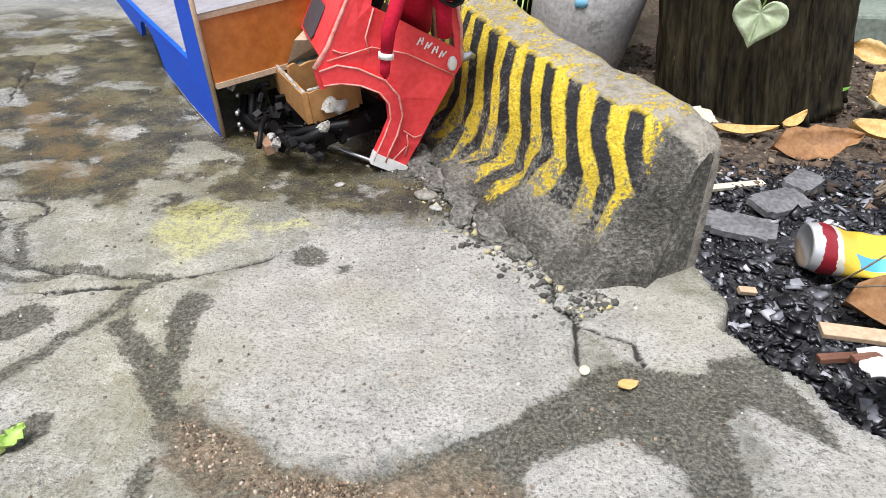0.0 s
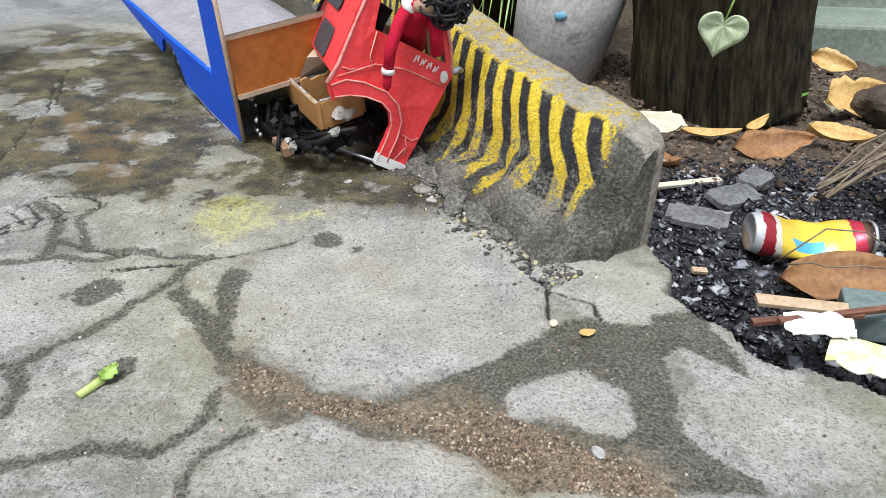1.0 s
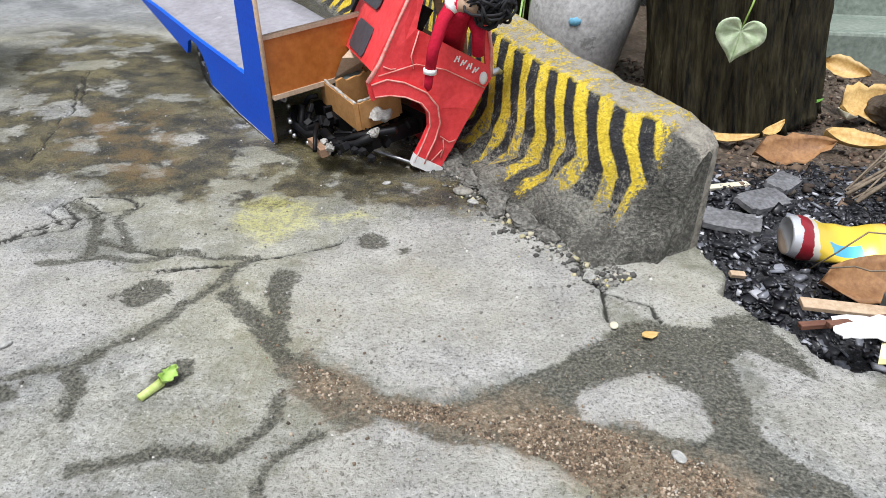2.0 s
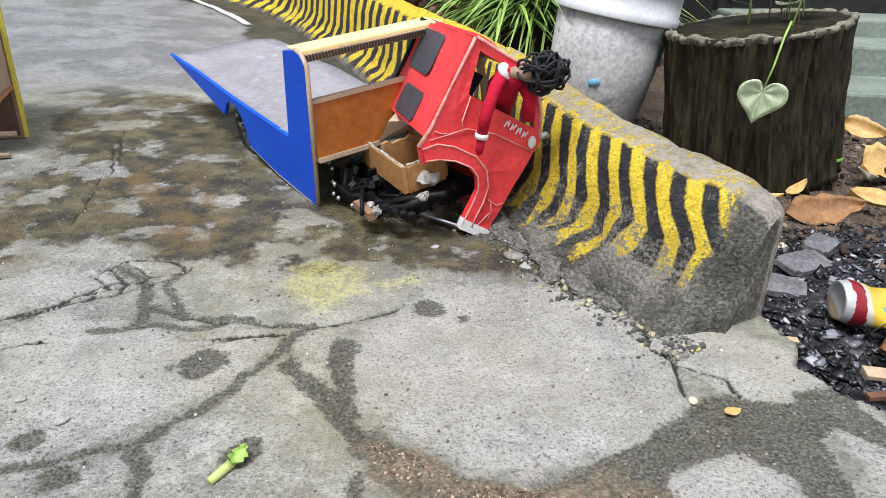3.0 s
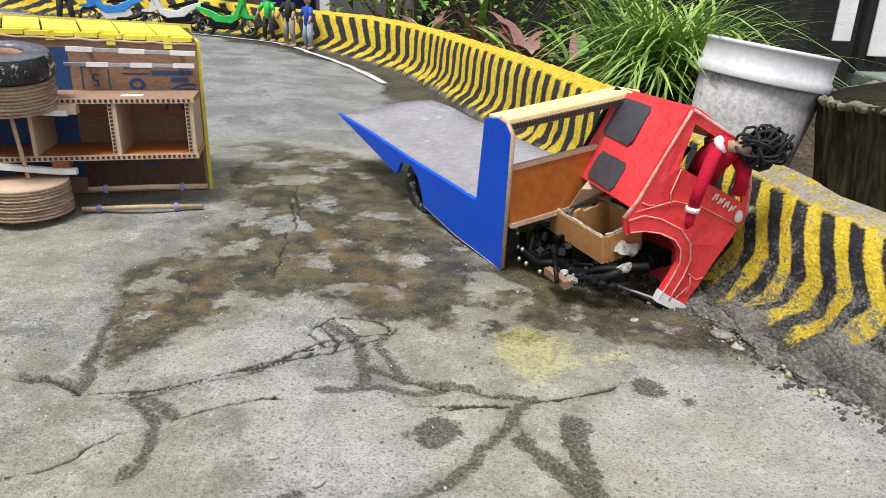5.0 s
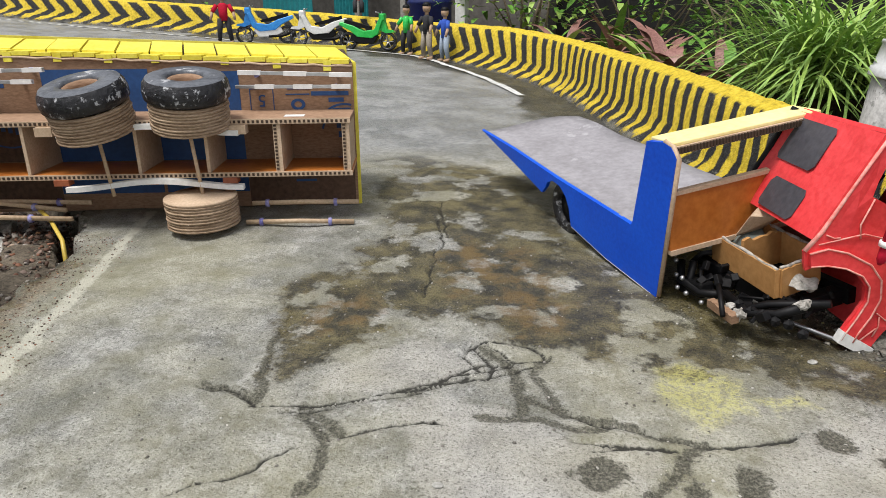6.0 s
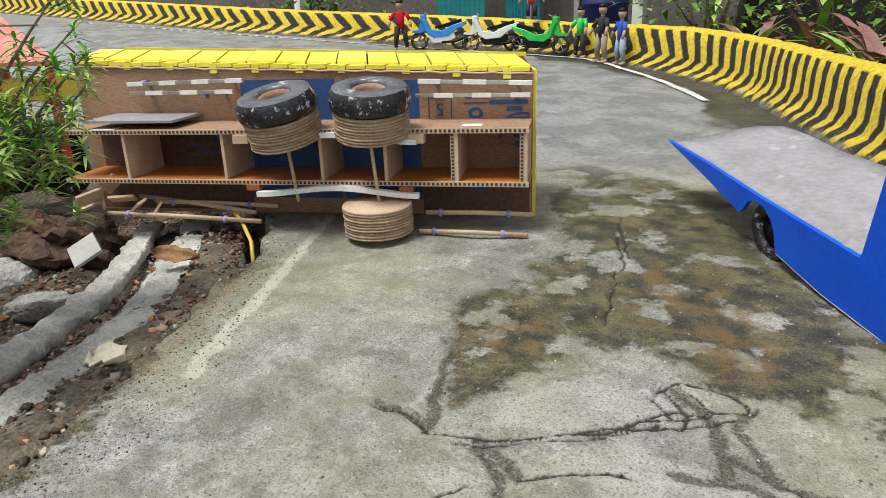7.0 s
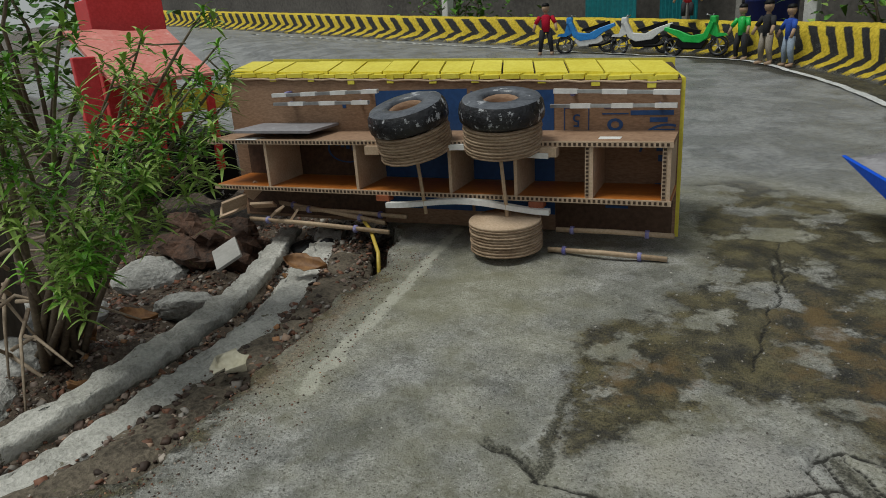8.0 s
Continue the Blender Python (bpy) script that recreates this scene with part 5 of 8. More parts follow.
# window slats along the upper side, slanting, with open joints between them
for k in range(15):
    x0 = 0.004 + 0.0388 * k
    x1 = x0 + 0.0365
    bm = bmesh.new()
    y0, y1, sl = YB - BD + 0.012, YB - 0.014, 0.024
    vs = [bm.verts.new((x + (sl if y == y0 else 0), y, BH + LIFT(x) + SLOPE(y) + z + 0.0006 * (k % 3))) for z in (0.0004, 0.0042) for x, y in ((x0, y0), (x1, y0), (x1, y1), (x0, y1))]
    for f in ((0, 1, 2, 3), (4, 5, 6, 7), (0, 1, 5, 4), (1, 2, 6, 5), (2, 3, 7, 6), (3, 0, 4, 7)):
        bm.faces.new([vs[i] for i in f])
    part("window_slat", bm, YELLOW, upper, "yellow painted slat")
for k in range(24):
    x = 0.004 + 0.024 * k
    bus_part("eaves_piece", YELLOW, "", (x, x + 0.0225, YB - 0.016, YB + 0.0015, BH + LIFT(x) - 0.0005, BH + LIFT(x) + 0.004 + 0.0008 * math.sin(k * 2.1)))
rnd = random.Random(8)
for k in range(9):
    x = 0.03 + 0.06 * k + rnd.uniform(-0.01, 0.01)
    bus_part("tab", YELLOW, "yellow folded tab", (x, x + 0.009, YB + 0.0005, YB + 0.0025, BH + LIFT(x) - rnd.uniform(0.004, 0.009), BH + LIFT(x) + 0.003))
# torn brown edging under the eaves
bm = bmesh.new()
tube(bm, [(x, YB + 0.0015, BH + LIFT(x) - 0.003 + 0.0008 * math.sin(x * 170)) for x in np.linspace(0.0, BL, 40)], 0.0014, 5)
part("torn_edge", bm, CARDLIGHT, bus, "torn raw card edge")

# printing on the box card
PRINT = NAVY
prints = bus_part("printed_panel", PRINT, "navy blue printed panel", (0.133, 0.232, YB, YB + 0.0004, 0.0230, 0.1665), (0.236, 0.357, YB, YB + 0.0004, 0.0230, 0.1700), parent=floor_board)


def ring_print(bm, cx, cz, r0, r1, a0=0.0, a1=6.2832, n=28, squash=1.0, y=YB + 0.0004):
    prev = None
    for i in range(n + 1):
        a = a0 + (a1 - a0) * i / n
        p = (bm.verts.new((cx + r0 * math.cos(a), y, cz + r0 * math.sin(a) * squash)), bm.verts.new((cx + r1 * math.cos(a), y, cz + r1 * math.sin(a) * squash)))
        if prev:
            bm.faces.new((prev[0], prev[1], p[1], p[0]))
        prev = p


bm = bmesh.new()
ring_print(bm, 0.066, 0.1275, 0.0045, 0.0085, squash=0.8)
part("printed_ring", bm, PRINT, floor_board, "blue printed ring")
bm = bmesh.new()
ring_print(bm, 0.012, 0.096, 0.0300, 0.0325, 0.4, 1.85)
ring_print(bm, 0.018, 0.094, 0.0200, 0.0225, 0.2, 2.2)
part("printed_arc", bm, PRINT, floor_board, "blue printed arcs")
bm = bmesh.new()
ring_print(bm, 0.405, 0.098, 0.026, 0.029, 0.0, 6.28, 30, 0.62)
for k in range(5):
    box(bm, 0.385 + 0.008 * k, 0.390 + 0.008 * k, YB, YB + 0.0005, 0.094 + 0.002 * k, 0.104 + 0.002 * k)
part("printed_badge", bm, PRINT, floor_board, "dark printed oval badge")
bm = bmesh.new()
for k, (x0, x1, z0, z1) in enumerate(((0.006, 0.050, 0.1375, 0.1425), (0.012, 0.030, 0.130, 0.135), (0.004, 0.026, 0.118, 0.123), (0.004, 0.024, 0.109, 0.115), (0.004, 0.022, 0.099, 0.106), (0.004, 0.020, 0.088, 0.095), (0.004, 0.022, 0.060, 0.064), (0.052, 0.080, 0.1385, 0.1400), (0.050, 0.078, 0.145, 0.146), (0.05, 0.075, 0.034, 0.037), (0.40, 0.405, 0.150, 0.158))):
    bm = bmesh.new()
    box(bm, x0, x1, YB, YB + 0.0004, z0, z1)
    part("printed_bar", bm, PRINT, floor_board, "blue printed bar")
bm = bmesh.new()
for x0, x1, z0, z1 in ((0.094, 0.122, 0.1455, 0.1465), (0.094, 0.122, 0.1205, 0.1215), (0.094, 0.095, 0.1205, 0.1465), (0.121, 0.122, 0.1205, 0.1465)):
    box(bm, x0, x1, YB, YB + 0.0004, z0, z1)
part("printed_square", bm, PRINT, floor_board, "blue printed square outline")
# the figure printed in the square, upside down
cu = bpy.data.curves.new("figure", 'FONT')
cu.body, cu.size, cu.extrude = "5", 0.020, 0.0002
cu.align_x = cu.align_y = 'CENTER'
tmp = new("figure", cu)
bpy.context.view_layer.update()
fig = new("printed_figure", bpy.data.meshes.new_from_object(tmp.evaluated_get(bpy.context.evaluated_depsgraph_get())))
bpy.data.objects.remove(tmp)
fig.data.materials.clear()
fig.data.materials.append(PRINT)
fig.parent = floor_board
fig.matrix_basis = Matrix.Translation((0.108, YB + 0.0006, 0.133)) @ Matrix(((1, 0, 0, 0), (0, 0, 1, 0), (0, -1, 0, 0), (0, 0, 0, 1)))

# darker card low on the floor board and in the front bays, rail shade painted in
RAILSHADECARD = surface("rail_shaded_dark_cardboard", (0.055, 0.030, 0.018), (0.135, 0.078, 0.048), 9, 180, 0.55, 0.1, 0.25, 0.0005, spec=0.3)
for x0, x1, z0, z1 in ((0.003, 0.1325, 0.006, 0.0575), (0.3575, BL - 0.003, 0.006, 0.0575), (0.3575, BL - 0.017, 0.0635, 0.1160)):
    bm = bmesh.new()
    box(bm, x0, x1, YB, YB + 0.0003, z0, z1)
    part("rail_shade_panel", bm, RAILSHADECARD, floor_board, "dark brown cardboard panel with the rails' shade in its colour")
# chassis: two long rails and cross pieces
for z0, z1, mat, lab in ((0.1165, 0.1215, CARD, "cardboard chassis rail"), (0.0580, 0.0630, CARDORANGE, "orange-brown cardboard chassis rail")):
    r = bus_part("chassis_rail", mat, lab, (0.0, BL - 0.015, YB + 0.0005, -0.0015, z0, z1))
    bm = bmesh.new()
    box(bm, -0.0005, BL - 0.0145, -0.0015, 0.0, z0 - 0.0003, z1 + 0.0003)
    flutes(bm, 0.002, BL - 0.018, 0.0, z0 + 0.0010, z1 - 0.0010, 0.0050)
    part("fluted_edge", bm, [CARDLIGHT, CARDDARK], r, "raw fluted card edge")
for x, m in ((0.003, 1), (0.078, 1), (0.158, 0), (0.233, 0), (0.352, 0), (0.479, 0)):
    c = bus_part("cross_piece", CARDLIGHT, "thin cardboard cross piece", (x - 0.0018, x + 0.0018, YB + 0.001, -0.002, 0.0632, 0.1163))
    if m:
        bm = bmesh.new()
        box(bm, x + 0.0020, x + 0.0065, -0.010, -0.0025, 0.0634, 0.1161)
        for k in range(13):
            box(bm, x + 0.0028, x + 0.0056, -0.0028, -0.0018, 0.0650 + 0.004 * k, 0.0672 + 0.004 * k, mi=1)
        part("fluted_edge", bm, [CARDLIGHT, CARDDARK], c, "raw fluted card edge")
bus_part("taped_label", WHITE, "torn white tape", (0.052, 0.074, -0.030, -0.016, 0.1216, 0.1219))
bus_part("taped_label", WHITE, "torn white tape", (0.490, 0.520, -0.020, 0.001, 0.1216, 0.1220))
bus_part("grey_board", GREYCARD, "grey board with a raw edge", (0.412, 0.530, YB + 0.002, -0.004, 0.1290, 0.1320))


# wheels: black tyre on a stack of corrugated discs
STACKCARD = surface("layered_card", (0.20, 0.13, 0.08), (0.52, 0.39, 0.27), 30, 260, 0.85, 0.06, 0.8, 0.002, spec=0.2, stretch=(1, 1, 5))


def card_stack(r, z0, z1, layers, seed):
    bm = bmesh.new()
    prof = [(0.0001, z0)]
    for k in range(layers):
        a, b = z0 + (z1 - z0) * k / layers, z0 + (z1 - z0) * (k + 1) / layers
        prof += [(r * (0.985 + 0.012 * math.sin(k * 2.3 + seed)), a), (r * (0.99 + 0.012 * math.sin(k * 2.3 + seed)), a + (b - a) * 0.55), (r * 0.945, a + (b - a) * 0.62), (r * 0.945, b)]
    prof += [(r * 0.97, z1), (0.0001, z1)]
    rg = lambda a, z: 1 + 0.022 * noise.noise(Vector((math.cos(a) * 5, math.sin(a) * 5, z * 500 + seed))) + 0.012 * noise.noise(Vector((math.cos(a) * 25, math.sin(a) * 25, z * 300))) + 0.006 * math.sin(a * 3 + seed)
    lathe(bm, prof, 72, rg)
    return bm


def bus_wheel(x, y, z, tilt_x, tilt_y, tyre=True, r=0.0430, seed=1):
    m = pose(x, y, z, tilt_x, tilt_y)
    bm = card_stack(r * 0.97, -0.030, 0.0, 9, seed)
    bmesh.ops.transform(bm, matrix=m, verts=bm.verts)
    w = part("wheel", bm, STACKCARD, bus, "wheel of stacked corrugated card discs")
    if not tyre:
        bm = bmesh.new()
        lathe(bm, [(0.0001, -0.001), (r * 0.94, -0.001), (r * 0.965, 0.0006), (r * 0.95, 0.0022), (r * 0.5, 0.0026), (0.0001, 0.0026)], 64, lambda a, q: 1 + 0.012 * math.sin(a * 3 + seed) + 0.008 * noise.noise(Vector((math.cos(a) * 9, math.sin(a) * 9, seed))))
        bmesh.ops.transform(bm, matrix=m, verts=bm.verts)
        part("disc_face", bm, CARDLIGHT, w, "smooth pale cardboard face")
    if tyre:
        bm = bmesh.new()
        R = r * 1.04
        rg = lambda a, q: 1 + 0.010 * noise.noise(Vector((math.cos(a) * 4, math.sin(a) * 4, q * 60 + seed))) + 0.006 * noise.noise(Vector((math.cos(a) * 14, math.sin(a) * 14, q * 90)))
        vs = lathe(bm, [(R * 0.46, 0.0005), (R * 0.90, 0.0005), (R * 0.985, 0.004), (R, 0.011), (R * 0.97, 0.019), (R * 0.90, 0.0235)], 64, rg)
        n1 = len(bm.faces)
        vs += lathe(bm, [(R * 0.90, 0.0236), (R * 0.80, 0.0252), (R * 0.60, 0.0252), (R * 0.44, 0.0245), (R * 0.43, 0.020), (R * 0.43, 0.004)], 64, rg, mi=1)
        for f in [f for f in bm.faces if len(f.verts) > 8]:
            bm.faces.remove(f)
        bmesh.ops.transform(bm, matrix=m, verts=bm.verts)
        part("tyre", bm, [TYRE, TYRETOP], w, "scuffed black painted tyre with a dusty side")
        bm = bmesh.new()
        lathe(bm, [(0.0001, 0.0005), (R * 0.405, 0.0005), (R * 0.425, 0.021), (R * 0.36, 0.0225), (R * 0.33, 0.017), (R * 0.31, 0.008), (0.0001, 0.0075)], 40, lambda a, q: 1 + 0.05 * noise.noise(Vector((math.cos(a) * 3, math.sin(a) * 3, seed))))
        bmesh.ops.transform(bm, matrix=m, verts=bm.verts)
        part("hub", bm, CARD, w, "raw card hub")
    return w


bus_wheel(0.272, 0.008, 0.1400, -14, 6, True, 0.0430, 1)
bus_wheel(0.168, 0.008, 0.1450, -10, -3, True, 0.0425, 4)
bus_wheel(0.167, 0.010, 0.0385, -2, 1, False, 0.0405, 7)
for x, z0, z1 in ((0.266, 0.040, 0.120), (0.169, 0.030, 0.126)):
    bm = bmesh.new()
    tube(bm, [(x - 0.004, 0.006, z0), (x + 0.004, 0.006, z1)], 0.0021, 8)
    part("axle", bm, WOODSTICK, bus, "bare wooden axle stick")
# paper leaf springs and blocks
for z, mat in ((0.1100, WHITE), (0.0500, WHITE)):
    bm = bmesh.new()
    pts = [(x, 0.004, z + 0.004 * math.cos((x - 0.215) * 33) + 0.002) for x in np.linspace(0.120, 0.312, 24)]
    rows = [[bm.verts.new((p[0], p[1] + dy, p[2] + dz)) for dy, dz in ((-0.004, 0.0028), (0.004, 0.0028), (0.004, -0.0028), (-0.004, -0.0028))] for p in pts]
    for a, b2 in zip(rows, rows[1:]):
        for k in range(4):
            bm.faces.new((a[k], a[(k + 1) % 4], b2[(k + 1) % 4], b2[k]))
    bm.faces.new(rows[0])
    bm.faces.new(rows[-1])
    part("leaf_spring", bm, mat, bus, "white card leaf spring")
REDCARD = surface("red_brown_card", (0.20, 0.05, 0.02), (0.34, 0.10, 0.04), 20, 200, 0.6)
for x in (0.222, 0.135, 0.318):
    bus_part("spring_block", REDCARD, "red-brown card block", (x - 0.008, x + 0.008, -0.010, 0.003, 0.0515, 0.0578))
for x in (0.112, 0.316):
    bus_part("spring_block", CARDLIGHT, "card block", (x, x + 0.018, -0.008, 0.006, 0.1065, 0.1160))

# side sticks, with painted bands above and bare wood below
TIE = surface("lilac_tie", (0.10, 0.09, 0.30), (0.35, 0.34, 0.55), 60, 300, 0.5)
for x0, x1, z, dz in ((0.000, 0.130, 0.1620, 0.004), (0.002, 0.134, 0.1490, 0.001), (0.346, 0.500, 0.1710, -0.002), (0.360, 0.500, 0.1580, 0.0)):
    bm = bmesh.new()
    m = Matrix.Translation((x0, YB + 0.013, z)) @ Matrix.Rotation(-math.atan2(dz, x1 - x0), 4, 'Y')
    box(bm, 0, x1 - x0, -0.0025, 0.0025, -0.0020, 0.0020, 0.0004, m=m)
    s = part("rub_rail", bm, SILVER, bus, "stick with white and silver bands")
    n = max(3, int((x1 - x0) / 0.022))
    for k in range(0, n, 2):
        bm = bmesh.new()
        box(bm, (x1 - x0) * k / n, (x1 - x0) * (k + 1) / n, -0.0029, 0.0029, -0.0024, 0.0024, m=m)
        part("white_band", bm, WHITE, s, "white paper band")
    for xx in (x0 + 0.018, x1 - 0.02):
        bm = bmesh.new()
        tube(bm, [(xx, YB - 0.001, z), (xx, YB + 0.013, z)], 0.0022, 7)
        part("stud", bm, TIE, s, "lilac stud")
for (x0, y0, z0), (x1, y1, z1) in (((-0.004, -0.020, 0.0215), (0.118, -0.018, 0.0225)), ((0.000, 0.010, 0.0065), (0.122, 0.002, 0.0060)), ((0.305, -0.030, 0.0240), (0.470, -0.034, 0.0260)), ((0.312, 0.006, 0.0150), (0.520, -0.006, 0.0180)), ((0.330, -0.02, 0.0180), (0.500, -0.045, 0.0300))):
    bm = bmesh.new()
    tube(bm, [(x0, y0, z0), ((x0 + x1) / 2, (y0 + y1) / 2, (z0 + z1) / 2 + 0.001), (x1, y1, z1)], 0.0044, 4, flat=0.7)
    s = part("rub_rail", bm, WOODSTICK, bus, "bare wooden stick")
    for t in (0.22, 0.86):
        bm = bmesh.new()
        p = Vector((x0 + (x1 - x0) * t, y0 + (y1 - y0) * t, z0 + (z1 - z0) * t))
        tube(bm, [p + Vector((-0.002, 0, 0)), p + Vector((0.002, 0, 0))], 0.0047, 7)
        part("tie", bm, TIE, s, "lilac tie")
# torn scraps at the front end
for k, (x, y, z, rx, rz, sx, sy) in enumerate(((0.500, -0.010, 0.036, 30, 20, 0.030, 0.018), (0.535, 0.004, 0.040, 50, 60, 0.034, 0.022), (0.550, -0.010, 0.030, -35, 15, 0.040, 0.020), (0.475, -0.004, 0.030, -20, -30, 0.022, 0.014), (0.520, -0.020, 0.052, 60, 10, 0.026, 0.016), (0.455, -0.010, 0.024, 12, 40, 0.020, 0.010))):
    bm = bmesh.new()
    box(bm, -sx / 2, sx / 2, -sy / 2, sy / 2, -0.0015, 0.0015, m=pose(x, y, z, rx, 10 * k, rz))
    part("card_scrap", bm, CARDLIGHT, bus, "torn card scrap")
# ---------- loose leaves and waste ----------
def leaf_mesh(length, width, cup=0.15, curl=0.2, wavy=0.0, n=9, heart=False, thick=0.0006, seed=0):
    """A leaf lying along x, with a midrib fold, curl and an uneven rim."""
    bm = bmesh.new()
    rows = []
    for i in range(n + 1):
        t = i / n
        w = width * 0.5 * (math.sin(math.pi * t ** (0.55 if heart else 0.8)) ** 0.75 + 0.015)
        row = []
        for k in range(-3, 4):
            s = k / 3
            e = 1 + wavy * noise.noise(Vector((t * 6, s * 2, seed)))
            x = length * (t - 0.5) - (heart and abs(s) * (1 - t) * length * 0.16 or 0)
            row.append(bm.verts.new((x, w * s * e, cup * width * s * s + curl * length * (t - 0.5) ** 2 + wavy * 0.12 * width * noise.noise(Vector((t * 4, s * 3, seed + 9))))))
        rows.append(row)
    for a, b in zip(rows, rows[1:]):
        for k in range(6):
            bm.faces.new((a[k], a[k + 1], b[k + 1], b[k])).smooth = True
    ext = bmesh.ops.extrude_face_region(bm, geom=bm.faces[:])
    bmesh.ops.translate(bm, vec=(0, 0, -thick), verts=[g for g in ext["geom"] if isinstance(g, bmesh.types.BMVert)])
    return bm


def loose_leaf(x, y, z, rz, length, width, mat, label, rx=0, ry=0, cup=0.15, curl=0.2, wavy=0.3, seed=0, name="fallen_leaf", group="fallen leaves"):
    return lone(name, leaf_mesh(length, width, cup, curl, wavy, seed=seed), mat, pose(x, y, z, rx, ry, rz), label, "leaf", group)


PZ = -0.083
loose_leaf(0.262, 0.612, PZ + 0.016, 6, 0.120, 0.042, DRYLEAF, "long curled brown dry leaf on burnt waste", 35, -4, 0.2, 0.15, 0.5, 1)
loose_leaf(0.310, 1.175, -0.139, 6, 0.100, 0.022, OCHRELEAF, "narrow yellow dry leaf on the soil", 15, 0, 0.3, 0.3, 0.2, 2)
loose_leaf(0.408, 1.245, -0.143, 40, 0.060, 0.020, OCHRELEAF, "small yellow dry leaf on the soil", 10, -15, 0.3, 0.4, 0.2, 3)
loose_leaf(0.348, 1.030, -0.102, 12, 0.120, 0.048, DRYLEAF, "broad red-brown dry leaf on the soil", 40, -6, 0.2, 0.2, 0.5, 4)
loose_leaf(0.512, 1.180, -0.138, -14, 0.100, 0.040, OCHRELEAF, "tan dry leaf with curled rim", 20, 4, 0.4, 0.2, 0.2, 5)
loose_leaf(0.605, 1.360, -0.118, 15, 0.118, 0.070, OCHRELEAF, "large ochre dry leaf by the planter", 48, -10, 0.2, 0.3, 0.5, 6)
loose_leaf(0.590, 1.430, -0.075, -35, 0.085, 0.040, OCHRELEAF, "ochre dry leaf leaning on the planter", 55, 10, 0.3, 0.3, 0.3, 7)
loose_leaf(0.560, 1.330, -0.135, 70, 0.055, 0.035, PALELEAF, "pinkish pale dry leaf", 20, 0, 0.3, 0.3, 0.4, 8)
loose_leaf(0.240, 1.180, -0.140, 30, 0.070, 0.018, PALELEAF, "pale narrow dry leaf", 5, 0, 0.3, 0.3, 0.3, 21)
loose_leaf(0.165, 0.90, -0.085, -25, 0.055, 0.030, DRYLEAF, "brown dry leaf by the kerb", 5, 0, 0.3, 0.3, 0.5, 22)
loose_leaf(0.395, 0.800, PZ + 0.014, 55, 0.090, 0.030, DRYLEAF, "dark brown dry leaf on burnt waste", 20, 0, 0.3, 0.3, 0.5, 23)

# crushed drink can
def crushed_can():
    bm = bmesh.new()
    R, L = 0.0215, 0.100
    prof = [(0.0001, -L / 2 + 0.004), (R * 0.70, -L / 2 + 0.003), (R * 0.80, -L / 2), (R * 0.84, -L / 2 + 0.002), (R, -L / 2 + 0.012)] + [(R, -L / 2 + 0.012 + (L - 0.024) * i / 22) for i in range(1, 23)] + [(R * 0.86, L / 2 - 0.003), (R * 0.84, L / 2), (R * 0.78, L / 2), (R * 0.74, L / 2 - 0.006), (0.0001, L / 2 - 0.006)]
    lathe(bm, prof, 48)
    for v in bm.verts:
        x, y, z = v.co
        mid = math.exp(-((z - 0.004) / 0.034) ** 2)
        if x > -0.009:
            v.co.x = x - mid * (x + 0.009) * 0.85
        v.co += Vector((noise.noise(v.co * 55), noise.noise(v.co * 55 + Vector((5, 0, 0))), 0)) * 0.0022 * mid
    return bm


def can_material():
    m, n, l, b = nodes_of("printed_can")
    tc = n.new("ShaderNodeTexCoord")
    sp = n.new("ShaderNodeSeparateXYZ")
    l.new(tc.outputs["Object"], sp.inputs[0])
    o = noise_node(n, l, tc.outputs["Object"], 60, 4).outputs[0]
    z = math_node(n, l, 'MULTIPLY_ADD', sp.outputs[2], 9.6, 0.5)
    zz = math_node(n, l, 'MULTIPLY_ADD', math_node(n, l, 'SUBTRACT', o, 0.5), 0.10, z)
    along = ramp_node(n, l, zz, [(0.0, (0.55, 0.56, 0.57)), (0.10, (0.30, 0.02, 0.03)), (0.20, (0.72, 0.68, 0.58)), (0.26, (0.80, 0.58, 0.06)), (0.76, (0.82, 0.62, 0.10)), (0.84, (0.45, 0.03, 0.06)), (0.93, (0.10, 0.05, 0.03))])
    along.color_ramp.interpolation = 'CONSTANT'
    blue = math_node(n, l, 'MULTIPLY', math_node(n, l, 'LESS_THAN', math_node(n, l, 'ABSOLUTE', math_node(n, l, 'SUBTRACT', zz, 0.52)), 0.13), math_node(n, l, 'LESS_THAN', math_node(n, l, 'ABSOLUTE', math_node(n, l, 'SUBTRACT', sp.outputs[1], 0.010)), 0.006))
    col = mix_node(n, l, blue, along.outputs[0], (0.10, 0.42, 0.62))
    low = math_node(n, l, 'MULTIPLY_ADD', math_node(n, l, 'ADD', math_node(n, l, 'MULTIPLY_ADD', o, 0.01, sp.outputs[0]), 0.004), -260.0, 0.5, clamp=True)
    col = mix_node(n, l, math_node(n, l, 'MULTIPLY', low, 0.8), col, (0.30, 0.20, 0.12))
    l.new(col, b.inputs["Base Color"])
    b.inputs["Metallic"].default_value, b.inputs["Roughness"].default_value = 0.35, 0.32
    bump_node(n, l, b, o, 0.2, 0.001)
    return m


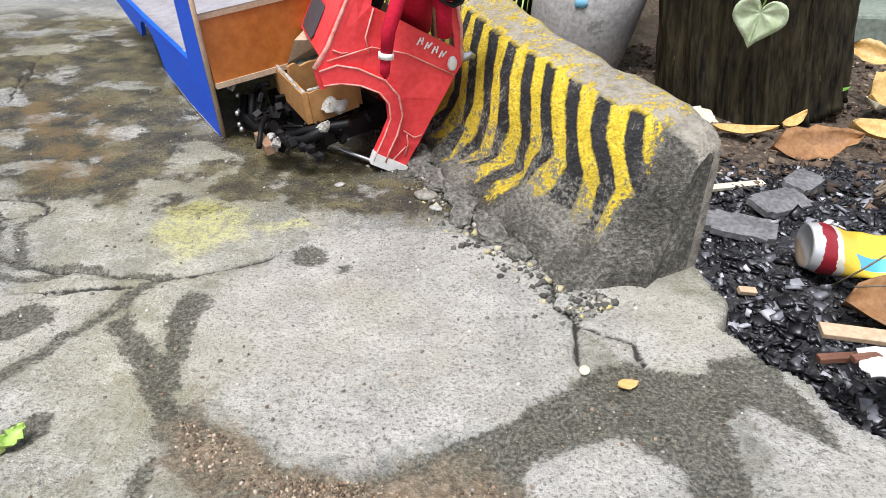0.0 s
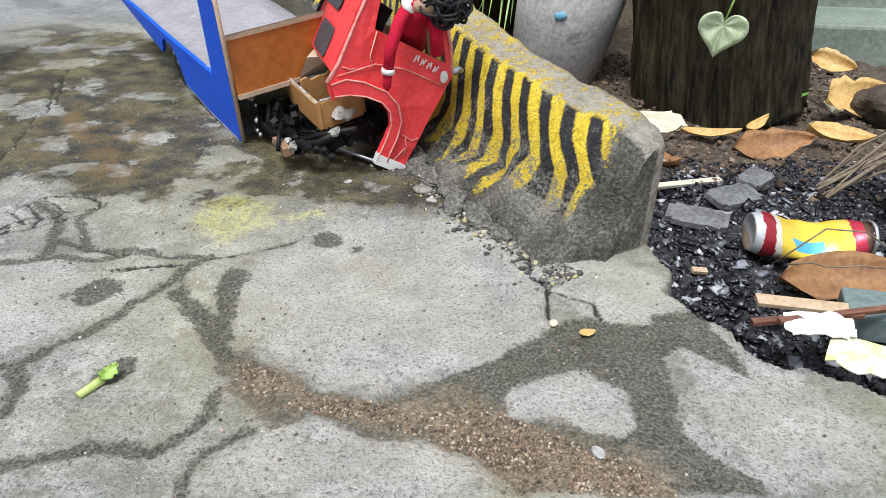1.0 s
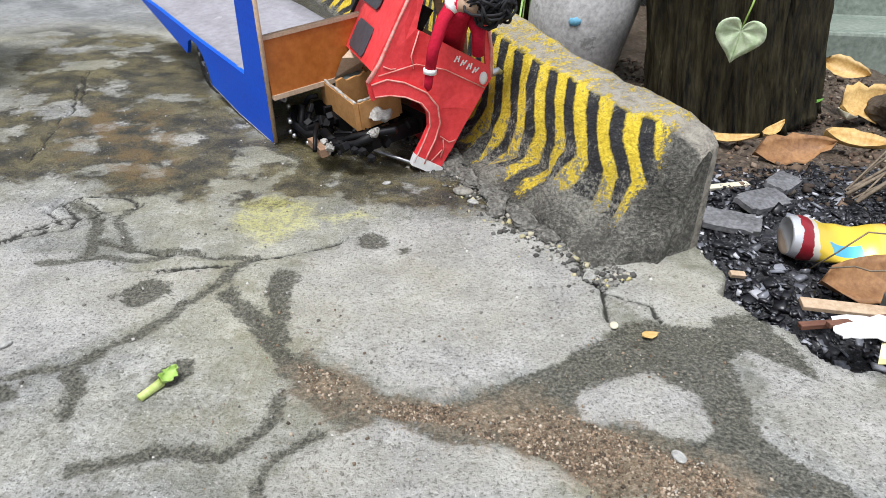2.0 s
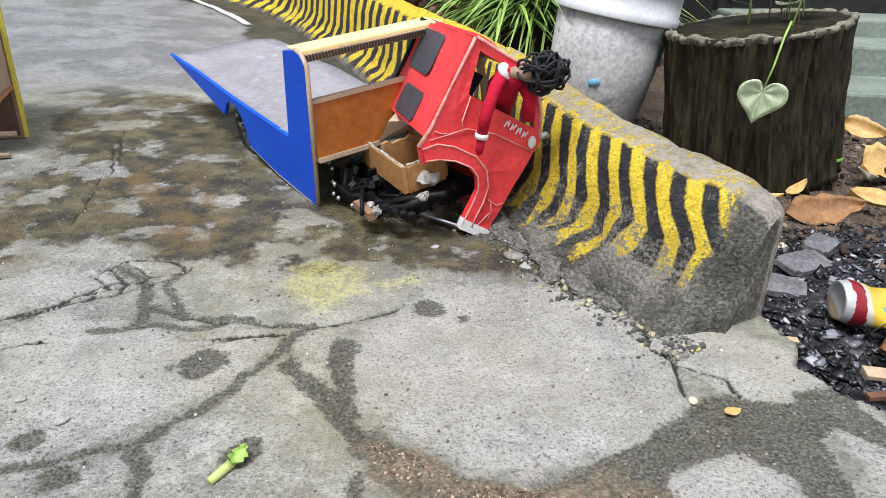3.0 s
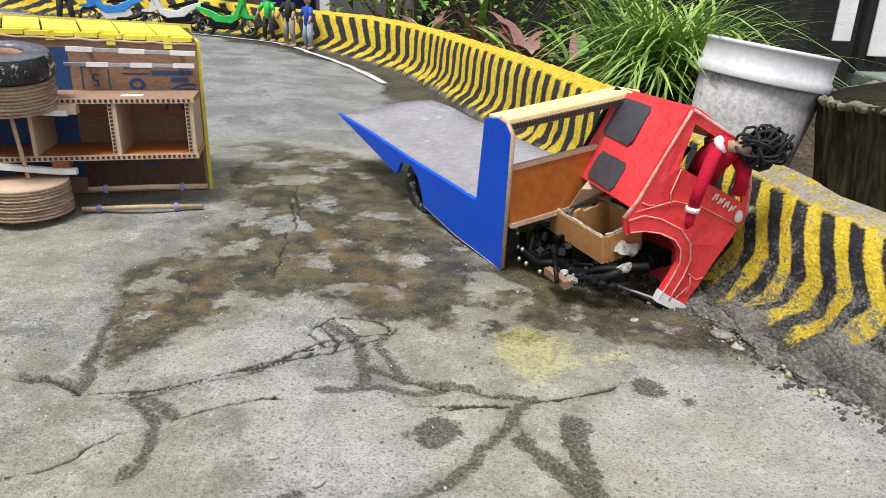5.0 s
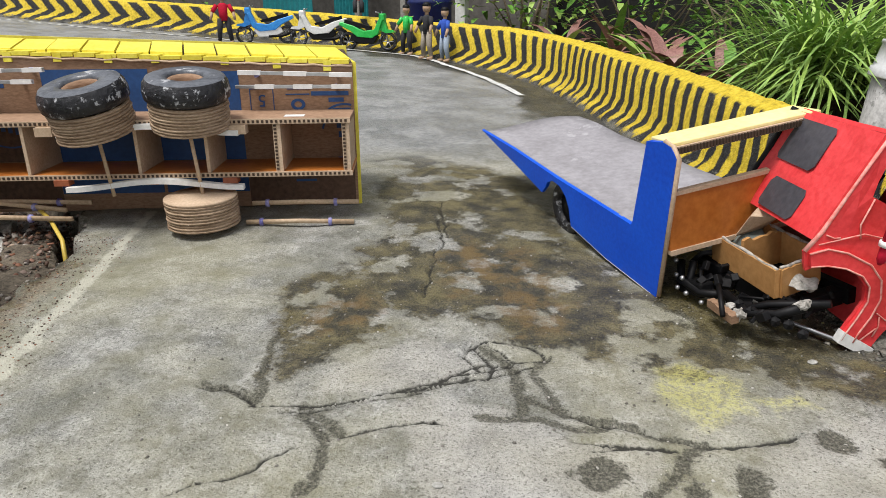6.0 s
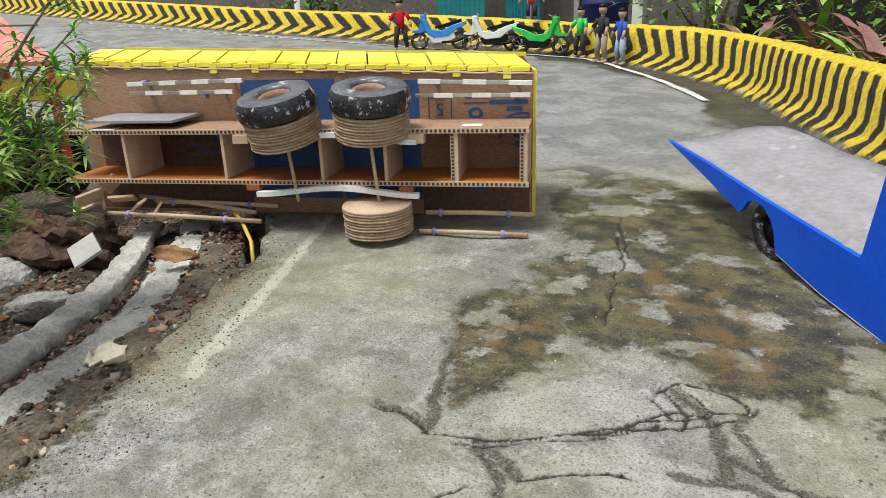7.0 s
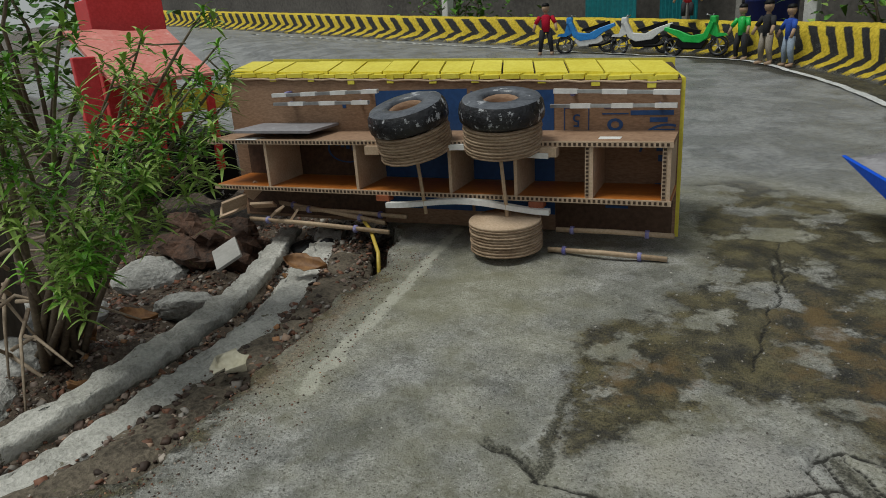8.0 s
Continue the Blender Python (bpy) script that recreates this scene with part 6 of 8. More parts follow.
can_pose = frame_of((0.246, 0.664, PZ + 0.028), (0.0, -0.45, 0.89), (0.972, -0.10, 0.14))
can = thing("drink_can", can_pose, "crushed yellow and red aluminium drink can on burnt waste", "can")
bm = crushed_can()
part("body", bm, can_material(), can, smooth=False)
bm = bmesh.new()
lathe(bm, [(0.0162, 0.0500), (0.0180, 0.0500), (0.0185, 0.0515), (0.0178, 0.0528), (0.0164, 0.0525)], 40, closed=True)
part("end_rim", bm, SILVER, can, "bare aluminium end rim")
bm = bmesh.new()
wire = [(0.232, 0.690, PZ + 0.022), (0.240, 0.676, PZ + 0.045), (0.262, 0.680, PZ + 0.064), (0.300, 0.690, PZ + 0.058), (0.335, 0.688, PZ + 0.036), (0.360, 0.675, PZ + 0.028)]
tube(bm, [(x - 0.028, y - 0.066, z - 0.004) for x, y, z in wire], 0.0007, 6)
tube(bm, [(0.204, 0.598, PZ + 0.034), (0.220, 0.592, PZ + 0.040), (0.236, 0.597, PZ + 0.034), (0.258, 0.590, PZ + 0.041), (0.292, 0.592, PZ + 0.038)], 0.0007, 6)
lone("wire", bm, STEM, Matrix(), "thin bent rusty wire over the can", "wire")

# wood, paper and stones in the waste
SLATWOOD = surface("weathered_red_brown_wood", (0.09, 0.035, 0.02), (0.22, 0.10, 0.06), 30, 250, 0.75, 0.08, 0.5, 0.001, stretch=(0.2, 1, 1))
bm = bmesh.new()
box(bm, -0.035, 0.035, -0.018, 0.018, -0.012, 0.012, 0.002)
lone("wood_block", bm, surface("faded_teal_wood", (0.10, 0.14, 0.13), (0.20, 0.25, 0.24), 20, 150, 0.7, 0.1, 0.4), pose(0.272, 0.556, PZ + 0.016, 6, -4, -14), "grey-green painted wood block in the waste", "wood block")
for k, (x, y, z, rz, ln, w, mat, lab) in enumerate(((0.196, 0.530, -0.055, 6, 0.080, 0.006, SLATWOOD, "thin red-brown wooden slat"), (0.215, 0.530, -0.050, 14, 0.090, 0.005, SLATWOOD, "thin red-brown wooden slat"), (0.205, 0.556, -0.060, -4, 0.070, 0.012, WOODSTICK, "bare wooden slat"), (0.172, 0.815, PZ + 0.008, 28, 0.120, 0.008, PALELEAF, "pale dry stick"), (0.148, 0.628, PZ + 0.006, 10, 0.014, 0.006, WOODSTICK, "short pale wooden stub"))):
    bm = bmesh.new()
    box(bm, -ln / 2, ln / 2, -w / 2, w / 2, -0.002, 0.002, 0.0006)
    lone("slat" if k < 3 else "stick", bm, mat, pose(x, y, z, 4 * k, -5 + 3 * k, rz), lab + " in the waste", "slat" if k < 3 else "stick", "slats in the waste" if k < 3 else "")
ASHSLAB = surface("burnt_grey_board", (0.06, 0.06, 0.062), (0.20, 0.20, 0.205), 24, 200, 0.8, 0.08, 0.6, 0.002)
WRAP = surface("printed_wrapper", (0.72, 0.66, 0.20), (0.80, 0.79, 0.74), 26, 90, 0.3, 0.1, 0.2, wear=(0.50, 0.08, 0.06), worn=-0.02)
for k, (x, y, z, rz, s, mat, nm, lab) in enumerate(((0.222, 0.480, -0.050, -30, 0.060, WRAP, "snack_wrapper", "crumpled yellow and white snack wrapper"), (0.196, 0.514, -0.048, -14, 0.044, WHITE, "paper_scrap", "torn white paper scrap"), (0.232, 1.255, -0.142, 5, 0.115, PALELEAF, "flat_stone", "pale flat stone behind the kerb"), (0.224, 0.790, PZ + 0.010, 30, 0.060, ASHSLAB, "flat_stone", "grey flat stone in the waste"), (0.172, 0.735, PZ + 0.009, -20, 0.060, ASHSLAB, "flat_stone", "grey flat stone in the waste"), (0.262, 0.840, PZ + 0.012, 50, 0.050, ASHSLAB, "flat_stone", "pale grey flake of cement"))):
    bm = bmesh.new()
    n = 9
    gridv = [[bm.verts.new(((i / n - 0.5) * s, (j / n - 0.5) * s * 0.55, 0.10 * s * noise.noise(Vector((i * 0.55, j * 0.55, k * 7))) * (1 if k < 2 else 0.35))) for j in range(n + 1)] for i in range(n + 1)]
    for i in range(n):
        for j in range(n):
            if (i in (0, n - 1) and j in (0, n - 1)):
                continue
            bm.faces.new((gridv[i][j], gridv[i + 1][j], gridv[i + 1][j + 1], gridv[i][j + 1]))
    ext = bmesh.ops.extrude_face_region(bm, geom=bm.faces[:])
    bmesh.ops.translate(bm, vec=(0, 0, -(0.0008 if k < 2 else 0.006)), verts=[g for g in ext["geom"] if isinstance(g, bmesh.types.BMVert)])
    for v in [v for v in bm.verts if not v.link_faces]:
        bm.verts.remove(v)
    lone(nm, bm, mat, pose(x, y, z, 8, -8 if k < 2 else 0, rz), lab, nm.replace("_", " "))
bm = bmesh.new()
bmesh.ops.create_icosphere(bm, subdivisions=4, radius=0.055)
for v in bm.verts:
    v.co = Vector((v.co.x * 1.3, v.co.y, v.co.z * 0.75)) * (1 + 0.3 * noise.noise(v.co * 20)) + noise.noise_vector(v.co * 90) * 0.004
lone("clod", bm, SOIL, pose(0.675, 1.33, -0.125), "dark clod of earth with a pale crust", "clod")
sprout = thing("sprout", pose(0.492, 1.335, -0.150), "tiny green two-leaved sprout in the soil", "plant")
bm = bmesh.new()
tube(bm, [(0, 0, 0), (0.002, 0, 0.022), (0, 0, 0.034)], 0.0012, 6)
part("stem", bm, LIMELEAF, sprout)
for r in (10, 170):
    bm = leaf_mesh(0.030, 0.013, 0.1, 0.3, 0.1)
    bmesh.ops.transform(bm, matrix=pose(0, 0, 0.034, 0, -12, r) @ Matrix.Translation((0.016, 0, 0)), verts=bm.verts)
    part("leaf", bm, GREENLEAF, sprout)
# pale roots
bm = bmesh.new()
rnd = random.Random(3)
for k in range(9):
    a = Vector((0.318 + rnd.uniform(-0.01, 0.01), 0.80 + rnd.uniform(-0.02, 0.02), PZ + 0.015))
    b2 = Vector((0.45 + rnd.uniform(-0.02, 0.05), 0.88 + rnd.uniform(-0.06, 0.08), PZ + 0.03 + rnd.uniform(-0.01, 0.02)))
    tube(bm, [a, a.lerp(b2, 0.35) + Vector((0, 0, rnd.uniform(0, 0.02))), a.lerp(b2, 0.7) + Vector((0, rnd.uniform(-0.01, 0.01), 0.01)), b2], rnd.uniform(0.0009, 0.0024), 6)
lone("root_bundle", bm, STEM, Matrix(), "bundle of pale dry roots in the waste", "roots")


def island_material(name, stops, rough=0.7, metal=0.0):
    """A colour picked chip by chip."""
    m, n, l, b = nodes_of(name)
    g = n.new("ShaderNodeNewGeometry")
    r = ramp_node(n, l, g.outputs["Random Per Island"], stops)
    tc = n.new("ShaderNodeTexCoord")
    o = noise_node(n, l, tc.outputs["Object"], 240, 3).outputs[0]
    l.new(mix_node(n, l, 0.5, r.outputs[0], ramp_node(n, l, o, [(0.3, (0.45, 0.45, 0.45)), (0.7, (1, 1, 1))]).outputs[0], 'MULTIPLY'), b.inputs["Base Color"])
    b.inputs["Roughness"].default_value = rough
    b.inputs["Metallic"].default_value = metal
    return m


def chips(name, count, seed, spread, mat, size, flat, label, category, lift=0.0):
    """Many small crumbs, each a squashed, turned, irregular block, as one mesh."""
    r = np.random.RandomState(seed)
    base = np.array([(-1, -1, -1), (1, -1, -1), (1, 1, -1), (-1, 1, -1), (-0.7, -0.8, 1), (0.8, -0.7, 1), (0.7, 0.7, 1), (-0.8, 0.6, 1)], float) * 0.5
    faces = np.array([(0, 3, 2, 1), (4, 5, 6, 7), (0, 1, 5, 4), (1, 2, 6, 5), (2, 3, 7, 6), (3, 0, 4, 7)])
    V, F = [], []
    made = 0
    while made < count:
        p = spread(r)
        if p is None:
            continue
        s = size[0] + (size[1] - size[0]) * r.rand() ** 3
        sh = base * (1 + 0.35 * (r.rand(8, 3) - 0.5)) * s * np.array((1, 0.5 + 0.6 * r.rand(), flat * (0.6 + 0.8 * r.rand())))
        e = Euler((r.randn() * 0.45, r.randn() * 0.45, r.rand() * 6.283)).to_matrix()
        V.append(sh @ np.array(e).T + np.array(p) + (0, 0, s * flat * 0.25 + lift))
        F.append(faces + 8 * made)
        made += 1
    me = bpy.data.meshes.new(name)
    V, F = np.concatenate(V), np.concatenate(F)
    me.vertices.add(len(V))
    me.vertices.foreach_set("co", V.astype(np.float32).ravel())
    me.loops.add(F.size)
    me.loops.foreach_set("vertex_index", F.astype(np.int32).ravel())
    me.polygons.add(len(F))
    me.polygons.foreach_set("loop_start", np.arange(0, F.size, 4, dtype=np.int32))
    me.update(calc_edges=True)
    me.materials.append(mat)
    return tagged(new(name, me), label, category, kind="stuff")


GZ_GRID = GZ.reshape(ny, nx)


def sheet_z(x, y):
    """Height of the ground sheet at a place."""
    i = min(max(int(np.searchsorted(xs, x)), 1), nx - 1)
    j = min(max(int(np.searchsorted(ys, y)), 1), ny - 1)
    return float(GZ_GRID[j, i])


ROADV = road_in.reshape(ny, nx)


def road_depth(x, y):
    return float(ROADV[min(max(int(np.searchsorted(ys, y)), 1), ny - 1), min(max(int(np.searchsorted(xs, x)), 1), nx - 1)])


def in_waste(r):
    x, y = r.uniform(0.06, 0.50), r.uniform(0.42, 0.98)
    if road_depth(x, y) > -0.004 or (y > 0.86 and r.rand() < 0.5):
        return None
    return (x, y, sheet_z(x, y))


ASHMAT = island_material("burnt_flakes", [(0.0, (0.003, 0.003, 0.004)), (0.66, (0.013, 0.013, 0.017)), (0.80, (0.07, 0.07, 0.08)), (0.94, (0.24, 0.25, 0.28)), (1.0, (0.55, 0.55, 0.58))], 0.38)
chips("burnt_waste", 10500, 21, in_waste, ASHMAT, (0.0025, 0.0125), 0.2, "glossy black burnt flakes with grey ash", "burnt waste")


def in_soil(r):
    x, y = r.uniform(-0.12, 0.75), r.uniform(0.80, 1.75)
    if road_depth(x, y) > -0.05 or road_depth(x, y) < -2:
        return None
    return (x, y, sheet_z(x, y))


LITTER = island_material("soil_litter", [(0.0, (0.03, 0.02, 0.013)), (0.5, (0.09, 0.06, 0.04)), (0.8, (0.20, 0.13, 0.08)), (1.0, (0.42, 0.36, 0.28))], 0.85)
chips("soil_litter", 5200, 22, in_soil, LITTER, (0.003, 0.013), 0.35, "brown soil crumbs and leaf litter", "litter")


def on_slab(r):
    x, y = r.uniform(-0.60, 0.16), r.uniform(0.24, 0.80)
    return (x, y, sheet_z(x, y)) if road_depth(x, y) > 0.004 else None


GRIT = island_material("loose_grit", [(0.0, (0.10, 0.09, 0.075)), (0.5, (0.24, 0.225, 0.20)), (0.85, (0.38, 0.36, 0.32)), (1.0, (0.62, 0.60, 0.55))], 0.85)
chips("loose_grit", 3000, 23, on_slab, GRIT, (0.0004, 0.0020), 0.6, "scattered pale sand grains and crumbs on the slab", "grit")
grav_poly = GRAVELMARK[0]


def on_gravel(r):
    x, y = r.uniform(-0.20, 0.08), r.uniform(0.28, 0.43)
    if not bool(inside(np.array([x]), np.array([y]), grav_poly)[0]) and r.rand() < 0.99:
        return None
    if noise.noise(Vector((x * 26, y * 26, 3.0))) < r.rand() * 0.5 - 0.22:
        return None
    return (x, y, sheet_z(x, y))


GRAVELMAT = island_material("brown_gravel", [(0.0, (0.06, 0.045, 0.03)), (0.4, (0.17, 0.12, 0.075)), (0.78, (0.32, 0.23, 0.15)), (1.0, (0.56, 0.48, 0.37))], 0.85)
chips("gravel", 5500, 24, on_gravel, GRAVELMAT, (0.0004, 0.0017), 0.7, "brown sand and fine gravel on the slab", "gravel")
# broken cement along the foot of the kerb
foot = [(x, y) for x, y in resample(smooth_line(KERB, 2), 0.004) if y < 0.80]


def on_foot(r):
    i = r.randint(0, len(foot) - 2)
    x, y = foot[i]
    dx, dy = foot[i + 1][0] - x, foot[i + 1][1] - y
    q = math.hypot(dx, dy)
    o = 0.045 + abs(r.randn()) * 0.014
    x, y = x - dy / q * o, y + dx / q * o
    return (x, y, sheet_z(x, y)) if road_depth(x, y) > 0 else None


RUBBLE = island_material("broken_cement", [(0.0, (0.035, 0.033, 0.028)), (0.4, (0.10, 0.097, 0.085)), (0.75, (0.24, 0.23, 0.20)), (0.9, (0.44, 0.41, 0.34)), (1.0, (0.46, 0.40, 0.16))], 0.9)
chips("cement_rubble", 3400, 25, on_foot, RUBBLE, (0.0006, 0.0045), 0.5, "broken cement crumbs along the kerb's foot", "rubble")
CHUNK = surface("broken_grey_cement", (0.05, 0.048, 0.042), (0.26, 0.25, 0.22), 40, 300, 0.9, 0.05, 1.0, 0.004, spec=0.2, wear=(0.42, 0.36, 0.12), worn=-0.05)
rnd = random.Random(61)
for k in range(17):
    x, y = foot[int(len(foot) * (0.16 + 0.50 * (k + rnd.random() * 0.6) / 17))]
    x, y = x - 0.040 - rnd.uniform(0, 0.016), y - 0.022 - rnd.uniform(0, 0.006)
    s = rnd.uniform(0.010, 0.024)
    bm = bmesh.new()
    bmesh.ops.create_icosphere(bm, subdivisions=4, radius=s * 0.55)
    for v in bm.verts:
        v.co = Vector((v.co.x * 1.5, v.co.y * 0.9, v.co.z * 0.55)) * (1 + 0.55 * noise.noise(v.co * 75 + Vector((k * 3.1, 0, 0)))) + noise.noise_vector(v.co * 320) * 0.0016
    lone("cement_chunk", bm, CHUNK, pose(x, y, sheet_z(x, y) + s * 0.10, rnd.uniform(-12, 12), rnd.uniform(-12, 12), 120 + rnd.uniform(-30, 30)), "rough broken cement chunk at the kerb's foot", "cement chunk", "broken chunks by the kerb")
# single stones on the road
DARKSTONE = surface("dull_grey_stone", (0.10, 0.095, 0.08), (0.30, 0.28, 0.24), 60, 400, 0.9, 0.05, 0.8, 0.002)
for k, (x, y, s, mat) in enumerate(((-0.092, 0.590, 0.011, DARKSTONE), (-0.152, 0.600, 0.005, CEMENT), (0.002, 0.425, 0.0045, PALELEAF), (0.016, 0.330, 0.005, CEMENT), (-0.083, 0.575, 0.006, CEMENT), (-0.345, 0.385, 0.004, CEMENT), (-0.315, 0.372, 0.005, CEMENT))):
    bm = bmesh.new()
    bmesh.ops.create_icosphere(bm, subdivisions=3, radius=s * 0.6)
    for v in bm.verts:
        v.co = Vector((v.co.x * 1.25, v.co.y * 0.9, v.co.z * 0.5)) * (1 + 0.30 * noise.noise(v.co * 90 + Vector((k, 0, 0))))
    lone("stone", bm, mat, pose(x, y, sheet_z(x, y) + s * 0.18, 0, 0, 40 * k), "small pale stone on the concrete road", "stone", "stones on the road")
# green stub of stalk with a torn bit
bm = bmesh.new()
tube(bm, [(-0.0085, -0.001, 0.0022), (0.0, 0.0, 0.0024), (0.0075, 0.001, 0.0028)], [0.0025, 0.0026, 0.0030], 10)
stalk = thing("stalk_stub", pose(-0.224, 0.345, sheet_z(-0.224, 0.345), 0, 0, 58) @ Matrix.Scale(0.78, 4), "pale green cut stalk stub on the road", "stalk")
part("stalk", bm, surface("pale_cut_stalk", (0.36, 0.46, 0.10), (0.58, 0.66, 0.26), 60, 260, 0.5), stalk)
bm = leaf_mesh(0.015, 0.010, 0.3, 0.3, 0.9, seed=4)
bmesh.ops.transform(bm, matrix=pose(0.013, 0.001, 0.0035, 10, -6, 20), verts=bm.verts)
part("torn_blade", bm, LIMELEAF, stalk, "torn yellow-green blade")
loose_leaf(0.020, 0.417, sheet_z(0.02, 0.417) + 0.002, 20, 0.010, 0.006, OCHRELEAF, "tiny yellow leaf flake on the road", seed=31, name="leaf_flake", group="")

# ---------- planter, bucket and plants ----------
pot = thing("stump_planter", pose(0.386, 1.42, -0.160, 0, -8, 4), "dark mossy cement planter shaped like a tree stump", "planter")
bm = bmesh.new()
ridge = lambda a, z: 1 + 0.085 * abs(math.sin(a * 15 + 2.2 * math.sin(a * 4) + 0.5 * math.sin(z * 16))) ** 0.7 + 0.014 * math.sin(a * 57 + 2 * math.sin(z * 14)) + 0.016 * math.sin(a * 13 + z * 20) + 0.02 * math.sin(a * 3 + 1) + 0.03 * noise.noise(Vector((math.cos(a) * 9, math.sin(a) * 9, z * 16)))
prof = [(0.149, 0.0)] + [(0.147 - 0.010 * (i / 24) ** 0.7 + 0.007 * (i / 24) ** 4, 0.272 * i / 24) for i in range(1, 25)]
lathe(bm, prof, 300, ridge)
for v in bm.verts:
    v.co.z += 0.02 * v.co.x * (v.co.z / 0.272) ** 2
part("body", bm, STUMP, pot)
bm = bmesh.new()
wob2 = lambda a, z: 1 + 0.02 * math.sin(a * 3 + 1) + 0.018 * abs(math.sin(a * 19)) + 0.01 * math.sin(a * 13) + 0.030 * noise.noise(Vector((math.cos(a) * 16, math.sin(a) * 16, z * 60)))
lathe(bm, [(0.150, 0.262), (0.154, 0.269), (0.152, 0.275), (0.147, 0.276), (0.142, 0.270), (0.137, 0.232)], 220, wob2)
for f in [f for f in bm.faces if len(f.verts) > 8]:
    bm.faces.remove(f)
for v in bm.verts:
    v.co.z += 0.02 * v.co.x + 0.007 * noise.noise(v.co * 42)
part("rim", bm, STUMPRIM, pot, "worn pale cement rim")
bm = bmesh.new()
lathe(bm, [(0.0001, 0.238), (0.08, 0.240), (0.141, 0.236)], 60, lambda a, z: 1 + 0.03 * math.sin(a * 7))
for v in bm.verts:
    v.co.z += 0.01 * v.co.x
part("potting_soil", bm, SOIL, pot, "dark damp potting soil")

vine = thing("heart_leaf_vine", pose(0.322, 1.272, 0.112), "pale green heart leaf hanging over the planter", "plant")
bm = bmesh.new()
tube(bm, [(0.05, 0.07, 0.0), (0.030, 0.010, 0.014), (0.012, -0.022, -0.006), (0.002, -0.032, -0.050), (-0.008, -0.036, -0.088)], [0.0022, 0.002, 0.0018, 0.0016, 0.0014], 7)
part("stem", bm, LIMELEAF, vine)
bm = bmesh.new()
rings = []
N = 44
for q in (0.04, 0.3, 0.55, 0.8, 1.0):
    ring = []
    for i in range(N):
        a = 2 * math.pi * i / N
        hx = 16 * math.sin(a) ** 3
        hz = 13 * math.cos(a) - 5 * math.cos(2 * a) - 2 * math.cos(3 * a) - math.cos(4 * a)
        rag = 1 + 0.07 * q * noise.noise(Vector((math.cos(a) * 3, math.sin(a) * 3, 2.0)))
        x, z = hx * q * 0.00235 * rag, (hz * q * rag + 4 * (1 - q) - 5) * 0.00265
        vein = 0.0016 * math.sin(a * 9) * q * (1.2 - q) * 2
        ring.append(bm.verts.new((x, -0.010 * q * q * (abs(hx) / 16) + vein + 0.004 * noise.noise(Vector((x * 40, z * 40, 1))), z)))
    rings.append(ring)
bm.faces.new(rings[0])
for a2, b2 in zip(rings, rings[1:]):
    for k in range(N):
        bm.faces.new((a2[k], a2[(k + 1) % N], b2[(k + 1) % N], b2[k])).smooth = True
ext = bmesh.ops.extrude_face_region(bm, geom=bm.faces[:])
bmesh.ops.translate(bm, vec=(0, 0.0006, 0), verts=[g for g in ext["geom"] if isinstance(g, bmesh.types.BMVert)])
bmesh.ops.transform(bm, matrix=pose(-0.008, -0.037, -0.088, 8, 6, -14), verts=bm.verts)
part("leaf", bm, PALEGREEN, vine, "pale mottled heart-shaped leaf")
seedling = thing("potted_seedlings", pose(0.40, 1.43, 0.090), "thin seedlings with light green leaves in the planter", "plant")
rnd = random.Random(12)
for k in range(9):
    a, rr = rnd.uniform(0, 6.28), rnd.uniform(0.0, 0.09)
    x, y, h = rr * math.cos(a), rr * math.sin(a), rnd.uniform(0.07, 0.19)
    tip = Vector((x + rnd.uniform(-0.05, 0.05), y + rnd.uniform(-0.05, 0.03), h))
    bm = bmesh.new()
    tube(bm, [(x, y, 0), (x * 0.6 + tip.x * 0.4, y * 0.6 + tip.y * 0.4, h * 0.55), tip], [0.0017, 0.0012, 0.0008], 6)
    st = part("stem", bm, STEM if k % 2 else LIMELEAF, seedling)
    for j in range(rnd.randint(1, 3)):
        bm = leaf_mesh(rnd.uniform(0.04, 0.075), rnd.uniform(0.022, 0.036), 0.1, 0.3, 0.1, seed=j)
        q = Vector((x, y, 0)).lerp(tip, 1 - 0.22 * j)
        bmesh.ops.transform(bm, matrix=pose(q.x, q.y, q.z, rnd.uniform(-20, 20), rnd.uniform(-35, 10), rnd.uniform(0, 360)) @ Matrix.Translation((0.028, 0, 0)), verts=bm.verts)
        part("leaf", bm, LIMELEAF if rnd.random() < 0.6 else PALEGREEN, st)

bucket = thing("bucket", pose(0.078, 1.54, -0.138, 0, 9, 0), "cement-stained grey plastic bucket with a white rim", "bucket")
bm = bmesh.new()
lathe(bm, [(0.088, 0.0), (0.092, 0.003), (0.102, 0.10), (0.115, 0.252)], 56, lambda a, z: 1 + 0.006 * math.sin(a * 2))
part("body", bm, BUCKETGREY, bucket)
bm = bmesh.new()
lathe(bm, [(0.114, 0.246), (0.1225, 0.247), (0.1230, 0.249), (0.1225, 0.263), (0.1195, 0.2645), (0.1175, 0.302), (0.1195, 0.304), (0.1190, 0.309), (0.1150, 0.310), (0.1125, 0.300), (0.111, 0.246)], 72, closed=True)
part("rim", bm, RIMWHITE, bucket, "dusty white ribbed rim")
bm = bmesh.new()
lathe(bm, [(0.0001, 0.276), (0.06, 0.280), (0.1125, 0.276)], 40)
part("fill", bm, SOIL, bucket, "dark soil")
bm = bmesh.new()
lathe(bm, [(0.0001, 0.0), (0.010, 0.0), (0.0095, 0.0012), (0.0001, 0.0014)], 12, lambda a, z: 1 + 0.22 * math.sin(a * 2 + 1) + 0.15 * math.sin(a * 5))
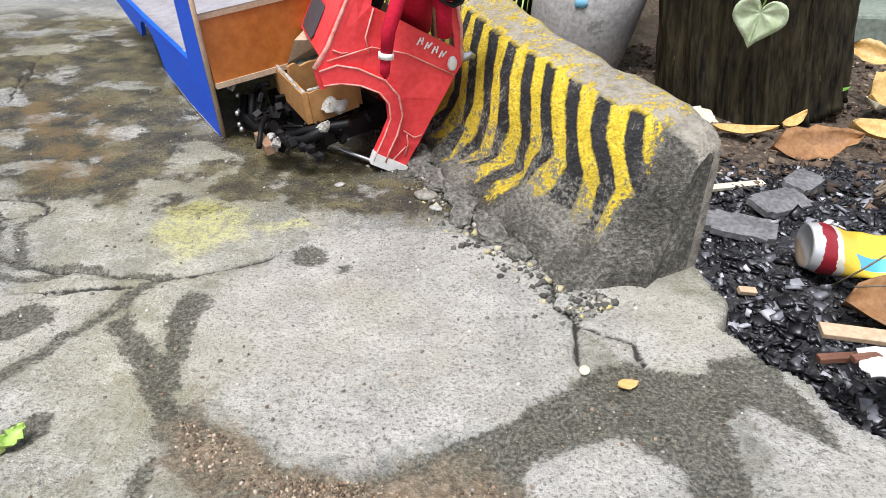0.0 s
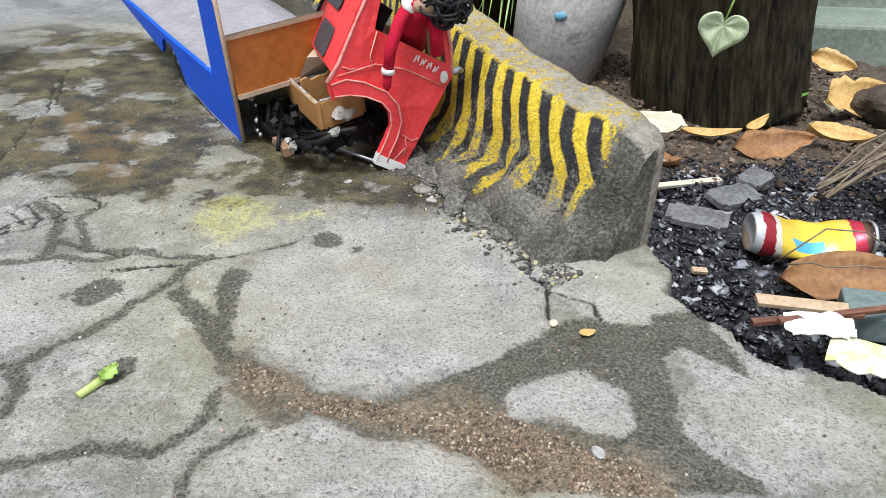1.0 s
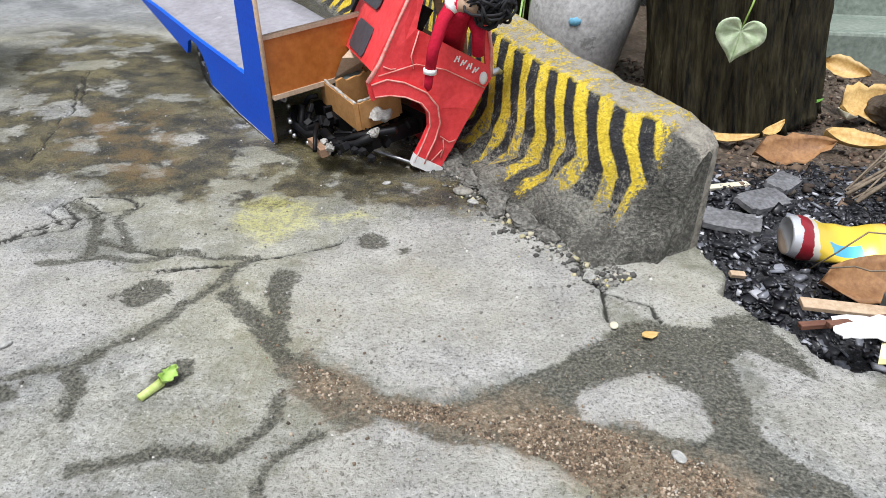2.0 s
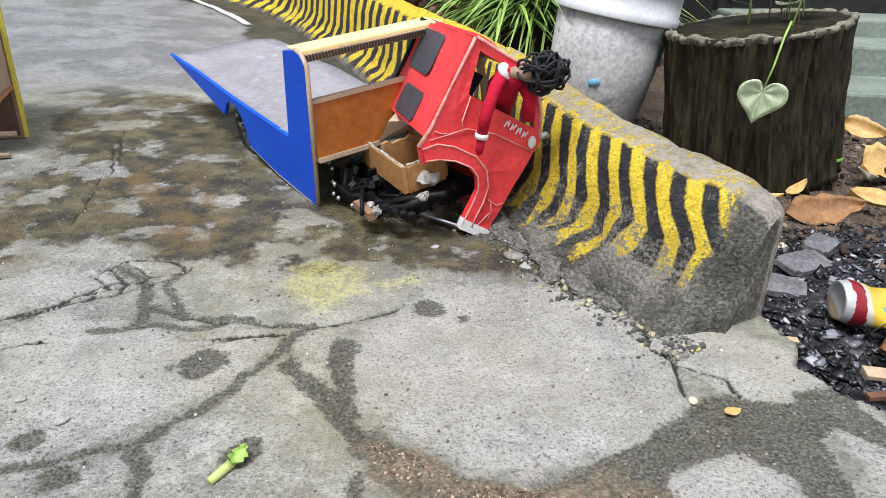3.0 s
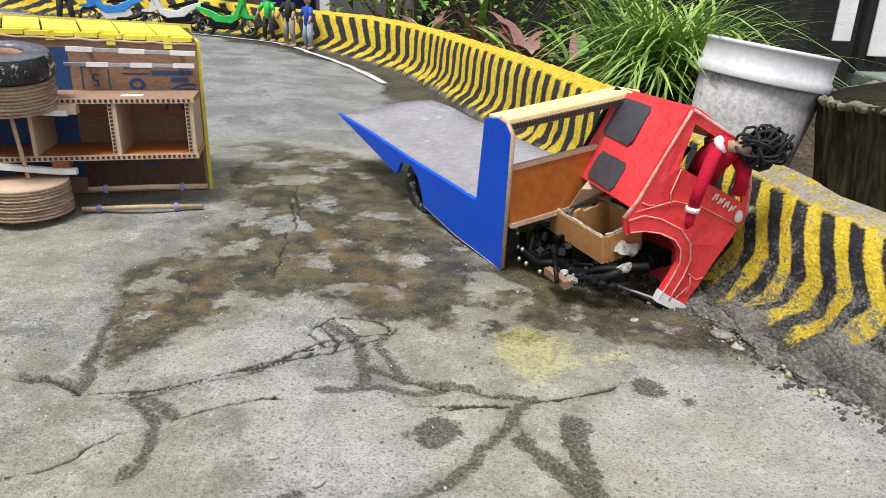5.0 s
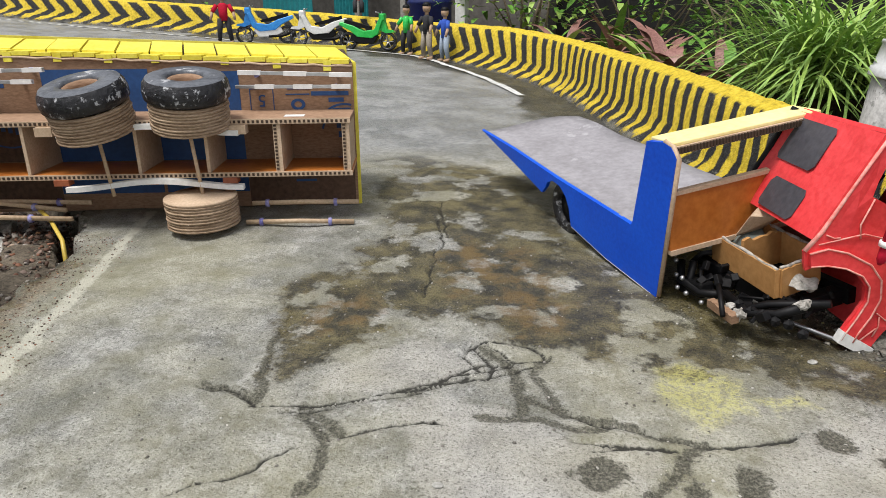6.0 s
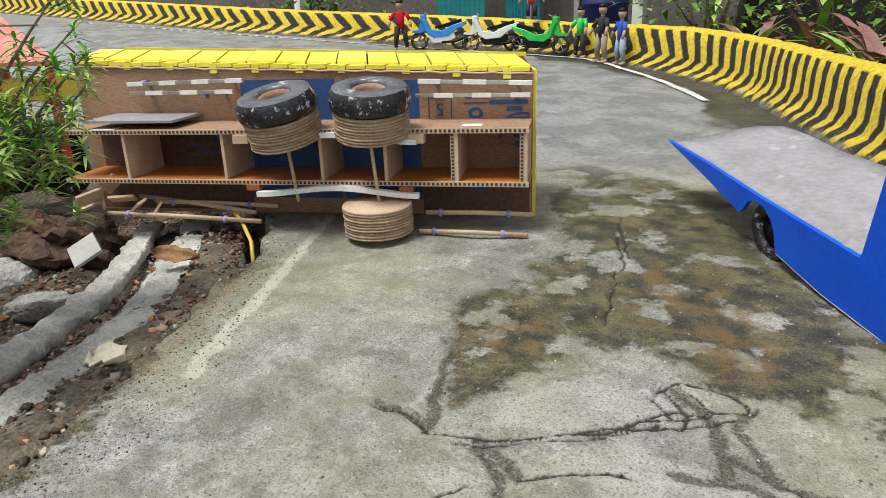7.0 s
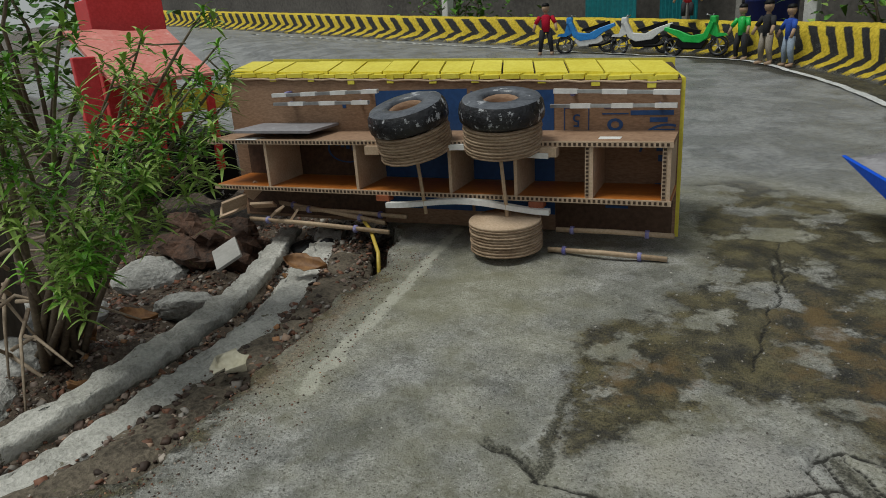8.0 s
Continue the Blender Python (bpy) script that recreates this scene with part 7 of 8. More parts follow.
bmesh.ops.transform(bm, matrix=frame_of((-0.0226, -0.1027, 0.127), (0.976, -0.217, 0), (-0.217, -0.976, -0.045)), verts=bm.verts)
part("paint_spot", bm, surface("light_blue_spot", (0.10, 0.32, 0.48), (0.2, 0.45, 0.6), 40, 200, 0.6), bucket, "dab of light blue paint")

# grass clump in a dark pot behind the bucket
gp = thing("grass_planter", pose(-0.03, 1.86, -0.10), "dark pot with a spider-like clump of long grass", "potted plant")
bm = bmesh.new()
lathe(bm, [(0.10, 0.0), (0.115, 0.06), (0.125, 0.15), (0.128, 0.155), (0.120, 0.158), (0.115, 0.150)], 60, ridge)
part("pot", bm, STUMP, gp)
for half, mat in ((0, LIMELEAF), (1, surface("grass_green", (0.15, 0.28, 0.05), (0.33, 0.50, 0.15), 20, 160, 0.45))):
    bm = bmesh.new()
    rnd = random.Random(40 + half)
    for k in range(430):
        a = rnd.uniform(0, 6.283)
        blade(bm, (rnd.gauss(0, 0.06), rnd.gauss(0, 0.05), 0.150), a, rnd.uniform(0.20, 0.52), rnd.uniform(0.0045, 0.0095), rnd.uniform(0.35, 1.05), rnd.uniform(0.5, 1.2), 8)
    part("grass", bm, mat, gp, "long arching light green blades" if not half else "long arching green blades")
# ---------- broken trench beside the road ----------
MORTAR = surface("pale_rough_mortar", (0.28, 0.275, 0.245), (0.58, 0.565, 0.52), 30, 320, 0.9, 0.05, 1.0, 0.004, spec=0.2, wear=(0.15, 0.14, 0.10), worn=-0.02)
R1 = [(-1.06, 0.645), (-0.991, 0.587), (-0.909, 0.512), (-0.850, 0.450), (-0.811, 0.395), (-0.772, 0.315), (-0.736, 0.238), (-0.712, 0.180), (-0.700, 0.08)]
R2 = [(-1.10, 0.600), (-1.024, 0.532), (-0.954, 0.470), (-0.900, 0.405), (-0.862, 0.345), (-0.822, 0.275), (-0.793, 0.205), (-0.775, 0.08)]
for course, rad in ((R1, 0.0165), (R2, 0.0130)):
    bm = bmesh.new()
    ln = resample(smooth_line(course, 2), 0.006)
    pts = [Vector((x, y, -0.015 + 0.004 * noise.noise(Vector((x * 12, y * 12, 1))))) for x, y in ln]
    vs = tube(bm, pts, [rad * (1.12 + 0.22 * noise.noise(p * 16)) for p in pts], 26)
    for v in vs:
        v.co.z = min(v.co.z, -0.010 + 0.004 * noise.noise(v.co * 26))
        v.co += noise.noise_vector(v.co * 60) * 0.003 + noise.noise_vector(v.co * 190) * 0.0030 + noise.noise_vector(v.co * 420) * 0.0016
    lone("cement_ridge", bm, MORTAR, Matrix(), "rough pale cement ridge running along the trench", "cement ridge", "cement ridges")

bm = bmesh.new()
ln = resample([((a[0] + b2[0]) / 2, (a[1] + b2[1]) / 2) for a, b2 in zip(R1[1:8], R2[1:8])], 0.006)
vs = tube(bm, [Vector((x, y, -0.032)) for x, y in ln], 0.030, 26, flat=0.25)
for v in vs:
    v.co += noise.noise_vector(v.co * 40) * 0.006 + noise.noise_vector(v.co * 150) * 0.003
lone("mortar_bed", bm, MORTAR, Matrix(), "rough grey mortar bed between the ridges", "mortar")


SHOULDER = [(-0.965, 0.612), (-0.895, 0.555), (-0.838, 0.500), (-0.790, 0.430), (-0.752, 0.355), (-0.712, 0.285), (-0.690, 0.225), (-0.688, 0.10)]
DIRT = surface("gritty_brown_dirt", (0.035, 0.027, 0.018), (0.20, 0.165, 0.12), 26, 260, 0.9, 0.06, 1.0, 0.005, wear=(0.09, 0.085, 0.045), worn=-0.02)
bm = bmesh.new()
pts = [Vector((x, y, -0.0185)) for x, y in resample(smooth_line(SHOULDER, 2), 0.005)]
vs = tube(bm, pts, [0.031 + 0.006 * noise.noise(p * 14) for p in pts], 30)
for v in vs:
    v.co.z = -0.0185 + (v.co.z + 0.0185) * 0.34
    v.co += noise.noise_vector(v.co * 45) * 0.004 + noise.noise_vector(v.co * 170) * 0.0022
lone("dirt_shoulder", bm, DIRT, Matrix(), "gritty brown dirt between the road and the trench", "dirt", kind="stuff")
BEDLINE = [((a[0] + b2[0]) / 2, (a[1] + b2[1]) / 2) for a, b2 in zip(R1[1:8], R2[1:8])]

RIDGEV = np.minimum(seg_distance(GX, GY, R1), seg_distance(GX, GY, R2)).reshape(ny, nx)
BEDV, SHOULDERV = seg_distance(GX, GY, BEDLINE).reshape(ny, nx), seg_distance(GX, GY, SHOULDER).reshape(ny, nx)


def in_trench(r):
    x, y = r.uniform(-1.30, -0.66), r.uniform(0.10, 0.75)
    d = road_depth(x, y)
    if not -0.50 < d < 0.004:
        return None
    k = (min(max(int(np.searchsorted(ys, y)), 1), ny - 1), min(max(int(np.searchsorted(xs, x)), 1), nx - 1))
    if RIDGEV[k] < 0.015:
        return None
    if BEDV[k] < 0.026:
        return (x, y, -0.025)
    if SHOULDERV[k] < 0.028:
        return (x, y, -0.009)
    return (x, y, sheet_z(x, y))


TRENCH = island_material("trench_litter", [(0.0, (0.030, 0.020, 0.014)), (0.40, (0.10, 0.055, 0.035)), (0.62, (0.24, 0.10, 0.055)), (0.80, (0.26, 0.23, 0.20)), (0.92, (0.44, 0.40, 0.35)), (1.0, (0.42, 0.20, 0.08))], 0.7)
chips("trench_litter", 10000, 31, in_trench, TRENCH, (0.0015, 0.0085), 0.35, "brown gravel, crumbs and leaf litter in the trench", "litter")


def on_edge(r):
    x, y = r.uniform(-0.90, -0.62), r.uniform(0.20, 0.62)
    d = road_depth(x, y)
    return (x, y, sheet_z(x, y)) if 0.0 < d < 0.035 + 0.045 * r.rand() else None


chips("edge_grit", 2600, 32, on_edge, TRENCH, (0.0004, 0.0019), 0.5, "dirt and grit along the road's broken edge", "grit")
ROOTEARTH = surface("dark_red_brown_earth", (0.018, 0.010, 0.006), (0.12, 0.060, 0.035), 26, 160, 0.8, 0.1, 1.0, 0.008, wear=(0.13, 0.12, 0.05), worn=-0.03)
for k, (x, y, z, s, m) in enumerate(((-1.10, 0.30, -0.045, 0.10, CEMENT), (-1.03, 0.22, -0.050, 0.09, CEMENT), (-1.14, 0.42, -0.040, 0.08, CEMENT), (-0.93, 0.18, -0.050, 0.10, CEMENT), (-1.165, 0.515, -0.030, 0.15, ROOTEARTH), (-1.02, 0.41, -0.045, 0.06, CEMENT))):
    bm = bmesh.new()
    bmesh.ops.create_icosphere(bm, subdivisions=4, radius=s * 0.5)
    for v in bm.verts:
        v.co = Vector((v.co.x * 1.2, v.co.y * 0.9, v.co.z * 0.5)) * (1 + (0.25 if m is CEMENT else 0.6) * noise.noise(v.co * 22 + Vector((k * 3, 0, 0)))) + noise.noise_vector(v.co * 90) * (0.003 if m is CEMENT else 0.010)
    lone("rubble_stone", bm, m, pose(x, y, z, 6 * k, 0, 50 * k), "rough grey cement rubble in the trench" if m is CEMENT else "dark earthy lump under the bush", "rubble", "trench rubble")
bm = bmesh.new()
box(bm, -0.024, 0.024, -0.017, 0.017, -0.002, 0.002, 0.0005)
lone("tile_shard", bm, surface("pale_tile", (0.34, 0.33, 0.30), (0.46, 0.45, 0.42), 20, 200, 0.5), pose(-1.040, 0.480, -0.004, 28, 12, -18), "broken pale grey tile shard in the trench", "tile")
loose_leaf(-0.740, 0.350, max(sheet_z(-0.740, 0.350), -0.005) + 0.006, 20, 0.032, 0.026, PALELEAF, "curled cream dry leaf on the road's edge", 8, 0, 0.25, 0.2, 0.9, 51)
loose_leaf(-0.900, 0.510, 0.004, 40, 0.050, 0.022, DRYLEAF, "pinkish dry leaf in the trench", 30, 10, 0.3, 0.2, 0.4, 52)
for k, (x, y, rz, ln) in enumerate(((-0.87, 0.46, 60, 0.035), (-0.93, 0.56, 20, 0.05), (-0.84, 0.36, 100, 0.03), (-0.98, 0.30, 10, 0.045), (-1.02, 0.36, 70, 0.04), (-0.90, 0.27, 130, 0.035), (-0.96, 0.52, 130, 0.04))):
    loose_leaf(x, y, sheet_z(x, y) + 0.012, rz, ln, ln * 0.5, DRYLEAF, "dry red-brown leaf in the trench", 15, 5 * k, 0.3, 0.3, 0.6, 60 + k)
bm = bmesh.new()
tube(bm, [(-1.02, 0.66, 0.012), (-0.97, 0.632, 0.024), (-0.918, 0.612, 0.016), (-0.872, 0.588, 0.004), (-0.852, 0.572, -0.02)], 0.0023, 8)
lone("yellow_hose", bm, surface("yellow_stalk", (0.42, 0.30, 0.04), (0.62, 0.46, 0.08), 30, 200, 0.45), Matrix(), "thin yellow stalk bent over the broken edge", "stalk")
bm = bmesh.new()
for k, (x, y, s) in enumerate(((-1.0, 0.60, 0.02), (-1.02, 0.585, 0.018), (-0.975, 0.615, 0.016), (-0.955, 0.59, 0.014))):
    bmesh.ops.create_icosphere(bm, subdivisions=3, radius=s, matrix=pose(x, y, -0.022, 0, 0, 30 * k) @ Matrix.Diagonal((1.4, 0.9, 0.7, 1)))
for v in bm.verts:
    v.co += noise.noise_vector(v.co * 60) * 0.009
lone("plastic_scrap", bm, BLACK, Matrix(), "crumpled black plastic in the trench", "plastic scrap")

# ---------- bush ----------
bush = thing("bush", pose(-0.985, 0.275, -0.045), "leafy green bush with thin stems at the trench", "bush")
rnd = random.Random(77)
stems, leaves = bmesh.new(), [bmesh.new(), bmesh.new()]
# leafy tips of the shoots, as places in the garden
for k, tip in enumerate(((-0.858, 0.378, 0.179), (-0.863, 0.418, 0.168), (-0.831, 0.381, 0.147), (-0.824, 0.351, 0.172), (-0.878, 0.44, 0.19), (-0.805, 0.332, 0.15), (-0.745, 0.268, 0.112), (-0.76, 0.285, 0.130), (-0.775, 0.297, 0.112), (-0.75, 0.268, 0.145), (-0.861, 0.433, 0.24),
                         (-0.845, 0.418, 0.268), (-0.868, 0.443, 0.22), (-0.85, 0.406, 0.214), (-0.758, 0.240, 0.238), (-0.77, 0.250, 0.205), (-0.749, 0.230, 0.215), (-0.79, 0.31, 0.135), (-0.85, 0.40, 0.19), (-0.845, 0.395, 0.16), (-0.75, 0.235, 0.262), (-0.762, 0.245, 0.275), (-0.80, 0.30, 0.262), (-0.81, 0.33, 0.225), (-0.83, 0.36, 0.25), (-0.79, 0.29, 0.185))):
    tip = Vector(tip) - Vector((-0.985, 0.275, -0.045))
    a = Vector((rnd.uniform(-0.02, 0.02), rnd.uniform(-0.02, 0.02), 0.0))
    mid = a.lerp(tip, 0.5) + Vector((rnd.uniform(-0.03, 0.0), rnd.uniform(-0.02, 0.02), 0.03))
    pts = [a.lerp(mid, t).lerp(mid.lerp(tip, t), t) for t in [i / 9 for i in range(10)]]
    tube(stems, pts, [0.0040 - 0.0032 * i / 9 for i in range(10)], 6)
    for j in range(9):
        foot_at = pts[-1].lerp(pts[5], j / 9 * 0.9)
        p = foot_at + Vector((rnd.gauss(0, 0.013), rnd.gauss(0, 0.015), rnd.gauss(0.004, 0.012))) * (1 if j else 0)
        if j:
            tube(stems, [foot_at, foot_at.lerp(p, 0.6) + Vector((0, 0, -0.002)), p], [0.0009, 0.0007, 0.0005], 5)
        turn = rnd.uniform(0, 6.283)
        young = rnd.random() < 0.6
        for w in range(14):
            blade(leaves[young], p + Vector((0, 0, -0.0008 * w)), turn + w * 2.4, rnd.uniform(0.014, 0.024) * (0.7 + 0.025 * w), rnd.uniform(0.0026, 0.0040), rnd.uniform(0.25, 0.7), 0.95 - 0.07 * w + rnd.uniform(-0.1, 0.1), 4, fold=0.35)
part("stem", stems, STEM, bush, "thin grey-brown stems")
part("crown", leaves[0], surface("bush_leaf", (0.09, 0.26, 0.022), (0.24, 0.50, 0.06), 30, 160, 0.3), bush, "narrow mid-green leaves")
part("young_leaves", leaves[1], LIMELEAF, bush, "narrow yellow-green leaves")
PALETWIG = surface("pale_dry_twig", (0.24, 0.18, 0.12), (0.46, 0.37, 0.27), 30, 200, 0.8, 0.06, 0.4, 0.001)
for k in range(24):
    a = Vector((-0.995 + rnd.uniform(-0.03, 0.02), 0.235 + rnd.uniform(-0.03, 0.05), rnd.uniform(-0.05, 0.12)))
    b2 = a + Vector((rnd.uniform(0.02, 0.12), rnd.uniform(-0.06, 0.10), rnd.uniform(-0.08, 0.08)))
    bm = bmesh.new()
    tube(bm, [a, a.lerp(b2, 0.5) + Vector((0, 0, rnd.uniform(0.0, 0.03))), b2], [0.0022, 0.0017, 0.001], 5)
    lone("dry_twig", bm, PALETWIG, Matrix(), "bare pale dry twig beside the bush", "twig", "dry twigs")
bm = bmesh.new()
pts = [Vector((-1.07, 0.215, -0.08)), Vector((-1.075, 0.220, 0.05)), Vector((-1.09, 0.225, 0.18)), Vector((-1.10, 0.225, 0.5))]
vs = tube(bm, [pts[0].lerp(pts[1], i / 6) for i in range(6)] + [pts[1].lerp(pts[2], i / 6) for i in range(6)] + [pts[2].lerp(pts[3], i / 10) for i in range(11)], 0.045, 24)
for v in vs:
    v.co += noise.noise_vector(Vector((v.co.x * 40, v.co.y * 40, v.co.z * 9))) * 0.008
lone("tree_trunk", bm, surface("grey_bark", (0.05, 0.04, 0.03), (0.17, 0.145, 0.115), 14, 90, 0.85, 0.06, 0.8, 0.004, stretch=(1, 1, 0.3)), Matrix(), "grey-brown tree trunk behind the bush", "tree trunk")

# red toy truck behind the bush
PINK = surface("faded_pink_paint", (0.62, 0.16, 0.13), (0.72, 0.30, 0.25), 30, 160, 0.6, 0.1, 0.3, wear=(0.75, 0.42, 0.36), worn=0.0)
toy = thing("toy_truck", frame_of((-1.435, 0.515, 0.0), (0.05, 0.999, 0.0), (0, 0, 1)), "red toy truck with a faded pink roof, behind the bush", "toy truck")


def toy_part(name, mat, label, *boxes):
    bm = bmesh.new()
    for b in boxes:
        box(bm, b[0], b[1], -b[3], -b[2], b[4], b[5], bevel=0.002)
    return part(name, bm, mat, toy, label)


bm = bmesh.new()
vs = [bm.verts.new(p) for p in ((-0.066, 0.01, 0.275), (0.088, 0.01, 0.268), (0.100, -0.140, 0.201), (-0.045, -0.145, 0.199))]
bm.faces.new(vs)
bmesh.ops.subdivide_edges(bm, edges=bm.edges[:], cuts=6, use_grid_fill=True)
for v in bm.verts:
    v.co.z += 0.004 * noise.noise(v.co * 30)
ext = bmesh.ops.extrude_face_region(bm, geom=bm.faces[:])
bmesh.ops.translate(bm, vec=(0, 0, -0.006), verts=[g for g in ext["geom"] if isinstance(g, bmesh.types.BMVert)])
part("roof", bm, PINK, toy, "faded pink roof board, tilted")
toy_part("cab_frame", RED, "red post", (-0.085, -0.055, 0.10, 0.118, 0.03, 0.235))
toy_part("cab_frame", RED, "red post", (0.0, 0.012, 0.13, 0.142, 0.05, 0.197))
toy_part("cab_frame", RED, "red post", (0.086, 0.098, 0.12, 0.132, 0.05, 0.200))
toy_part("bonnet", RED, "red board", (-0.060, 0.020, 0.145, 0.160, 0.115, 0.142))
toy_part("rear_box", RED, "red box body", (-0.020, 0.095, -0.12, -0.03, 0.0, 0.320))
toy_part("bumper", YELLOW, "yellow bumper", (0.03, 0.17, 0.105, 0.125, 0.145, 0.178))
toy_part("chassis", BLACK, "black underside", (-0.08, 0.12, -0.06, 0.125, 0.02, 0.105))
for x in (-0.04, 0.09):
    bm = bmesh.new()
    vs = lathe(bm, [(0.012, -0.012), (0.030, -0.014), (0.036, -0.008), (0.037, 0.0), (0.036, 0.008), (0.030, 0.014), (0.012, 0.012)], 32, closed=True)
    bmesh.ops.transform(bm, matrix=pose(x, -0.11, 0.035, 90), verts=vs)
    part("wheel", bm, TYRE, toy, "black toy wheel")
# ---------- toy motorbikes and dolls by the far kerb ----------
def toy_bike(x, y, rz, paint, label, seat=BLACK, scooter=False):
    z = gz(x, y)
    bike = thing("toy_motorbike", pose(x, y, z, 0, 0, rz) @ Matrix.Scale(1.2, 4), label, "toy motorbike", "toy motorbikes by the kerb")
    for wx2 in (-0.062, 0.062):
        bm = bmesh.new()
        vs = lathe(bm, [(0.019, -0.005), (0.024, -0.006), (0.0265, -0.003), (0.0268, 0.0), (0.0265, 0.003), (0.024, 0.006), (0.019, 0.005)], 28, closed=True)
        bmesh.ops.transform(bm, matrix=pose(wx2, 0, 0.0268, 90), verts=vs)
        w = part("wheel", bm, TYRE, bike, "black toy tyre")
        bm = bmesh.new()
        for k in range(6):
            tube(bm, [(wx2, 0, 0.0268), (wx2 + 0.0195 * math.cos(k * 1.047), 0, 0.0268 + 0.0195 * math.sin(k * 1.047))], 0.0012, 5)
        part("wheel_spoke", bm, SILVER, w, "silver spokes")
    bm = bmesh.new()
    sheet(bm, [(-0.085, 0.073), (-0.050, 0.056), (-0.030, 0.040), (0.015, 0.036), (0.036, 0.048), (0.050, 0.086), (0.040, 0.092), (0.024, 0.060), (-0.010, 0.056), (-0.040, 0.070), (-0.082, 0.082)], -0.013, 0.013)
    bmesh.ops.bevel(bm, geom=bm.edges[:], offset=0.0015, segments=1, affect='EDGES')
    part("fairing", bm, paint, bike)
    bm = bmesh.new()
    sheet(bm, [(-0.052, 0.034), (-0.030, 0.022), (0.020, 0.020), (0.034, 0.040), (0.018, 0.048), (-0.046, 0.050)], -0.011, 0.011)
    bmesh.ops.bevel(bm, geom=bm.edges[:], offset=0.002, segments=1, affect='EDGES')
    part("belly_panel", bm, BLACK if paint is not BIKEBLUE else WHITE, bike, "lower body panel")
    bm = bmesh.new()
    box(bm, 0.038, 0.056, -0.012, 0.012, 0.084, 0.104, 0.004)
    part("headlamp", bm, paint, bike, "headlamp shell")
    bm = bmesh.new()
    sheet(bm, [(0.040, 0.058), (0.058, 0.050), (0.084, 0.052), (0.080, 0.058), (0.062, 0.060), (0.052, 0.094), (0.042, 0.094)], -0.007, 0.007)
    part("front_guard", bm, paint, bike)
    bm = bmesh.new()
    sheet(bm, [(-0.070, 0.079), (-0.030, 0.066), (0.010, 0.062), (0.012, 0.068), (-0.028, 0.078), (-0.068, 0.088)], -0.009, 0.009)
    part("seat", bm, seat, bike)
    bm = bmesh.new()
    tube(bm, [(0.062, 0.0, 0.027), (0.046, 0.0, 0.090), (0.042, 0.0, 0.104)], 0.0024, 7)
    tube(bm, [(0.036, -0.026, 0.108), (0.043, 0.0, 0.103), (0.036, 0.026, 0.108)], 0.0018, 7)
    part("fork", bm, SILVER, bike, "silver fork and handlebar")
    bm = bmesh.new()
    box(bm, -0.024, 0.016, -0.008, 0.008, 0.020, 0.042, 0.003)
    tube(bm, [(-0.01, 0.010, 0.022), (-0.05, 0.011, 0.024), (-0.080, 0.011, 0.034)], 0.004, 8)
    part("engine", bm, BLACK, bike, "dark engine and exhaust")
    return bike


BIKEBLUE = surface("toy_light_blue", (0.02, 0.20, 0.60), (0.05, 0.32, 0.75), 30, 200, 0.35)
BIKEGREEN = surface("toy_green", (0.01, 0.38, 0.05), (0.04, 0.55, 0.10), 30, 200, 0.35)
toy_bike(-1.790, 2.195, 208, BIKEBLUE, "light blue toy motorbike parked by the kerb")
toy_bike(-1.610, 2.265, 205, WHITE, "white and black toy scooter parked by the kerb", BLACK)
toy_bike(-1.425, 2.288, 8, BIKEGREEN, "green and black toy motorbike parked by the kerb")


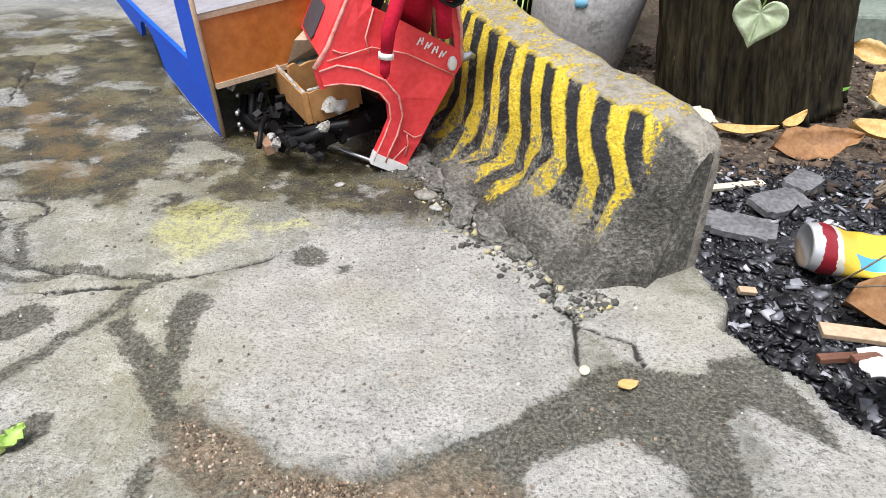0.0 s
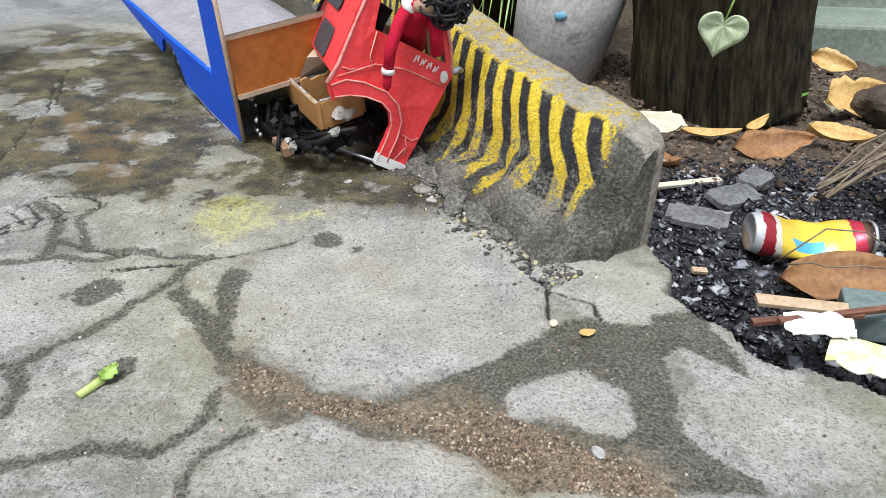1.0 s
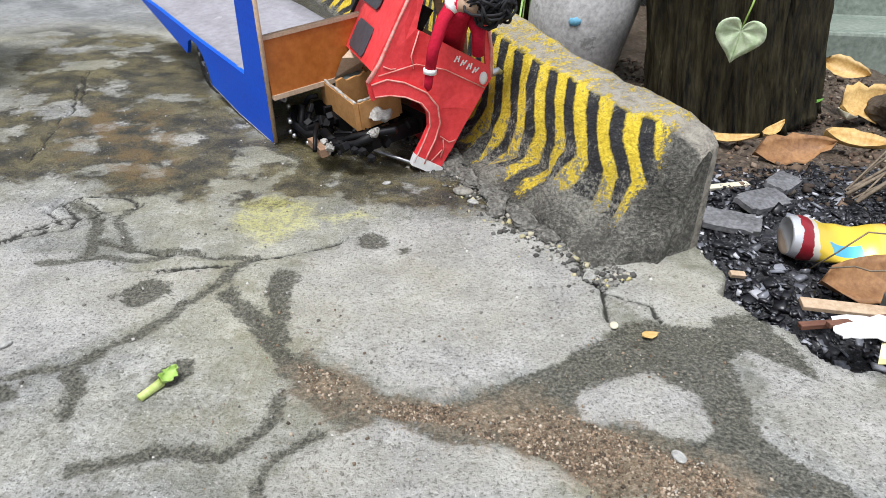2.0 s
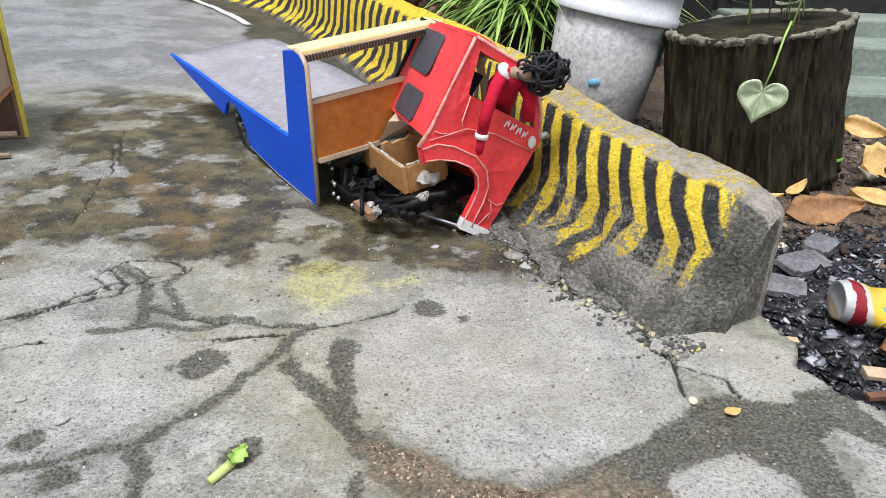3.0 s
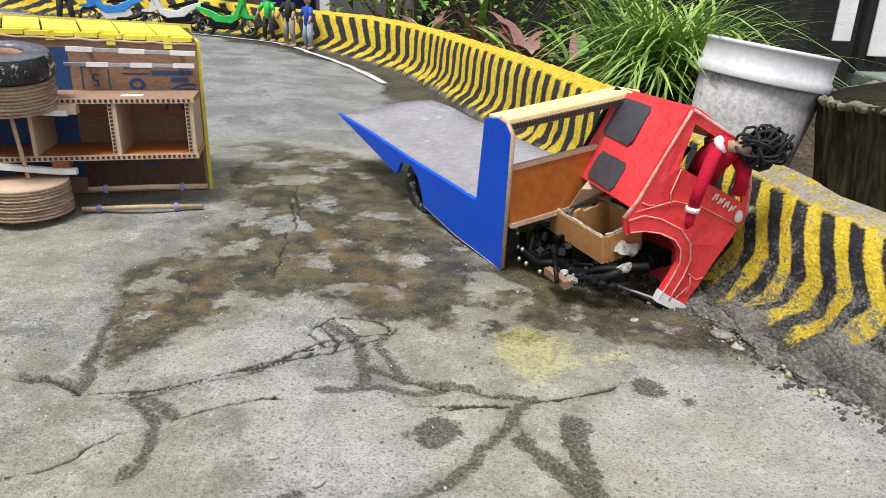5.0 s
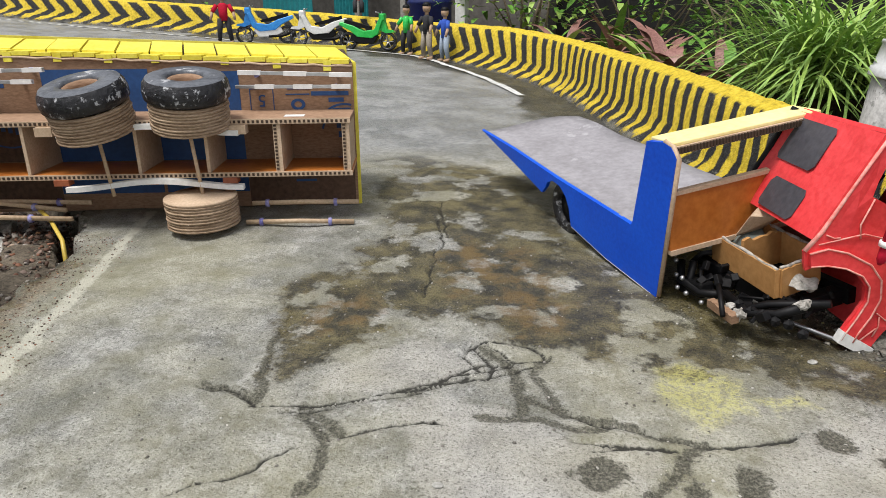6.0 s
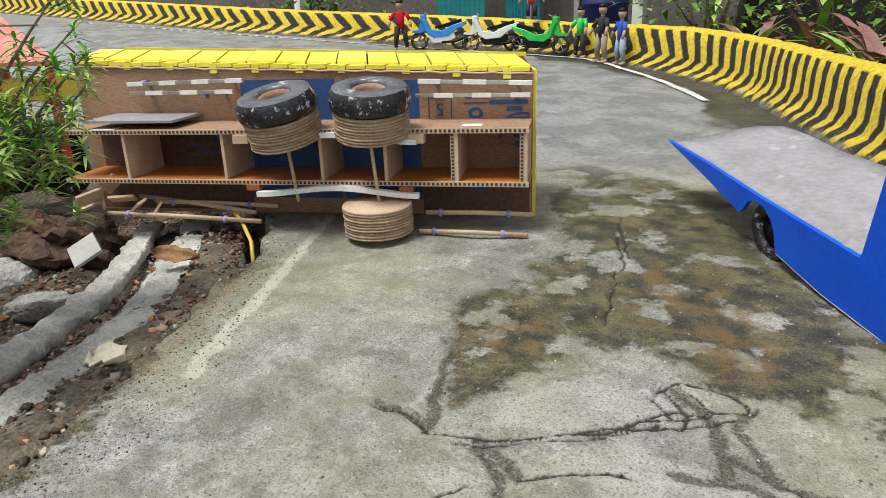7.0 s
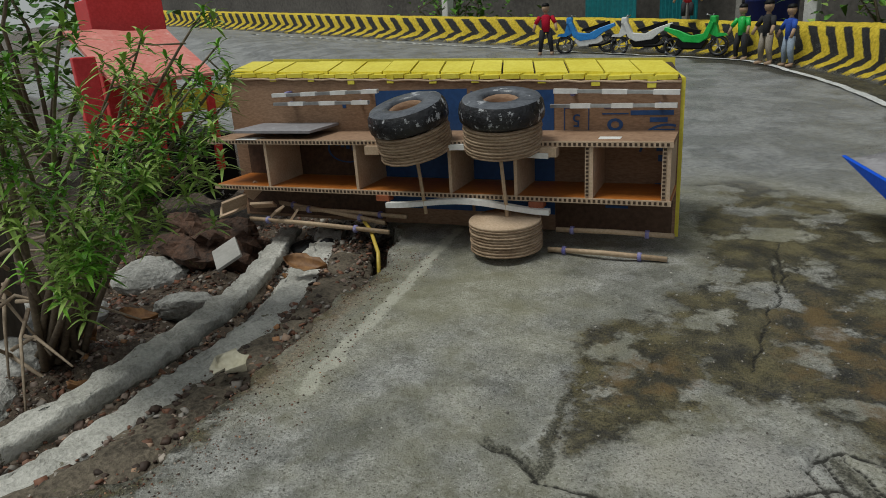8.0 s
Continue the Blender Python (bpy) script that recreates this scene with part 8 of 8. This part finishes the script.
def toy_doll(x, y, z, rz, h, top, legs, label, arm=20, sit=False):
    """A plain standing doll, as one mesh."""
    bm = bmesh.new()
    s = h / 0.17
    if sit:
        tube(bm, [(0, -0.012 * s, 0.072 * s), (0.030 * s, -0.014 * s, 0.066 * s), (0.034 * s, -0.014 * s, 0.030 * s)], 0.009 * s, 9, mi=1)
        tube(bm, [(0, 0.012 * s, 0.072 * s), (0.030 * s, 0.014 * s, 0.066 * s), (0.034 * s, 0.014 * s, 0.030 * s)], 0.009 * s, 9, mi=1)
    else:
        for d in (-1, 1):
            tube(bm, [(0, 0.011 * d * s, 0.082 * s), (0.004 * s, 0.016 * d * s, 0.045 * s), (0.0, 0.020 * d * s, 0.012 * s)], [0.0105 * s, 0.009 * s, 0.0065 * s], 9, mi=1)
            tube(bm, [(0.0, 0.020 * d * s, 0.013 * s), (0.002 * s, 0.021 * d * s, 0.005 * s), (0.016 * s, 0.022 * d * s, 0.004 * s)], [0.006 * s, 0.0065 * s, 0.005 * s], 8, mi=2)
    tube(bm, [(0, 0, 0.076 * s), (0, 0, 0.100 * s), (0, 0, 0.126 * s), (0, 0, 0.132 * s)], [0.017 * s, 0.018 * s, 0.020 * s, 0.010 * s], 12, mi=0, flat=0.7)
    q = math.radians(arm)
    for d in (-1, 1):
        tube(bm, [(0, 0.020 * d * s, 0.125 * s), (0.008 * s, (0.024 + 0.03 * math.sin(q)) * d * s, 0.103 * s)], [0.0075 * s, 0.0065 * s], 8, mi=0)
        tube(bm, [(0.008 * s, (0.024 + 0.03 * math.sin(q)) * d * s, 0.103 * s), (0.018 * s, (0.024 + 0.045 * math.sin(q)) * d * s, 0.080 * s)], [0.005 * s, 0.0045 * s], 8, mi=2)
    tube(bm, [(0, 0, 0.130 * s), (0, 0, 0.140 * s)], 0.006 * s, 8, mi=2)
    n0 = len(bm.faces)
    lathe(bm, [(0.0005 * s, 0.138 * s), (0.009 * s, 0.141 * s), (0.0125 * s, 0.150 * s), (0.012 * s, 0.158 * s)], 14, mi=2)
    lathe(bm, [(0.0128 * s, 0.1585 * s), (0.0128 * s, 0.162 * s), (0.009 * s, 0.168 * s), (0.0005 * s, 0.170 * s)], 14, mi=3)
    return lone("doll", bm, [top, legs, SKIN, BLACK], pose(x, y, z, 0, 0, rz), label, "doll", "dolls by the kerb", smooth=True)


KHAKI = surface("khaki_cloth", (0.20, 0.17, 0.13), (0.36, 0.32, 0.26), 40, 300, 0.85)
DARKCLOTH = surface("black_cloth", (0.01, 0.01, 0.013), (0.03, 0.03, 0.035), 40, 300, 0.85)
BLUECLOTH = surface("blue_cloth", (0.01, 0.05, 0.32), (0.03, 0.10, 0.46), 40, 300, 0.85)
DENIM = surface("pale_denim", (0.20, 0.26, 0.34), (0.36, 0.42, 0.50), 40, 300, 0.85)
for x, y, rz, h, top, legs, lab in ((-1.880, 2.085, -60, 0.175, CLOTH, DARKCLOTH, "doll in a red shirt beside the blue motorbike"), (-1.270, 2.280, 250, 0.165, BIKEGREEN, DARKCLOTH, "doll in a green shirt beside the green motorbike"), (-1.165, 2.215, 240, 0.180, DARKCLOTH, KHAKI, "doll in a black shirt and khaki trousers by the kerb"), (-1.095, 2.200, 230, 0.170, BLUECLOTH, DENIM, "doll in a blue shirt and pale shorts by the kerb")):
    toy_doll(x, y, gz(x, y), rz, h, top, legs, lab)
toy_doll(-1.500, 2.36, gz(-1.50, 2.36) + 0.095, -60, 0.150, RED, DARKCLOTH, "doll in a red shirt sitting on the kerb", 35, True)

# painted white line round the bend
bm = bmesh.new()
prev = None
course = resample(smooth_line(WHITELINE, 2), 0.02)
for (ax, ay), (bx, by) in zip(course, course[1:]):
    q = math.hypot(bx - ax, by - ay)
    w = 0.009 * (1 + 0.25 * noise.noise(Vector((ax * 9, ay * 9, 0))))
    nx_, ny_ = -(by - ay) / q * w, (bx - ax) / q * w
    pair = [bm.verts.new((ax + d * nx_, ay + d * ny_, sheet_z(ax, ay) + 0.003)) for d in (-1, 1)]
    if prev:
        bm.faces.new((prev[0], prev[1], pair[1], pair[0]))
    prev = pair
lone("road_line", bm, surface("worn_white_line", (0.40, 0.41, 0.40), (0.66, 0.67, 0.66), 20, 150, 0.7), Matrix(), "worn white line painted round the bend", "road marking", kind="structure")

# ---------- beyond the far kerb ----------
def strap_plant(name, x, y, z, count, length, width, mats, label, seed, rise=(0.6, 1.2), droop=(0.3, 0.9), rosette=0.02):
    p = thing(name, pose(x, y, z), label, "plant")
    for k, m in enumerate(mats):
        bm = bmesh.new()
        r = random.Random(seed + k)
        for _ in range(count // len(mats)):
            blade(bm, (r.gauss(0, rosette), r.gauss(0, rosette), r.uniform(0, 0.04)), r.uniform(0, 6.283), r.uniform(*length), r.uniform(*width), r.uniform(*droop), r.uniform(*rise), 6)
        part("leaves", bm, m, p)
    bm = bmesh.new()
    tube(bm, [(0, 0, -0.03), (0.003, 0, 0.02), (0, 0.002, 0.05)], [0.012, 0.01, 0.006], 7)
    part("stem", bm, STEM, p)
    return p


for k, (x, y, h) in enumerate(((-0.40, 2.20, 0.02), (-0.58, 2.42, 0.02), (-0.80, 2.55, 0.04), (-0.25, 2.32, 0.0), (-0.47, 2.60, 0.05), (-0.68, 2.75, 0.06))):
    strap_plant("red_leaf_plant", x, y, h - 0.02, 26, (0.16, 0.30), (0.022, 0.045), [REDLEAF, REDLEAF, LIMELEAF] if k % 2 == 0 else [REDLEAF, GREENLEAF], "garden plant with broad red-brown and lime leaves", 100 + 7 * k)


def leafy_shrub(x, y, z, sx, sy, sz, count, mats, label, seed, size=(0.03, 0.06)):
    p = thing("shrub", pose(x, y, z), label, "shrub")
    r = random.Random(seed)
    for k, m in enumerate(mats):
        bm = bmesh.new()
        for _ in range(count // len(mats)):
            c = Vector((r.gauss(0, sx * 0.42), r.gauss(0, sy * 0.42), sz * (0.1 + 0.9 * r.random() ** 0.8)))
            blade(bm, c, r.uniform(0, 6.283), r.uniform(*size), r.uniform(size[0] * 0.5, size[1] * 0.5), r.uniform(0.2, 0.9), r.uniform(0.0, 0.8), 3)
        part("leaves", bm, m, p)
    bm = bmesh.new()
    for k in range(9):
        tube(bm, [(r.gauss(0, sx * 0.1), 0, -0.05), (r.gauss(0, sx * 0.3), r.gauss(0, sy * 0.3), sz * 0.5), (r.gauss(0, sx * 0.45), r.gauss(0, sy * 0.4), sz)], [0.006, 0.004, 0.002], 5)
    part("stem", bm, STEM, p)
    return p


leafy_shrub(-1.00, 2.75, 0.10, 0.42, 0.25, 0.34, 420, [GREENLEAF, LIMELEAF], "green broad-leaved shrub behind the kerb", 5)
leafy_shrub(-0.55, 3.00, 0.05, 0.55, 0.25, 0.45, 420, [GREENLEAF, LIMELEAF], "green broad-leaved shrub behind the kerb", 6)
leafy_shrub(-0.22, 2.80, -0.02, 0.32, 0.25, 0.40, 320, [GREENLEAF, GREENLEAF], "dark green shrub behind the grass", 7)
leafy_shrub(-2.02, 0.50, 0.02, 0.40, 0.26, 0.55, 620, [GREENLEAF, GREENLEAF], "dark green shrub behind the red toy truck", 10)
leafy_shrub(-3.02, 2.75, 0.20, 0.42, 0.22, 0.30, 420, [GREENLEAF, GREENLEAF], "dense dark green shrub behind the far kerb", 8)

for x0, x1, y in ((-2.36, -2.08, 2.95), (-1.98, -1.80, 2.98)):
    bm = bmesh.new()
    n = 40
    rows = []
    for i in range(n + 1):
        x = x0 + (x1 - x0) * i / n
        off = 0.004 * math.sin(i * 1.57)
        rows.append([bm.verts.new((x, y + off, 0.05)), bm.verts.new((x, y + off, 0.75)), bm.verts.new((x, y + off + 0.002, 0.75)), bm.verts.new((x, y + off + 0.002, 0.05))])
    for a, b2 in zip(rows, rows[1:]):
        for k in range(4):
            bm.faces.new((a[k], a[(k + 1) % 4], b2[(k + 1) % 4], b2[k]))
    lone("metal_sheet", bm, TEAL, Matrix(), "teal painted corrugated sheet leaning behind the kerb", "metal sheet", "teal sheets")
bm = bmesh.new()
lathe(bm, [(0.085, 0.0), (0.09, 0.01), (0.09, 0.20), (0.094, 0.205), (0.094, 0.215), (0.09, 0.22), (0.09, 0.42), (0.08, 0.43)], 40)
lone("drum", bm, DARKBLUE, pose(-1.42, 2.82, 0.06), "dark blue plastic drum behind the kerb", "drum")
for x, y, h, mat, lab in ((-1.27, 2.80, 0.55, WHITE, "white painted post"), (-2.98, 2.62, 0.7, WHITE, "white painted post")):
    bm = bmesh.new()
    box(bm, -0.022, 0.022, -0.022, 0.022, 0, h, 0.003)
    lone("post", bm, mat, pose(x, y, 0.08), lab + " behind the kerb", "post")
bm = bmesh.new()
for z in (0.26, 0.36):
    box(bm, -0.14, 0.14, -0.012, 0.012, z, z + 0.05, 0.003)
for x in (-0.11, 0.11):
    box(bm, x - 0.012, x + 0.012, -0.014, 0.014, 0.0, 0.5, 0.003)
lone("bench_back", bm, surface("weathered_grey_wood", (0.18, 0.17, 0.15), (0.34, 0.33, 0.30), 12, 120, 0.8), pose(-1.64, 2.80, 0.05), "weathered grey wooden slat bench back", "bench")

# walls that close the place
EARTHWALL = surface("stained_grey_wall", (0.06, 0.055, 0.05), (0.15, 0.14, 0.125), 3, 40, 0.9, 0.05, 0.5, 0.004)
bm = bmesh.new()
box(bm, -9, -1.0, 3.15, 3.35, -0.3, 2.2)
lone("wall_west", bm, EARTHWALL, Matrix(), "stained grey garden wall", "wall", kind="structure")
# added backdrop, coloured as dark as the shaded garden
bm = bmesh.new()
box(bm, -0.998, 4.0, 3.3, 3.5, -0.3, 2.6)
lone("wall_north", bm, DEEPSHADE, Matrix(), "near-black wall holding the garden's deep shade in its colour", "wall", kind="structure")
# dark lean-to at the garden's edge, with bright gaps
bm = bmesh.new()
box(bm, 0.36, 0.43, 2.44, 2.50, -0.15, 0.9, 0.004)
box(bm, 0.58, 0.63, 2.44, 2.50, -0.15, 0.9, 0.004)
box(bm, 0.80, 1.9, 2.44, 2.50, -0.15, 0.9, 0.004)
lone("lean_to", bm, DEEPSHADE, Matrix(), "dark wooden lean-to frame behind the planter", "shed")
for x0, x1, z0 in ((0.495, 0.545, 0.155), (0.600, 0.700, 0.115)):
    bm = bmesh.new()
    box(bm, x0, x1, 2.425, 2.435, z0, 0.6, 0.002)
    lone("white_sheet", bm, WHITE, Matrix(), "white plastic sheet hung in the lean-to", "sheet", "white sheets")
# mossy steps beside the planter
for k, (y, z) in enumerate(((1.72, -0.055), (1.98, 0.02), (2.2, 0.07))):
    bm = bmesh.new()
    box(bm, 0.58, 2.4, y, y + 0.3, -0.2, z, 0.008)
    lone("step", bm, GREENGREY, Matrix(), "mossy grey-green concrete step", "step", "steps", "structure")
